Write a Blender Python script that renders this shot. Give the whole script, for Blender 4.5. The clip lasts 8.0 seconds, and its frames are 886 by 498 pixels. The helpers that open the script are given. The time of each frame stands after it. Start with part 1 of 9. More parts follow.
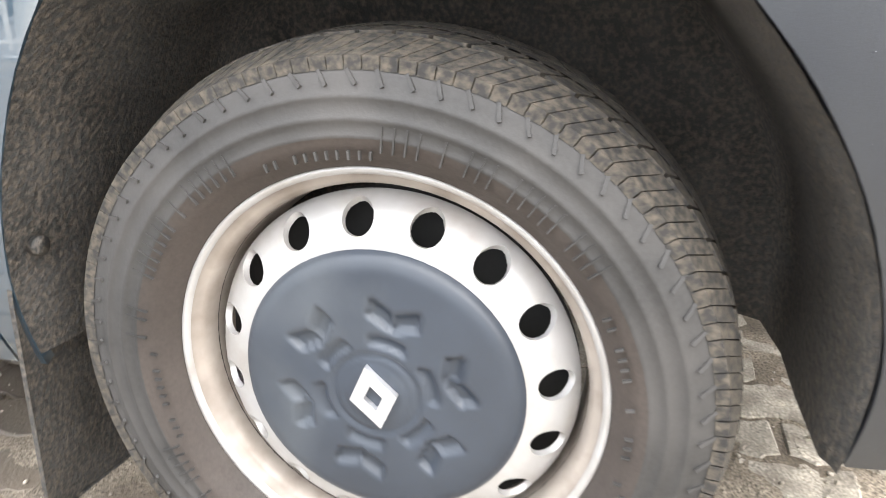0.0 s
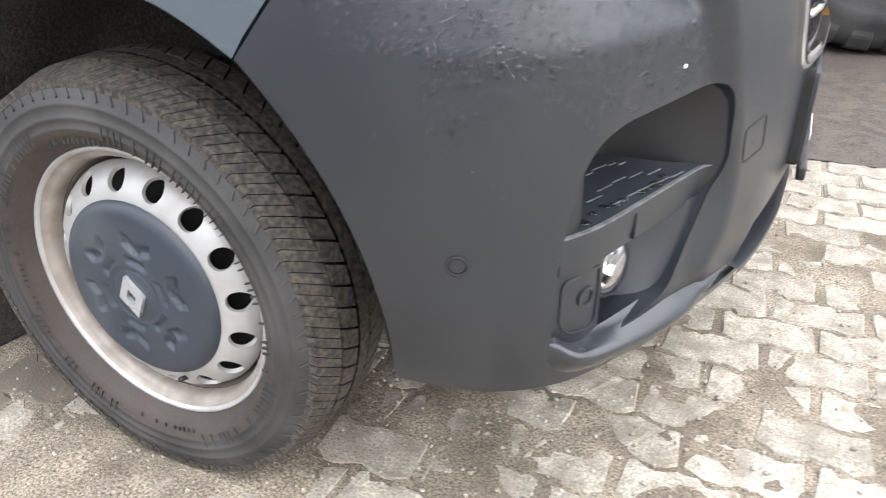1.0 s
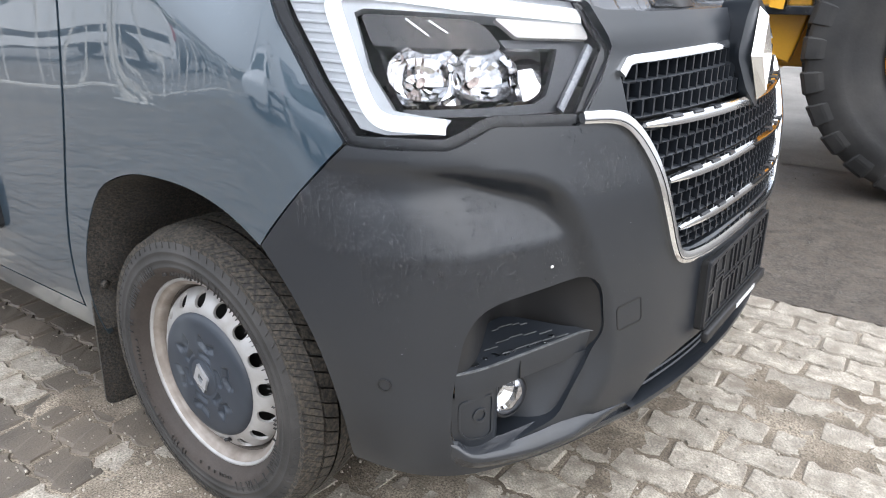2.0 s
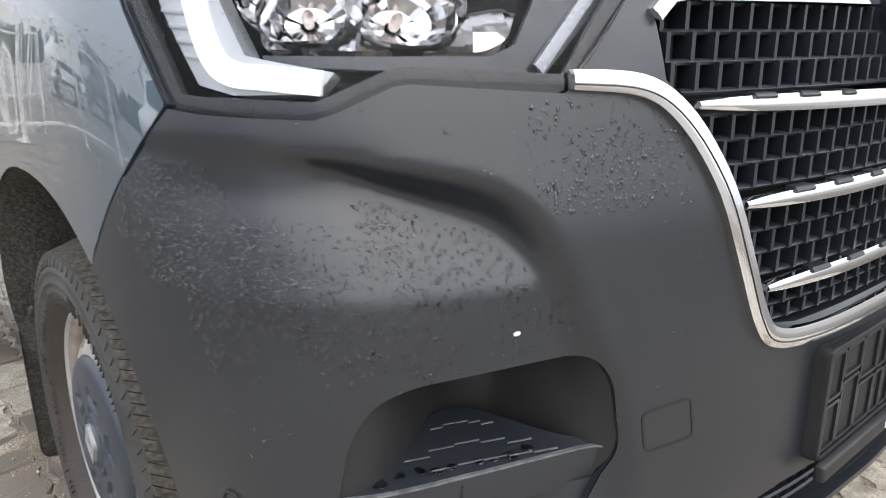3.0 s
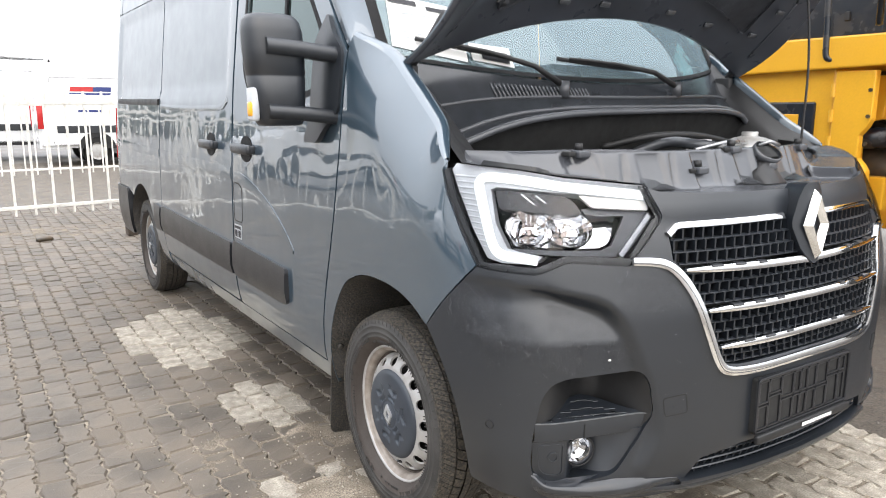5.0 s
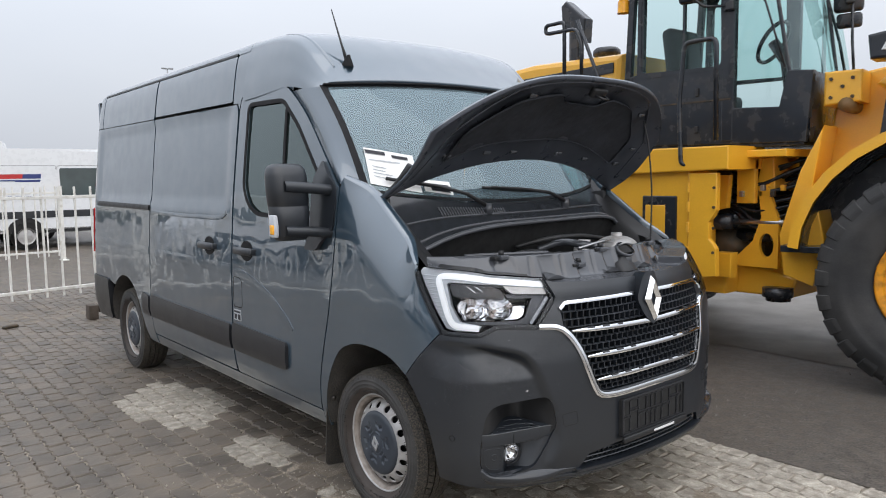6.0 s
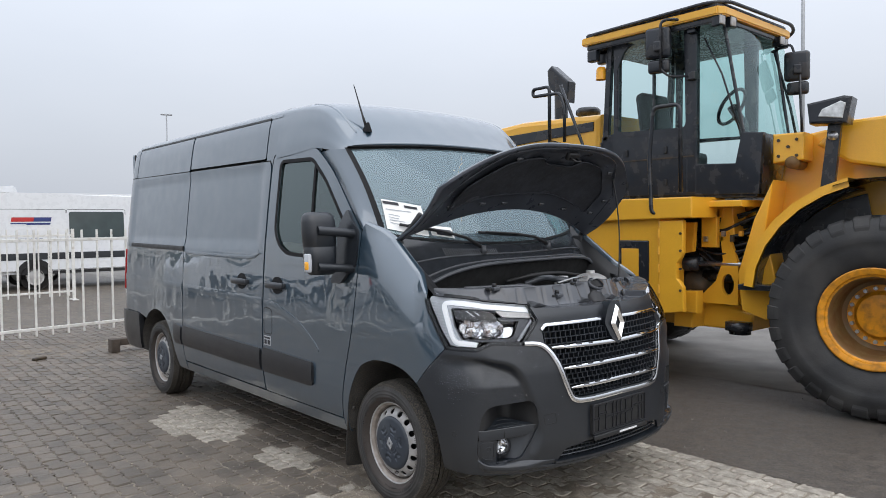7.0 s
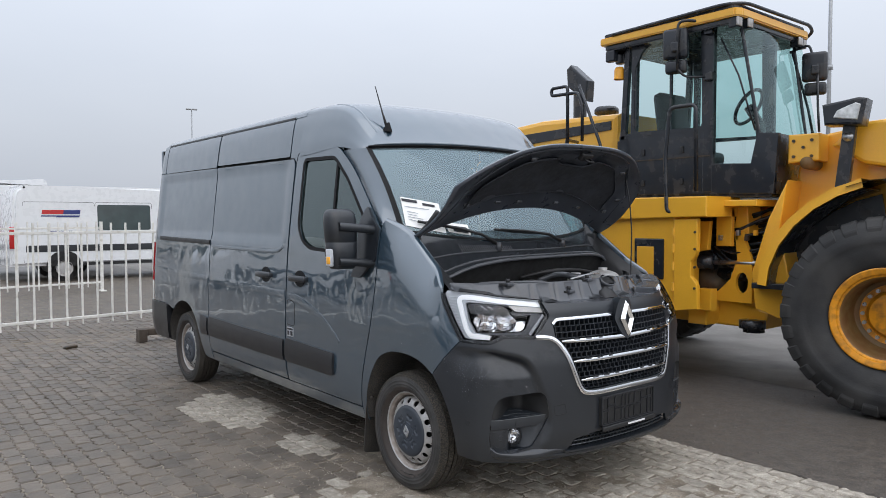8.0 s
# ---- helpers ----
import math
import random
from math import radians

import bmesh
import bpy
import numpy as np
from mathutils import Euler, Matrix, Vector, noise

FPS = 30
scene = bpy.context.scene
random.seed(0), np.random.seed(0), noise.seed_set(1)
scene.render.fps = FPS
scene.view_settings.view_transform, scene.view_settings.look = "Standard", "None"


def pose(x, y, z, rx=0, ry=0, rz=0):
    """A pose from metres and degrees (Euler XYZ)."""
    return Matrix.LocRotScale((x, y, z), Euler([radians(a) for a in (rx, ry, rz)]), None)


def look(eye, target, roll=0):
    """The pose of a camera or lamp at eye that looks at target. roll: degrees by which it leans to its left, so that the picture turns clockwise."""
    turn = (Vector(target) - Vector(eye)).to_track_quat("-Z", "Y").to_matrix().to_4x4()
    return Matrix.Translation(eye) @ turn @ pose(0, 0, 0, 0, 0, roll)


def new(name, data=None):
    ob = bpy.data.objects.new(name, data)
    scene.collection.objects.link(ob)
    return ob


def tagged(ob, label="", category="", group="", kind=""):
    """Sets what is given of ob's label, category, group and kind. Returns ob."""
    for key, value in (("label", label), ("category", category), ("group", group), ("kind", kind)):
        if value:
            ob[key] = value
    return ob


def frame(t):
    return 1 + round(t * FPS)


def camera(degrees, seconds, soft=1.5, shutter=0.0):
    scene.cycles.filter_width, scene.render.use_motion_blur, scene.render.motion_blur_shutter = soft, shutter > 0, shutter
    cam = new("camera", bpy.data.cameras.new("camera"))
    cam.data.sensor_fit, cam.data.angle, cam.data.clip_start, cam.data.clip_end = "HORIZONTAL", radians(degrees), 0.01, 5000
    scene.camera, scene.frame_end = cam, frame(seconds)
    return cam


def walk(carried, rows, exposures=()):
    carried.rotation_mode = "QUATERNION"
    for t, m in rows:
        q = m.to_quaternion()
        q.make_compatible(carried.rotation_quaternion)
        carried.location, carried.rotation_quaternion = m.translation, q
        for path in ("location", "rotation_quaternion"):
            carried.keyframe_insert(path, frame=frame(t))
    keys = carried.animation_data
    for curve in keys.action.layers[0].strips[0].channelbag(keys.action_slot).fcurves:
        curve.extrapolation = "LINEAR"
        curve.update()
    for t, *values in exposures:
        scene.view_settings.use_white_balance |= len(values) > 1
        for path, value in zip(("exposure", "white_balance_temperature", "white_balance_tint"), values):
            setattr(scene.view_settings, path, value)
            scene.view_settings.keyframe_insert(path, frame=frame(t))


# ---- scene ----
cam = camera(62.8, 8.0, soft=0.85, shutter=0.2)
PATH = [
    (0, (0.254, -1.55, 0.748), (-0.245, 0.241, 0.011), -1.9),
    (0.5, (0.501, -1.64, 0.857), (-0.149, 0.001, -0.083), -1.2),
    (1, (0.859, -1.616, 0.924), (0.091, -0.027, -0.017), -0.9),
    (1.5, (1.119, -1.706, 1.086), (0.237, -0.16, 0.174), -0.5),
    (2, (1.317, -1.792, 1.2), (0.2, -0.293, 0.492), -0.2),
    (2.2, (1.36, -1.758, 1.198), (0.156, -0.303, 0.54), -0.3),
    (3.3, (1.219, -1.126, 0.965), (-0.299, 0.061, 0.432), -0.0),
    (3.5, (1.231, -1.136, 0.97), (-0.314, 0.02, 0.446), 0.1),
    (4, (1.39, -1.333, 1.057), (-0.215, -0.254, 0.545), 0.1),
    (4.5, (1.674, -1.682, 1.212), (0.037, -0.634, 0.742), 0.0),
    (4.7, (1.815, -1.827, 1.269), (0.167, -0.781, 0.834), 0.0),
    (5.8, (2.658, -2.732, 1.561), (1.097, -1.501, 1.341), -0.9),
    (6, (2.797, -2.842, 1.587), (1.266, -1.569, 1.394), -0.9),
    (6.5, (3.129, -3.138, 1.608), (1.618, -1.831, 1.519), -0.7),
    (7, (3.346, -3.391, 1.597), (1.825, -2.094, 1.526), -0.6),
    (7.5, (3.476, -3.495, 1.61), (1.94, -2.216, 1.536), -0.3),
    (8, (3.489, -3.475, 1.608), (1.932, -2.223, 1.525), -0.1),
]
walk(cam, [(t, look(eye, target, roll)) for t, eye, target, roll in PATH],
     [(0.0, 2.08, 6950, 10), (0.5, 1.56, 6700, 10), (1.0, 1.30, 6650, 10), (1.5, 1.0, 6500, 10), (2.2, 0.82, 6450, 10), (3.3, 0.72, 6800, 10), (4.0, 0.96, 6900, 10), (4.7, 1.0, 6900, 10),
      (5.8, 0.02, 6600, 10), (6.5, -0.11, 6500, 10), (8.0, -0.22, 6400, 10)])

# ---------------------------------------------------------------- world and light
world = bpy.data.worlds.new("overcast_sky")
scene.world = world
world.use_nodes = True
wn, wl = world.node_tree.nodes, world.node_tree.links
wn.clear()
sky = wn.new("ShaderNodeTexSky")
sky.sky_type, sky.sun_disc, sky.sun_elevation, sky.sun_rotation = "NISHITA", False, radians(48), radians(104)
sky.air_density, sky.dust_density, sky.altitude = 1.5, 5.0, 20
sky_gain = wn.new("ShaderNodeVectorMath")
sky_gain.operation = "SCALE"
sky_gain.inputs["Scale"].default_value = 0.10
cloud_tc = wn.new("ShaderNodeTexCoord")
cloud_map = wn.new("ShaderNodeMapping")
cloud_map.inputs["Scale"].default_value = (1, 1, 3)
cloud_noise = wn.new("ShaderNodeTexNoise")
cloud_noise.inputs["Scale"].default_value, cloud_noise.inputs["Detail"].default_value = 1.6, 5
cloud_ramp = wn.new("ShaderNodeValToRGB")
cloud_ramp.color_ramp.elements[0].position, cloud_ramp.color_ramp.elements[1].position = 0.25, 0.8
cloud_ramp.color_ramp.elements[0].color = (0.585, 0.63, 0.71, 1)
cloud_ramp.color_ramp.elements[1].color = (0.665, 0.70, 0.77, 1)
cloud_mix = wn.new("ShaderNodeMixRGB")
cloud_mix.inputs["Fac"].default_value = 0.92
wb = wn.new("ShaderNodeBackground")
wb.inputs["Strength"].default_value = 1.0
wo = wn.new("ShaderNodeOutputWorld")
wl.new(sky.outputs["Color"], sky_gain.inputs[0])
wl.new(cloud_tc.outputs["Generated"], cloud_map.inputs["Vector"])
wl.new(cloud_map.outputs["Vector"], cloud_noise.inputs["Vector"])
wl.new(cloud_noise.outputs["Fac"], cloud_ramp.inputs["Fac"])
wl.new(sky_gain.outputs["Vector"], cloud_mix.inputs["Color1"])
wl.new(cloud_ramp.outputs["Color"], cloud_mix.inputs["Color2"])
sep = wn.new("ShaderNodeSeparateXYZ")
rise = wn.new("ShaderNodeMapRange")
rise.inputs["From Min"].default_value, rise.inputs["From Max"].default_value = 0.0, 1.0
rise.inputs["To Min"].default_value, rise.inputs["To Max"].default_value = 1.0, 3.0
lift = wn.new("ShaderNodeVectorMath")
lift.operation = "SCALE"
wl.new(cloud_tc.outputs["Generated"], sep.inputs["Vector"])
wl.new(sep.outputs["Z"], rise.inputs["Value"])
wl.new(cloud_mix.outputs["Color"], lift.inputs[0])
wl.new(rise.outputs["Result"], lift.inputs["Scale"])
wl.new(lift.outputs["Vector"], wb.inputs["Color"])
wl.new(wb.outputs["Background"], wo.inputs["Surface"])
sun_data = bpy.data.lights.new("sun", "SUN")
sun_data.energy, sun_data.angle, sun_data.color = 1.0, radians(95), (1.0, 0.97, 0.93)
sun = new("sun", sun_data)
sun.matrix_world = look((6, -1.5, 7), (0, 0, 0))


# ---------------------------------------------------------------- materials
def material(name, colour, rough=0.5, metal=0.0, mottled=0.0, scale=3.0, grain=0.0, grain_scale=120.0, bump=0.0, bump_scale=60.0,
             dirt=0.0, dirt_colour=(0.16, 0.13, 0.10), dirt_scale=6.0, coat=0.0, random_value=0.0, wave=0.0, wave_scale=1.2, emit=0.0, spec=0.5, coat_ior=1.5):
    m = bpy.data.materials.new(name)
    m.use_nodes = True
    n, l = m.node_tree.nodes, m.node_tree.links
    b = n["Principled BSDF"]
    b.inputs["Roughness"].default_value, b.inputs["Metallic"].default_value = rough, metal
    b.inputs["Coat Weight"].default_value, b.inputs["Coat Roughness"].default_value = coat, 0.008
    b.inputs["Specular IOR Level"].default_value, b.inputs["Coat IOR"].default_value = spec, coat_ior
    geo = n.new("ShaderNodeNewGeometry")

    def noise_tex(s, detail=4.0):
        t = n.new("ShaderNodeTexNoise")
        t.inputs["Scale"].default_value, t.inputs["Detail"].default_value = s, detail
        l.new(geo.outputs["Position"], t.inputs["Vector"])
        return t

    base = n.new("ShaderNodeRGB")
    base.outputs[0].default_value = (*colour, 1)
    out = base.outputs[0]

    def vary(fac, amount, from_min=0.3, from_max=0.7):
        nonlocal out
        r = n.new("ShaderNodeMapRange")
        r.inputs["From Min"].default_value, r.inputs["From Max"].default_value = from_min, from_max
        r.inputs["To Min"].default_value, r.inputs["To Max"].default_value = 1 - amount, 1 + amount
        l.new(fac, r.inputs["Value"])
        v = n.new("ShaderNodeVectorMath")
        v.operation = "SCALE"
        l.new(out, v.inputs[0])
        l.new(r.outputs["Result"], v.inputs["Scale"])
        out = v.outputs["Vector"]

    if mottled:
        vary(noise_tex(scale).outputs["Fac"], mottled)
    if grain:
        vary(noise_tex(grain_scale, 2).outputs["Fac"], grain)
    if random_value:
        info = n.new("ShaderNodeObjectInfo")
        vary(info.outputs["Random"], random_value, 0, 1)
    rough_out = None
    if dirt:
        t = noise_tex(dirt_scale, 8)
        r = n.new("ShaderNodeMapRange")
        r.inputs["From Min"].default_value, r.inputs["From Max"].default_value = 0.5 - 0.2 * dirt, 0.75 - 0.15 * dirt
        r.inputs["To Max"].default_value = min(1.0, 0.4 + 0.6 * dirt)
        l.new(t.outputs["Fac"], r.inputs["Value"])
        mx = n.new("ShaderNodeMixRGB")
        mx.inputs["Color2"].default_value = (*dirt_colour, 1)
        l.new(r.outputs["Result"], mx.inputs["Fac"])
        l.new(out, mx.inputs["Color1"])
        out = mx.outputs["Color"]
        rr = n.new("ShaderNodeMapRange")
        rr.inputs["To Min"].default_value, rr.inputs["To Max"].default_value = rough, max(rough, 0.75)
        l.new(r.outputs["Result"], rr.inputs["Value"])
        rough_out = rr.outputs["Result"]
    l.new(out, b.inputs["Base Color"])
    if rough_out:
        l.new(rough_out, b.inputs["Roughness"])
    else:
        t = noise_tex(max(scale * 3, 8))
        rr = n.new("ShaderNodeMapRange")
        rr.inputs["From Min"].default_value, rr.inputs["From Max"].default_value = 0.3, 0.7
        rr.inputs["To Min"].default_value, rr.inputs["To Max"].default_value = rough * 0.88, min(1, rough * 1.12)
        l.new(t.outputs["Fac"], rr.inputs["Value"])
        l.new(rr.outputs["Result"], b.inputs["Roughness"])
    normal = None
    if bump:
        bm_node = n.new("ShaderNodeBump")
        bm_node.inputs["Strength"].default_value, bm_node.inputs["Distance"].default_value = bump, 0.004
        l.new(noise_tex(bump_scale, 3).outputs["Fac"], bm_node.inputs["Height"])
        normal = bm_node
    if wave:
        wv = n.new("ShaderNodeBump")
        wv.inputs["Strength"].default_value, wv.inputs["Distance"].default_value = 1.0, wave
        l.new(noise_tex(wave_scale, 1).outputs["Fac"], wv.inputs["Height"])
        if normal:
            l.new(normal.outputs["Normal"], wv.inputs["Normal"])
        normal = wv
    if normal:
        l.new(normal.outputs["Normal"], b.inputs["Normal"])
        if coat:
            l.new(normal.outputs["Normal"], b.inputs["Coat Normal"])
    if emit:
        b.inputs["Emission Color"].default_value, b.inputs["Emission Strength"].default_value = (1, 1, 1, 1), emit
    return m


def clear_pane(name, tint, gloss=(1, 1, 1), rough=0.01, ior=1.5, sheen_mist=0.0, veil_colour=(0.82, 0.86, 0.88)):
    """Thin glass: lets light through with a tint, and mirrors by Fresnel."""
    m = bpy.data.materials.new(name)
    m.use_nodes = True
    n, l = m.node_tree.nodes, m.node_tree.links
    n.clear()
    o, mix = n.new("ShaderNodeOutputMaterial"), n.new("ShaderNodeMixShader")
    tr, gl, fr = n.new("ShaderNodeBsdfTransparent"), n.new("ShaderNodeBsdfGlossy"), n.new("ShaderNodeFresnel")
    tr.inputs["Color"].default_value = (*tint, 1)
    gl.inputs["Roughness"].default_value = rough
    gl.inputs["Color"].default_value = (*gloss, 1)
    fr.inputs["IOR"].default_value = ior
    l.new(fr.outputs["Fac"], mix.inputs["Fac"])
    l.new(tr.outputs["BSDF"], mix.inputs[1])
    l.new(gl.outputs["BSDF"], mix.inputs[2])
    last = mix
    if sheen_mist:
        # fine drops that scatter light, and part of the sky's sheen as diffuse colour
        veil, both = n.new("ShaderNodeBsdfDiffuse"), n.new("ShaderNodeMixShader")
        veil.inputs["Color"].default_value = (*veil_colour, 1)
        both.inputs["Fac"].default_value = sheen_mist
        l.new(mix.outputs["Shader"], both.inputs[1])
        l.new(veil.outputs["BSDF"], both.inputs[2])
        last = both
    l.new(last.outputs["Shader"], o.inputs["Surface"])
    return m


PAINT = material("blue_grey_paint", (0.038, 0.068, 0.097), 0.34, 0.25, mottled=0.04, scale=0.8, grain=0.05, grain_scale=900, coat=1.0, wave=0.006, wave_scale=3.2, coat_ior=2.25)
PLASTIC = material("black_moulded_plastic", (0.0125, 0.0155, 0.0205), 0.35, mottled=0.12, scale=2.5, spec=0.75, grain=0.08, grain_scale=300, bump=0.06, bump_scale=700)
PLASTIC_WET = material("wet_black_plastic", (0.026, 0.029, 0.034), 0.20, mottled=0.15, scale=14, spec=0.6, bump=0.05, bump_scale=220)
# wet highlights on shelf edge and ribs, put in as a paler colour
SHELF_GLINT = material("wet_highlight_line", (0.11, 0.115, 0.12), 0.3, mottled=0.4, scale=60)
PLASTIC_TRIM = material("black_trim_plastic", (0.015, 0.016, 0.019), 0.33, mottled=0.15, scale=3, grain=0.08, grain_scale=300, bump=0.05, bump_scale=600, spec=0.6)
PLASTIC_DARK = material("dark_plastic", (0.016, 0.016, 0.017), 0.5, mottled=0.2, scale=6, bump=0.05, bump_scale=300)
PLASTIC_COVER = material("grey_black_cover_plastic", (0.075, 0.079, 0.088), 0.20, spec=0.7, mottled=0.15, scale=5, bump=0.05, bump_scale=400)
PLASTIC_PRESSED = material("dark_pressed_steel", (0.052, 0.058, 0.072), 0.30, mottled=0.2, scale=6, bump=0.04, bump_scale=300)
SEAL = material("black_rubber_seal", (0.010, 0.010, 0.011), 0.6, mottled=0.15, scale=10, spec=0.2)
# near-black for recesses and gaps, with their shade put into the colour
CAVITY = material("recess_black", (0.012, 0.012, 0.012), 0.7, mottled=0.4, scale=9)
LINER = material("muddy_arch_liner", (0.036, 0.036, 0.036), 0.6, mottled=0.4, scale=12, dirt=0.36, dirt_colour=(0.15, 0.125, 0.098), dirt_scale=150, bump=0.9, bump_scale=120)
TYRE = material("dusty_tyre_rubber", (0.026, 0.0255, 0.025), 0.62, mottled=0.2, scale=9, grain=0.15, grain_scale=200, dirt=0.5, dirt_colour=(0.072, 0.068, 0.065), dirt_scale=7, bump=0.12, bump_scale=250)
TYRE_BROWN = material("brake_dusted_rubber", (0.046, 0.037, 0.032), 0.7, mottled=0.2, scale=7, grain=0.12, grain_scale=200, bump=0.1, bump_scale=250)
TREAD = material("dirty_tread_rubber", (0.022, 0.021, 0.020), 0.7, mottled=0.3, scale=14, dirt=0.5, dirt_colour=(0.125, 0.104, 0.078), dirt_scale=120, bump=0.3, bump_scale=200)
RIM = material("silver_wheel_paint", (0.45, 0.445, 0.44), 0.38, 0.35, mottled=0.06, scale=8, dirt=0.30, dirt_colour=(0.27, 0.235, 0.20), dirt_scale=16)
CAP = material("slate_wheel_cap", (0.031, 0.039, 0.052), 0.38, mottled=0.15, scale=12, dirt=0.1, dirt_colour=(0.09, 0.1, 0.11), dirt_scale=9)
CHROME = material("chrome", (0.84, 0.85, 0.86), 0.07, 1.0, mottled=0.04, scale=10, bump=0.02, bump_scale=300)
# faint tone blotches stand in for the bowls' broken-up reflections
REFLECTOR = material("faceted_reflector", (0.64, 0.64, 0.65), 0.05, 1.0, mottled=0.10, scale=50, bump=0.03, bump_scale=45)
SILVER_TRIM = material("satin_silver_trim", (0.55, 0.56, 0.58), 0.3, 0.6, bump=0.15, bump_scale=120)
DRL = material("lit_light_guide", (0.85, 0.87, 0.9), 0.35, emit=0.30)
LAMP_GREY = material("grey_lamp_lining", (0.050, 0.053, 0.060), 0.32, 0.2, mottled=0.2, scale=30, coat=0.15)
LAMP_WHITE = material("frosted_lamp_plastic", (0.52, 0.54, 0.57), 0.30, mottled=0.08, scale=20, coat=0.3)
LAMP_PALE = material("pale_indicator_plastic", (0.60, 0.575, 0.55), 0.25, mottled=0.12, scale=16, coat=0.4)
LAMP_SATIN = material("satin_lamp_trim", (0.30, 0.31, 0.335), 0.28, 0.3, mottled=0.08, scale=20)
LAMP_BLACK = material("gloss_black_lamp_plastic", (0.012, 0.013, 0.015), 0.16, mottled=0.2, scale=10)
BULB = material("lamp_bulb", (0.55, 0.46, 0.42), 0.12, 0.5, mottled=0.3, scale=60)
GLASS = clear_pane("window_glass", (0.13, 0.235, 0.23), gloss=(0.88, 1.0, 1.0), ior=2.1, sheen_mist=0.03, veil_colour=(0.5, 0.72, 0.72))
WINDSHIELD = clear_pane("windscreen_glass", (0.70, 0.80, 0.82), gloss=(0.84, 0.97, 1.0), ior=2.25, sheen_mist=0.40, veil_colour=(0.24, 0.325, 0.365))
LENS = clear_pane("lamp_lens", (0.95, 0.96, 0.97), gloss=(0.5, 0.5, 0.52), ior=1.3)
CAB_GLASS = clear_pane("cab_glass", (0.66, 0.83, 0.81), gloss=(0.85, 1.0, 1.0))
WATER = clear_pane("rain_bead", (0.76, 0.78, 0.81), rough=0.04, ior=1.62)
RIM_BROWN = material("brake_dusted_rim", (0.34, 0.30, 0.265), 0.45, 0.25, mottled=0.15, scale=14, dirt=0.35, dirt_colour=(0.17, 0.135, 0.11), dirt_scale=22)
RIM_YELLOW = material("chipped_yellow_rim", (0.72, 0.29, 0.008), 0.36, mottled=0.18, scale=6, dirt=0.34, dirt_colour=(0.13, 0.050, 0.015), dirt_scale=17)
# rusty yellow, darkened to carry the shade of the rim's deep bowl
DARK_RUST_YELLOW = material("dark_rusty_yellow", (0.15, 0.090, 0.028), 0.5, mottled=0.25, scale=5, grain=0.1, grain_scale=90, dirt=0.75, dirt_colour=(0.16, 0.075, 0.025), dirt_scale=9, bump=0.2, bump_scale=60)
FELT = material("black_insulating_felt", (0.030, 0.033, 0.041), 0.8, mottled=0.3, scale=10, bump=0.4, bump_scale=90)
AMBER = material("amber_lens", (0.92, 0.42, 0.03), 0.2, mottled=0.1, scale=30)
RED = material("red_lens", (0.45, 0.02, 0.02), 0.2, mottled=0.1, scale=30)
PAPER = material("printed_paper", (0.90, 0.89, 0.86), 0.6, mottled=0.03, scale=12)
PAPER_GREY = material("grey_sticker", (0.42, 0.44, 0.46), 0.5, mottled=0.1, scale=40)
INK = material("black_ink", (0.02, 0.02, 0.025), 0.6)
WHITE_INK = material("white_ink", (0.75, 0.75, 0.75), 0.5)
YELLOW = material("yellow_machine_paint", (0.80, 0.41, 0.030), 0.33, mottled=0.05, scale=2.2, grain=0.03, grain_scale=90, dirt=0.0, coat=0.45)
MACHINE_BLACK = material("black_machine_paint", (0.017, 0.020, 0.026), 0.20, mottled=0.2, scale=4, dirt=0.08, dirt_colour=(0.08, 0.07, 0.06), dirt_scale=7)
GREASE = material("greasy_machinery", (0.035, 0.027, 0.018), 0.55, mottled=0.5, scale=7, dirt=0.4, dirt_colour=(0.13, 0.08, 0.03), dirt_scale=9)
BIG_TYRE = material("worn_loader_tyre", (0.024, 0.024, 0.0245), 0.66, mottled=0.3, scale=3, grain=0.12, grain_scale=150, dirt=0.3, dirt_colour=(0.07, 0.066, 0.062), dirt_scale=4, bump=0.25, bump_scale=70)
HEAD_GLASS = material("ribbed_lamp_glass", (0.62, 0.63, 0.62), 0.15, 0.3, mottled=0.3, scale=22, bump=0.2, bump_scale=60)
STEEL = material("bare_steel", (0.42, 0.42, 0.43), 0.3, 0.9, mottled=0.1, scale=20)
FENCE_WHITE = material("white_fence_paint", (0.74, 0.73, 0.69), 0.42, mottled=0.08, scale=5, dirt=0.1, dirt_colour=(0.38, 0.33, 0.26), dirt_scale=14)
VAN_WHITE = material("white_van_paint", (0.74, 0.75, 0.76), 0.28, mottled=0.04, scale=1.2, coat=0.6, wave=0.004)
DARK_GLASS = material("dark_window", (0.045, 0.062, 0.062), 0.06, mottled=0.2, scale=2)
GREY_METAL = material("galvanised_pole", (0.36, 0.37, 0.38), 0.5, 0.5, mottled=0.15, scale=8)
TIMBER = material("weathered_timber", (0.075, 0.058, 0.045), 0.8, mottled=0.4, scale=9, bump=0.5, bump_scale=60)
INTERIOR = material("dark_cab_trim", (0.022, 0.023, 0.026), 0.7, mottled=0.2, scale=6)
SAND = material("sandy_bedding", (0.25, 0.215, 0.17), 0.9, mottled=0.35, scale=5, grain=0.5, grain_scale=230, dirt=0.3, dirt_colour=(0.09, 0.072, 0.055), dirt_scale=4, bump=0.9, bump_scale=140)
DRY = material("dry_concrete_paver", (0.385, 0.348, 0.292), 0.88, mottled=0.22, scale=14, grain=0.38, grain_scale=190, random_value=0.16, dirt=0.55, dirt_colour=(0.20, 0.172, 0.138), dirt_scale=19, bump=0.8, bump_scale=130)
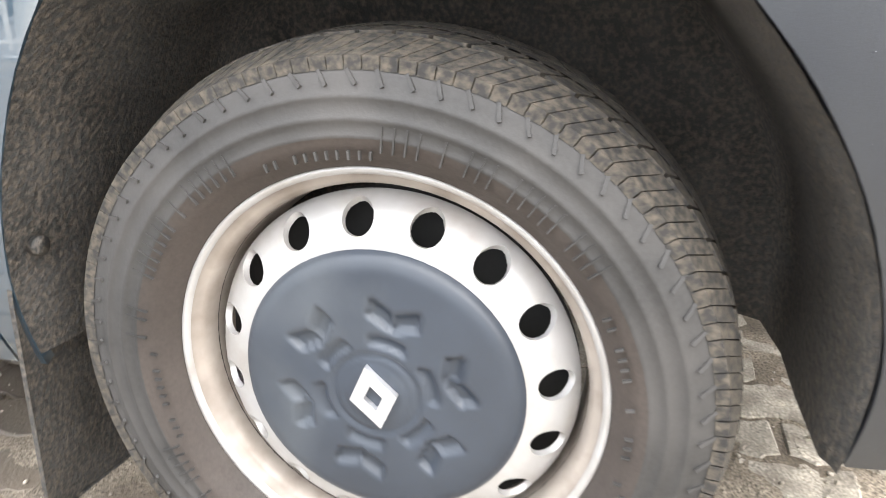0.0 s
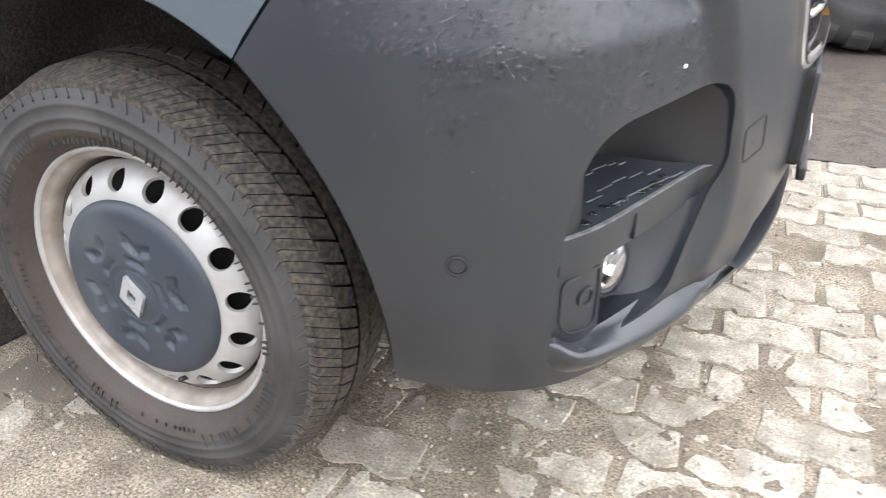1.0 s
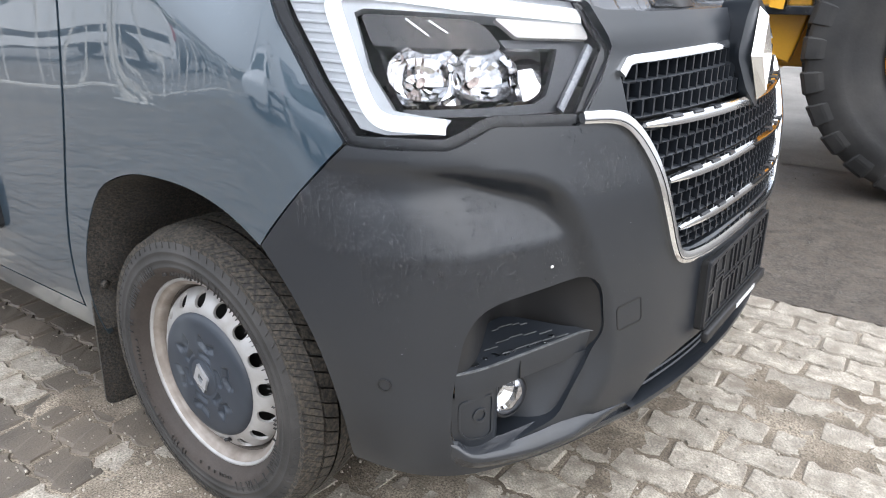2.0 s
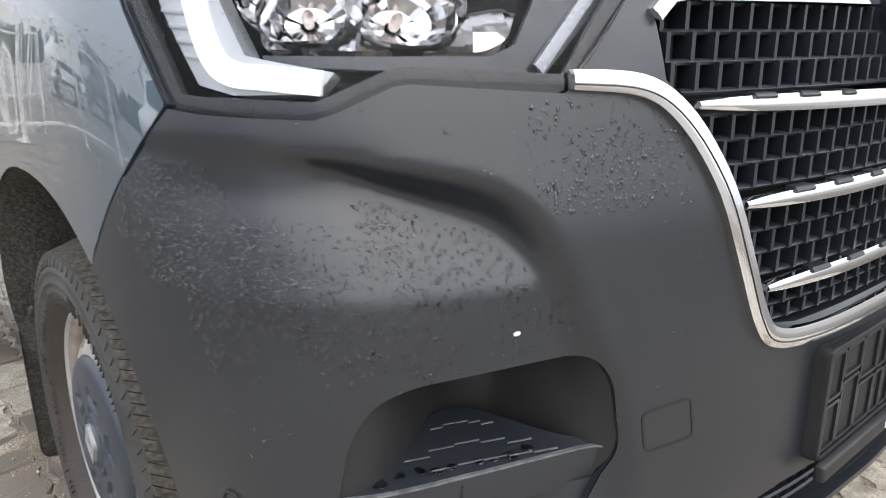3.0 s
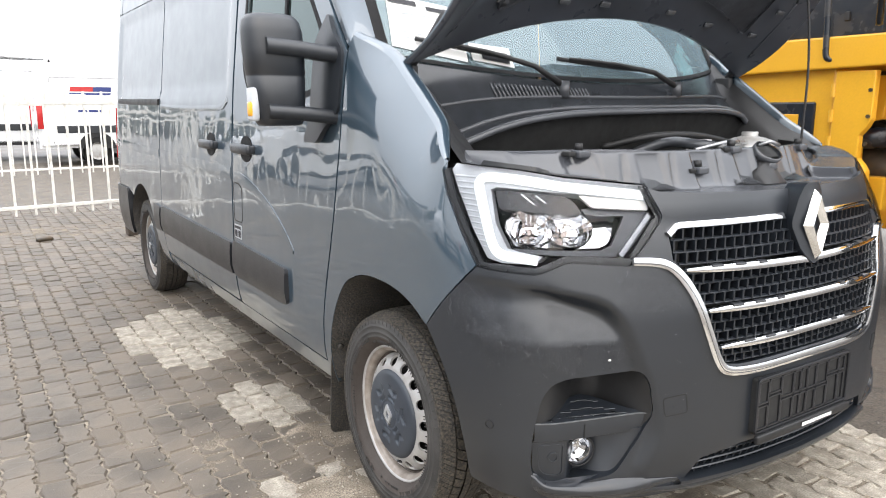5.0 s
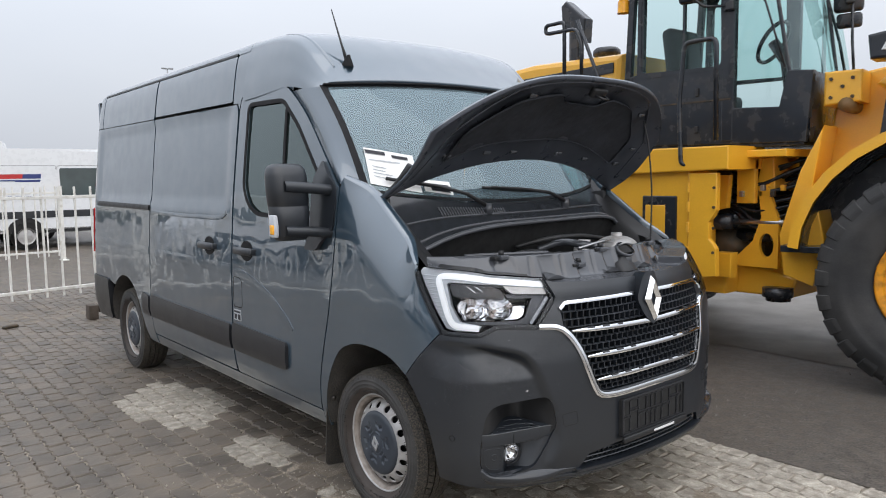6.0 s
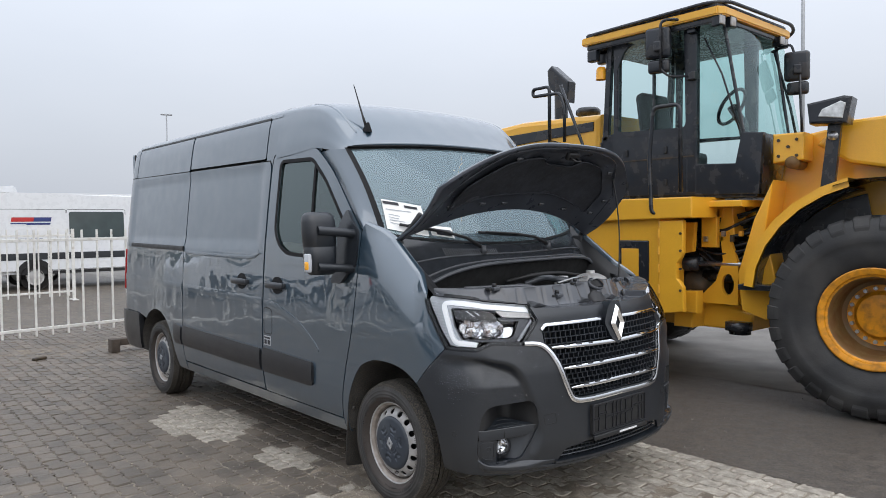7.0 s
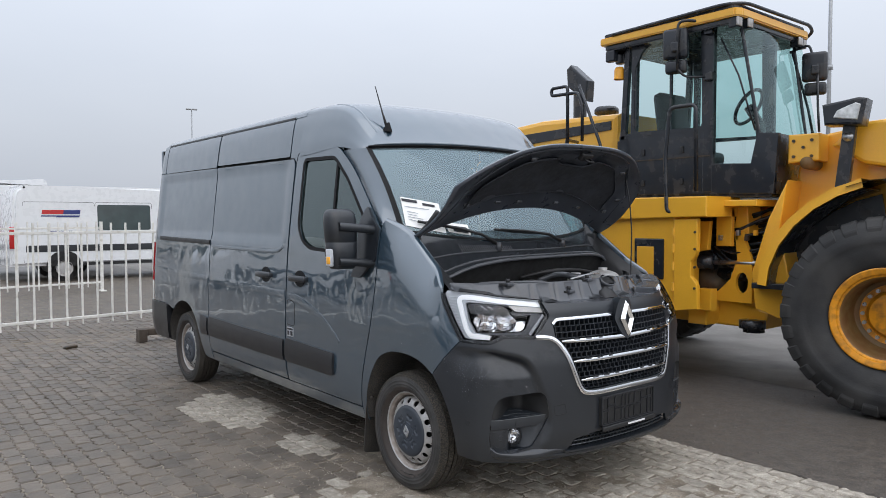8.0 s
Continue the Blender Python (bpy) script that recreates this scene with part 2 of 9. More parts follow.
WET = material("wet_concrete_paver", (0.130, 0.109, 0.087), 0.56, mottled=0.3, scale=4, grain=0.12, grain_scale=220, random_value=0.2, dirt=0.25, dirt_colour=(0.155, 0.124, 0.094), dirt_scale=4, bump=0.4, bump_scale=160)
APRON = material("dry_streaked_concrete", (0.175, 0.162, 0.145), 0.7, mottled=0.25, scale=0.9, grain=0.25, grain_scale=120, dirt=0.45, dirt_colour=(0.10, 0.088, 0.075), dirt_scale=2.2, bump=0.5, bump_scale=90)
ASPHALT = material("damp_dirty_asphalt", (0.074, 0.064, 0.054), 0.55, mottled=0.22, scale=9, grain=0.60, grain_scale=95, dirt=0.35, dirt_colour=(0.120, 0.100, 0.080), dirt_scale=14, bump=0.7, bump_scale=130)


# ---------------------------------------------------------------- mesh tools
def thing(name, label, category, at=(0, 0, 0), group="", kind=""):
    e = tagged(new(name), label, category, group, kind)
    e.location = at
    e.empty_display_size = 0.2
    return e


def part(name, bm, mat, parent=None, label="", smooth=True):
    me = bpy.data.meshes.new(name)
    bm.to_mesh(me)
    bm.free()
    for mm in mat if isinstance(mat, (list, tuple)) else (mat,):
        me.materials.append(mm)
    if smooth:
        me.shade_smooth()
    ob = new(name, me)
    if parent:
        ob.parent = parent
        if parent.type == "EMPTY":
            ob.matrix_parent_inverse = Matrix.Translation(-Vector(parent.location))
    if label:
        ob["label"] = label
    return ob


def solid(name, bm, mat, label, category, group="", kind=""):
    """A thing that is one mesh."""
    return tagged(part(name, bm, mat), label, category, group, kind)


def sharpen(bm, angle=32):
    lim = radians(angle)
    for e in bm.edges:
        e.smooth = len(e.link_faces) == 2 and e.calc_face_angle(3.2) < lim
    return bm


def table(xs, ys):
    """A smooth curve through points, that does not overshoot."""
    xs, ys = list(map(float, xs)), list(map(float, ys))
    d = [(ys[i + 1] - ys[i]) / (xs[i + 1] - xs[i]) for i in range(len(xs) - 1)]
    m = [d[0]] + [0.0 if d[i - 1] * d[i] <= 0 else 2 * d[i - 1] * d[i] / (d[i - 1] + d[i]) for i in range(1, len(d))] + [d[-1]]

    def at(x):
        if x <= xs[0]:
            return ys[0]
        if x >= xs[-1]:
            return ys[-1]
        i = 0
        while x > xs[i + 1]:
            i += 1
        w = xs[i + 1] - xs[i]
        t = (x - xs[i]) / w
        return (ys[i] * (1 + 2 * t) * (1 - t) ** 2 + m[i] * w * t * (1 - t) ** 2 + ys[i + 1] * t * t * (3 - 2 * t) + m[i + 1] * w * t * t * (t - 1))

    return at


def step01(a, b, x):
    t = min(1.0, max(0.0, (x - a) / (b - a)))
    return t * t * (3 - 2 * t)


def rounded(points, r=0.02, n=4, closed=True):
    """A polygon with its corners rounded."""
    out, pts = [], [Vector((*p, 0)[:3]) for p in points]
    for i, p in enumerate(pts):
        if not closed and i in (0, len(pts) - 1):
            out.append((p.x, p.y))
            continue
        a, b = pts[i - 1] - p, pts[(i + 1) % len(pts)] - p
        k = min(r, a.length * 0.45, b.length * 0.45)
        a, b = p + a.normalized() * k, p + b.normalized() * k
        for j in range(n + 1):
            t = j / n
            q = a * (1 - t) ** 2 + p * 2 * t * (1 - t) + b * t * t
            out.append((q.x, q.y))
    return out


def smooth_line(points, n=6, closed=False):
    P = [np.array(p, float) for p in points]
    out, m = [], len(P)
    for i in range(m if closed else m - 1):
        p0, p1, p2, p3 = (P[i - 1] if i or closed else P[0]), P[i], P[(i + 1) % m], (P[(i + 2) % m] if closed else P[min(i + 2, m - 1)])
        for k in range(n):
            t = k / n
            out.append(tuple(0.5 * (2 * p1 + (p2 - p0) * t + (2 * p0 - 5 * p1 + 4 * p2 - p3) * t * t + (3 * p1 - p0 - 3 * p2 + p3) * t**3)))
    if not closed:
        out.append(tuple(P[-1]))
    return out


def resampled(poly, step):
    out = []
    for i, p in enumerate(poly):
        q = poly[(i + 1) % len(poly)]
        k = max(1, int(math.dist(p, q) / step + 0.5))
        out += [(p[0] + (q[0] - p[0]) * j / k, p[1] + (q[1] - p[1]) * j / k) for j in range(k)]
    return out


def inside(poly, x, y):
    px, py = np.array(poly).T
    qx, qy = np.roll(px, -1), np.roll(py, -1)
    hit = np.zeros(x.shape, bool)
    for a, b, c, d in zip(px, py, qx, qy):
        if b != d:
            hit ^= ((b > y) != (d > y)) & (x < (c - a) * (y - b) / (d - b) + a)
    return hit


from mathutils.geometry import delaunay_2d_cdt


def sheet(outline, fn, step=0.03, depth=0.012, holes=(), flip=False):
    """A curved panel: a flat outline with holes, filled with small triangles, laid on the surface fn(u, v), with folded edges."""
    loops = [resampled(outline, step)] + [resampled(h, step) for h in holes]
    verts, edges = [], []
    for lp in loops:
        k = len(verts)
        verts += lp
        edges += [(k + i, k + (i + 1) % len(lp)) for i in range(len(lp))]
    rim = np.array(verts)
    lo, hi = rim.min(0), rim.max(0)
    gx, gy = np.meshgrid(np.arange(lo[0] + step / 2, hi[0], step), np.arange(lo[1] + step / 2, hi[1], step))
    gx, gy = gx.ravel(), gy.ravel()
    keep = inside(outline, gx, gy)
    for h in holes:
        keep &= ~inside(h, gx, gy)
    gx, gy = gx[keep], gy[keep]
    if len(gx):
        far = np.min((gx[:, None] - rim[:, 0]) ** 2 + (gy[:, None] - rim[:, 1]) ** 2, 1) > (0.45 * step) ** 2
        verts += list(zip(gx[far].tolist(), gy[far].tolist()))
    co, _, faces, *_ = delaunay_2d_cdt([Vector(v) for v in verts], edges, [], 2 if holes else 1, 1e-6)
    bm = bmesh.new()
    vs = [bm.verts.new(fn(c.x, c.y)) for c in co]
    pc = np.array([(c.x, c.y) for c in co])
    tri = np.array([f[:3] for f in faces])
    mids = pc[tri].mean(1)
    keep = np.ones(len(tri), bool)
    for h in holes:
        keep &= ~inside(h, mids[:, 0], mids[:, 1])
    ab, ac = pc[tri[:, 1]] - pc[tri[:, 0]], pc[tri[:, 2]] - pc[tri[:, 0]]
    ccw = ab[:, 0] * ac[:, 1] - ab[:, 1] * ac[:, 0] > 0
    for f, ok, turn in zip(faces, keep, ccw):
        if ok:
            try:
                bm.faces.new([vs[i] for i in (f if bool(turn) != flip else reversed(f))])
            except ValueError:
                pass
    bmesh.ops.delete(bm, geom=[v for v in bm.verts if not v.link_faces], context="VERTS")
    bm.normal_update()
    if depth:
        border = [e for e in bm.edges if e.is_boundary]
        normals = {v: v.normal.copy() for e in border for v in e.verts}
        pairs = {v: bm.verts.new(v.co - normals[v] * depth) for v in normals}
        for e in border:
            a, b = e.link_loops[0].vert, e.link_loops[0].link_loop_next.vert
            bm.faces.new((b, a, pairs[a], pairs[b]))
            e.smooth = False
    return bm


def grid(rows, closed_u=False, flip=False):
    """A skin over rows of points."""
    bm = bmesh.new()
    vs = [[bm.verts.new(p) for p in r] for r in rows]
    n = len(rows[0])
    for a, b in zip(vs, vs[1:]):
        for i in range(n if closed_u else n - 1):
            j = (i + 1) % n
            q = (a[i], a[j], b[j], b[i])
            bm.faces.new(tuple(reversed(q)) if flip else q)
    return bm


def box(bm, centre, size, bevel=0.0, turn=None, segments=2):
    m = Matrix.Translation(centre) @ (turn.to_4x4() if turn else Matrix()) @ Matrix.Diagonal((*size, 1))
    new_verts = bmesh.ops.create_cube(bm, size=1, matrix=m)["verts"]
    if bevel:
        es = list({e for v in new_verts for e in v.link_edges})
        bmesh.ops.bevel(bm, geom=es, offset=bevel, segments=segments, affect="EDGES", profile=0.5)
    return bm


def cylinder(bm, a, b, r, r2=None, n=16, cap=True):
    a, b = Vector(a), Vector(b)
    d = b - a
    m = Matrix.Translation((a + b) / 2) @ d.to_track_quat("Z", "Y").to_matrix().to_4x4()
    bmesh.ops.create_cone(bm, cap_ends=cap, segments=n, radius1=r, radius2=r if r2 is None else r2, depth=d.length, matrix=m)
    return bm


def tube(bm, path, r, n=8, radii=None):
    P = [Vector(p) for p in path]
    rings, side = [], None
    for i, p in enumerate(P):
        d = (P[min(i + 1, len(P) - 1)] - P[max(i - 1, 0)]).normalized()
        if side is None:
            side = d.orthogonal().normalized()
        side = (side - d * side.dot(d)).normalized()
        up = d.cross(side)
        k = radii[i] if radii else r
        rings.append([bm.verts.new(p + k * (side * math.cos(2 * math.pi * j / n) + up * math.sin(2 * math.pi * j / n))) for j in range(n)])
    for a, b in zip(rings, rings[1:]):
        for j in range(n):
            bm.faces.new((a[j], a[(j + 1) % n], b[(j + 1) % n], b[j]))
    bm.faces.new(list(reversed(rings[0])))
    bm.faces.new(rings[-1])
    return bm


def bent(points, r, n=4):
    """A polyline in space with its corners rounded."""
    P, out = [Vector(p) for p in points], [Vector(points[0])]
    for i in range(1, len(P) - 1):
        a, b = P[i - 1] - P[i], P[i + 1] - P[i]
        k = min(r, a.length * 0.48, b.length * 0.48)
        a, b = P[i] + a.normalized() * k, P[i] + b.normalized() * k
        out += [a * (1 - t / n) ** 2 + P[i] * 2 * (t / n) * (1 - t / n) + b * (t / n) ** 2 for t in range(n + 1)]
    return out + [P[-1]]


def lathe(bm, profile, centre, axis="y", n=48):
    """Turns a profile of (radius, along) round an axis through centre."""
    c, rows = Vector(centre), []
    for r, y in profile:
        ring = []
        for j in range(n):
            a = 2 * math.pi * j / n
            u, v = r * math.cos(a), r * math.sin(a)
            ring.append(bm.verts.new(c + Vector((u, y, v) if axis == "y" else (u, v, y) if axis == "z" else (y, u, v))))
        rows.append(ring)
    for a, b in zip(rows, rows[1:]):
        for j in range(n):
            bm.faces.new((a[j], a[(j + 1) % n], b[(j + 1) % n], b[j]))
    return bm


def prism(bm, outline, y0, y1, bevel=0.0, frame_m=None):
    """An outline in x and z, drawn out along y."""
    a = [bm.verts.new((x, y0, z)) for x, z in outline]
    b = [bm.verts.new((x, y1, z)) for x, z in outline]
    n = len(a)
    fs = [bm.faces.new(a), bm.faces.new(list(reversed(b)))]
    fs += [bm.faces.new((a[(i + 1) % n], a[i], b[i], b[(i + 1) % n])) for i in range(n)]
    bmesh.ops.recalc_face_normals(bm, faces=fs)
    if bevel:
        es = [e for e in {e for f in fs[:2] for e in f.edges}]
        bmesh.ops.bevel(bm, geom=es, offset=bevel, segments=2, affect="EDGES", profile=0.5)
    if frame_m:
        bmesh.ops.transform(bm, matrix=frame_m, verts=bm.verts)
    return bm


def B():
    return bmesh.new()


# ---------------------------------------------------------------- the van's surfaces
# x forward from the front axle, the van's right side at negative y.
HALF = table((0.26, 0.31, 0.38, 0.47, 0.60, 0.95, 1.15, 1.40, 1.60, 2.07, 2.25, 2.33, 2.40),
             (0.915, 0.945, 0.97, 0.990, 1.0, 0.995, 0.9865, 0.971, 0.952, 0.900, 0.875, 0.86, 0.835))
LEAN = table((0.20, 0.27, 0.35, 0.45, 0.55, 0.65, 0.8, 0.9, 1.0, 1.1, 1.2, 1.3, 1.45),
             (0.07, 0.035, 0.012, 0.0, 0.0, 0.0, 0.005, 0.022, 0.045, 0.09, 0.15, 0.26, 0.42))
NOSE = smooth_line([(0.1, -1.005), (0.30, -1.0), (0.42, -0.985), (0.53, -0.955), (0.61, -0.915), (0.685, -0.845), (0.745, -0.74), (0.79, -0.64),
                    (0.83, -0.53), (0.862, -0.41), (0.89, -0.22), (0.90, 0.0)], 12)
NX, NY = np.array(NOSE).T
NS = np.r_[0, np.cumsum(np.hypot(np.diff(NX), np.diff(NY)))] + 0.1
MID = float(NS[-1])          # the length along the nose at which the centre line lies


def nose_at(u):
    if u <= 0.1:
        return u, -1.005
    if u > MID:
        x, y = nose_at(2 * MID - u)
        return x, -y
    return float(np.interp(u, NS, NX)), float(np.interp(u, NS, NY))


def skin(u, z, proud=0.0):
    """The van's outer surface: u along its right flank and round the nose, z the height; proud: how far off the surface."""
    x, y = nose_at(u)
    (ax, ay), (bx, by) = nose_at(u - 0.012), nose_at(u + 0.012)
    tx, ty = bx - ax, by - ay
    k = math.hypot(tx, ty)
    nx, ny = ty / k, -tx / k
    v = u if u <= MID else 2 * MID - u
    w = step01(0.25, 0.70, v)
    d = proud - (1 - w) * (1.005 - HALF(z)) - w * LEAN(z)
    if u > 2 * MID - 0.1:
        x, y, nx, ny = 2 * MID - u, 1.005, 0, 1
    return Vector((x + nx * d, y + ny * d, z))


SWEEP = table((0.44, 0.60, 0.632, 0.715, 0.791, 0.841, 0.882, 0.908, 0.932, 0.949, 0.964, 0.981, 0.998, 1.006), (0.901, 0.900, 0.899, 0.895, 0.886, 0.876, 0.861, 0.842, 0.813, 0.786, 0.758, 0.717, 0.674, 0.655))
DEEP = table((0.44, 0.60, 0.632, 0.688, 0.74, 0.79, 0.839, 0.875, 0.908, 0.939, 0.96), (0.899, 0.897, 0.892, 0.879, 0.860, 0.842, 0.823, 0.807, 0.783, 0.759, 0.757))
SWEEP_LINE = np.array([(v, SWEEP(v)) for v in np.linspace(0.44, 1.006, 160)] + smooth_line([(1.006, 0.655), (1.022, 0.623), (1.038, 0.56), (1.046, 0.50), (1.034, 0.44), (1.012, 0.38)], 16))


def cheek(u, z):
    """How far the bumper is hollowed under its swept brow: a soft undercut, then a shelf that rises inwards from a crease."""
    v = u if u <= MID else 2 * MID - u
    if v > 1.08 or v < 0.42:
        return 0.0
    gap = float(np.min(np.hypot(SWEEP_LINE[:, 0] - v, SWEEP_LINE[:, 1] - z)))
    if z < 0.655:
        below = v < float(np.interp(z, [0.38, 0.44, 0.50, 0.56, 0.623, 0.655], [1.012, 1.034, 1.046, 1.038, 1.022, 1.006]))
    else:
        below = v < 1.006 and z < SWEEP(v)
    d = gap if below else -gap
    low = 0.024 * step01(-0.004, 0.046, d) * step01(0.60, 0.95, v) * step01(0.30, 0.45, z)
    zs, zd = SWEEP(v), DEEP(v)
    a, b = 0.50 * max(0.0, zd - 0.757) + 1e-6, 1.3 * max(0.0, zs - zd) + 0.001
    deep = a * b / (a**3 + b**3) ** (1 / 3) * step01(0.965, 0.90, v)
    if z <= zd:
        t = max(0.0, (z - 0.752) / max(0.012, zd - 0.752))
        prof = t - 0.12 * math.sin(2 * math.pi * t) / (2 * math.pi)
    else:
        prof = 1 - step01(0.0, 1.0, (z - zd) / max(0.004, zs - zd))
    shallow = 0.013 * step01(0.43, 0.56, v) * (1 - step01(0.66, 0.80, v)) * min(1.0, max(0.0, (z - 0.752) / 0.10)) * (1 - step01(0.85, 0.925, z))
    return low + deep * prof + shallow


def bumper_skin(u, z):
    return skin(u, z, -cheek(u, z))


def flank(x, z, side=-1, proud=0.0):
    """The van's straight side, with the shallow blanked-window recesses of the load space."""
    rec = 0.0
    if x < -1.5:
        inx = step01(-4.50, -4.44, x) * (1 - step01(-1.62, -1.56, x))
        rec = 0.012 * inx * step01(1.425, 1.47, z) * (1 - step01(2.02, 2.06, z))
        rec += 0.03 * step01(-4.50, -4.72, x) ** 2 if x < -4.5 else 0
    y = HALF(z) - rec + proud
    return Vector((x, side * y, z))


def ring_mirror(points):
    """A line over the right half of the nose, carried on over the left half."""
    return list(points) + [(2 * MID - u, z) for u, z in reversed(points) if abs(u - MID) > 1e-6]


def ribbon(path, width, fn, height=0.008, closed=False, n=4, taper=0.0):
    """A raised strip along a line on a surface fn(u, z, proud)."""
    rows = []
    for i, (u, z) in enumerate(path):
        a, b = path[max(i - 1, 0)], path[min(i + 1, len(path) - 1)]
        if closed:
            a, b = path[i - 1], path[(i + 1) % len(path)]
        k = math.dist(a, b)
        px, pz = -(b[1] - a[1]) / k, (b[0] - a[0]) / k
        w = width * (1 - taper * abs(2 * i / (len(path) - 1) - 1) ** 6)
        row = [fn(u - px * w / 2, z - pz * w / 2, -0.004)]
        row += [fn(u + px * w * (j / n - 0.5), z + pz * w * (j / n - 0.5), height * (0.75 + 0.25 * math.sin(math.pi * j / n))) for j in range(n + 1)]
        row += [fn(u + px * w / 2, z + pz * w / 2, -0.004)]
        rows.append(row)
    if closed:
        rows.append(rows[0])
    bm = grid(rows, flip=True)
    if not closed:
        for r in (0, -1):
            vs = [v for v in bm.verts if any((v.co - p).length < 1e-7 for p in rows[r])]
            try:
                bmesh.ops.contextual_create(bm, geom=vs)
            except RuntimeError:
                pass
    bmesh.ops.recalc_face_normals(bm, faces=bm.faces)
    return sharpen(bm, 50)


van = thing("panel_van", "blue-grey panel van with black bumper and raised bonnet on wet pavers", "van", (-1.8, 0, 0))

# ---- wheels
WR = 0.342


def tyre_mesh(c, side):
    """Sidewall and crown of a road tyre; c: wheel centre in the middle plane of the tyre, side: the outer face's y direction."""
    prof = [(0.209, 0.040), (0.222, 0.062), (0.233, 0.074), (0.238, 0.083), (0.243, 0.0865), (0.248, 0.094), (0.255, 0.1005), (0.263, 0.1045), (0.2655, 0.1052), (0.267, 0.1064), (0.2705, 0.1066), (0.272, 0.1058), (0.281, 0.1070), (0.2825, 0.1082), (0.286, 0.1082), (0.2875, 0.1070), (0.300, 0.1055),
            (0.3015, 0.1066), (0.305, 0.1064), (0.3065, 0.1050), (0.316, 0.1025), (0.326, 0.0985), (0.333, 0.093), (0.339, 0.083)]
    full = prof + [(0.342, 0.04), (0.3425, 0.0)] + [(r, -y) for r, y in reversed(prof)]
    bm = lathe(B(), [(r, side * y) for r, y in full], c, "y", 72)
    for v in bm.verts:                       # the weight of the van flattens the contact patch
        v.co.z = max(v.co.z, 0.004)
    bmesh.ops.recalc_face_normals(bm, faces=bm.faces)
    return bm


def tread_mesh(c, side):
    """Blocks and shoulder lugs of the tread."""
    bm = B()
    n = 128
    for k in range(n):
        a = 2 * math.pi * k / n
        for row, (y0, y1, r0, r1, skew) in enumerate(((0.058, 0.100, 0.3505, 0.3365, 0.75), (0.018, 0.052, 0.3535, 0.3525, 0.5), (-0.012, 0.012, 0.354, 0.354, 0.0),
                                                      (-0.052, -0.018, 0.3525, 0.3535, -0.5), (-0.100, -0.058, 0.3365, 0.3505, -0.75))):
            if row in (0, 4) or k % 2 == row % 2 or row == 2:
                wid = 2 * math.pi / n * (0.91 if row in (0, 4) else 1.75)
                vs = []
                for y, r, s in ((y0, r0, -skew), (y1, r1, skew)):
                    off = s * 2 * math.pi / n
                    rr = r0 if y == y0 else r1
                    for da in (-wid / 2, wid / 2):
                        for dr in (-0.012, 0.0):
                            ang = a + da + off
                            vs.append(bm.verts.new(c + Vector(((rr + dr) * math.cos(ang), side * y, (rr + dr) * math.sin(ang)))))
                for q in ((1, 3, 7, 5), (0, 1, 5, 4), (2, 6, 7, 3), (0, 2, 3, 1), (4, 5, 7, 6)):
                    bm.faces.new([vs[i] for i in q])
    for v in bm.verts:
        v.co.z = max(v.co.z, 0.001)
    bmesh.ops.recalc_face_normals(bm, faces=bm.faces)
    return bm


def rib_mesh(c, side):
    """Fine radial ribs and raised bars of the sidewall marking."""
    bm = B()
    rng = random.Random(4)
    for k in range(150):
        a = 2 * math.pi * k / 150
        if rng.random() < 0.25:
            continue
        for r0, r1, y, w in ((0.256, 0.280, 0.1072, 0.0014),) if (k // 12) % 3 else ((0.247, 0.255, 0.1035, 0.002),):
            for aa in (a,):
                d, t = Vector((math.cos(aa), 0, math.sin(aa))), Vector((-math.sin(aa), 0, math.cos(aa)))
                p = c + d * (r0 + r1) / 2 + Vector((0, side * (y - 0.0012), 0))
                box(bm, p, (r1 - r0, 0.004, w), turn=Matrix((d, (0, 1, 0), t)).transposed())
    for k in range(76):
        a = 2 * math.pi * k / 76
        d, t = Vector((math.cos(a), 0, math.sin(a))), Vector((-math.sin(a), 0, math.cos(a)))
        lean = (d * 0.80 + t * (0.60 if k % 2 else 0.42)).normalized()
        fall = (lean - Vector((0, side * 0.42, 0))).normalized()
        up = Vector((0, side, 0)).cross(fall).normalized()
        box(bm, c + d * 0.3225 + Vector((0, side * 0.1002, 0)), (0.026, 0.0024, 0.0035), turn=Matrix((fall, fall.cross(up), up)).transposed())
    return bm


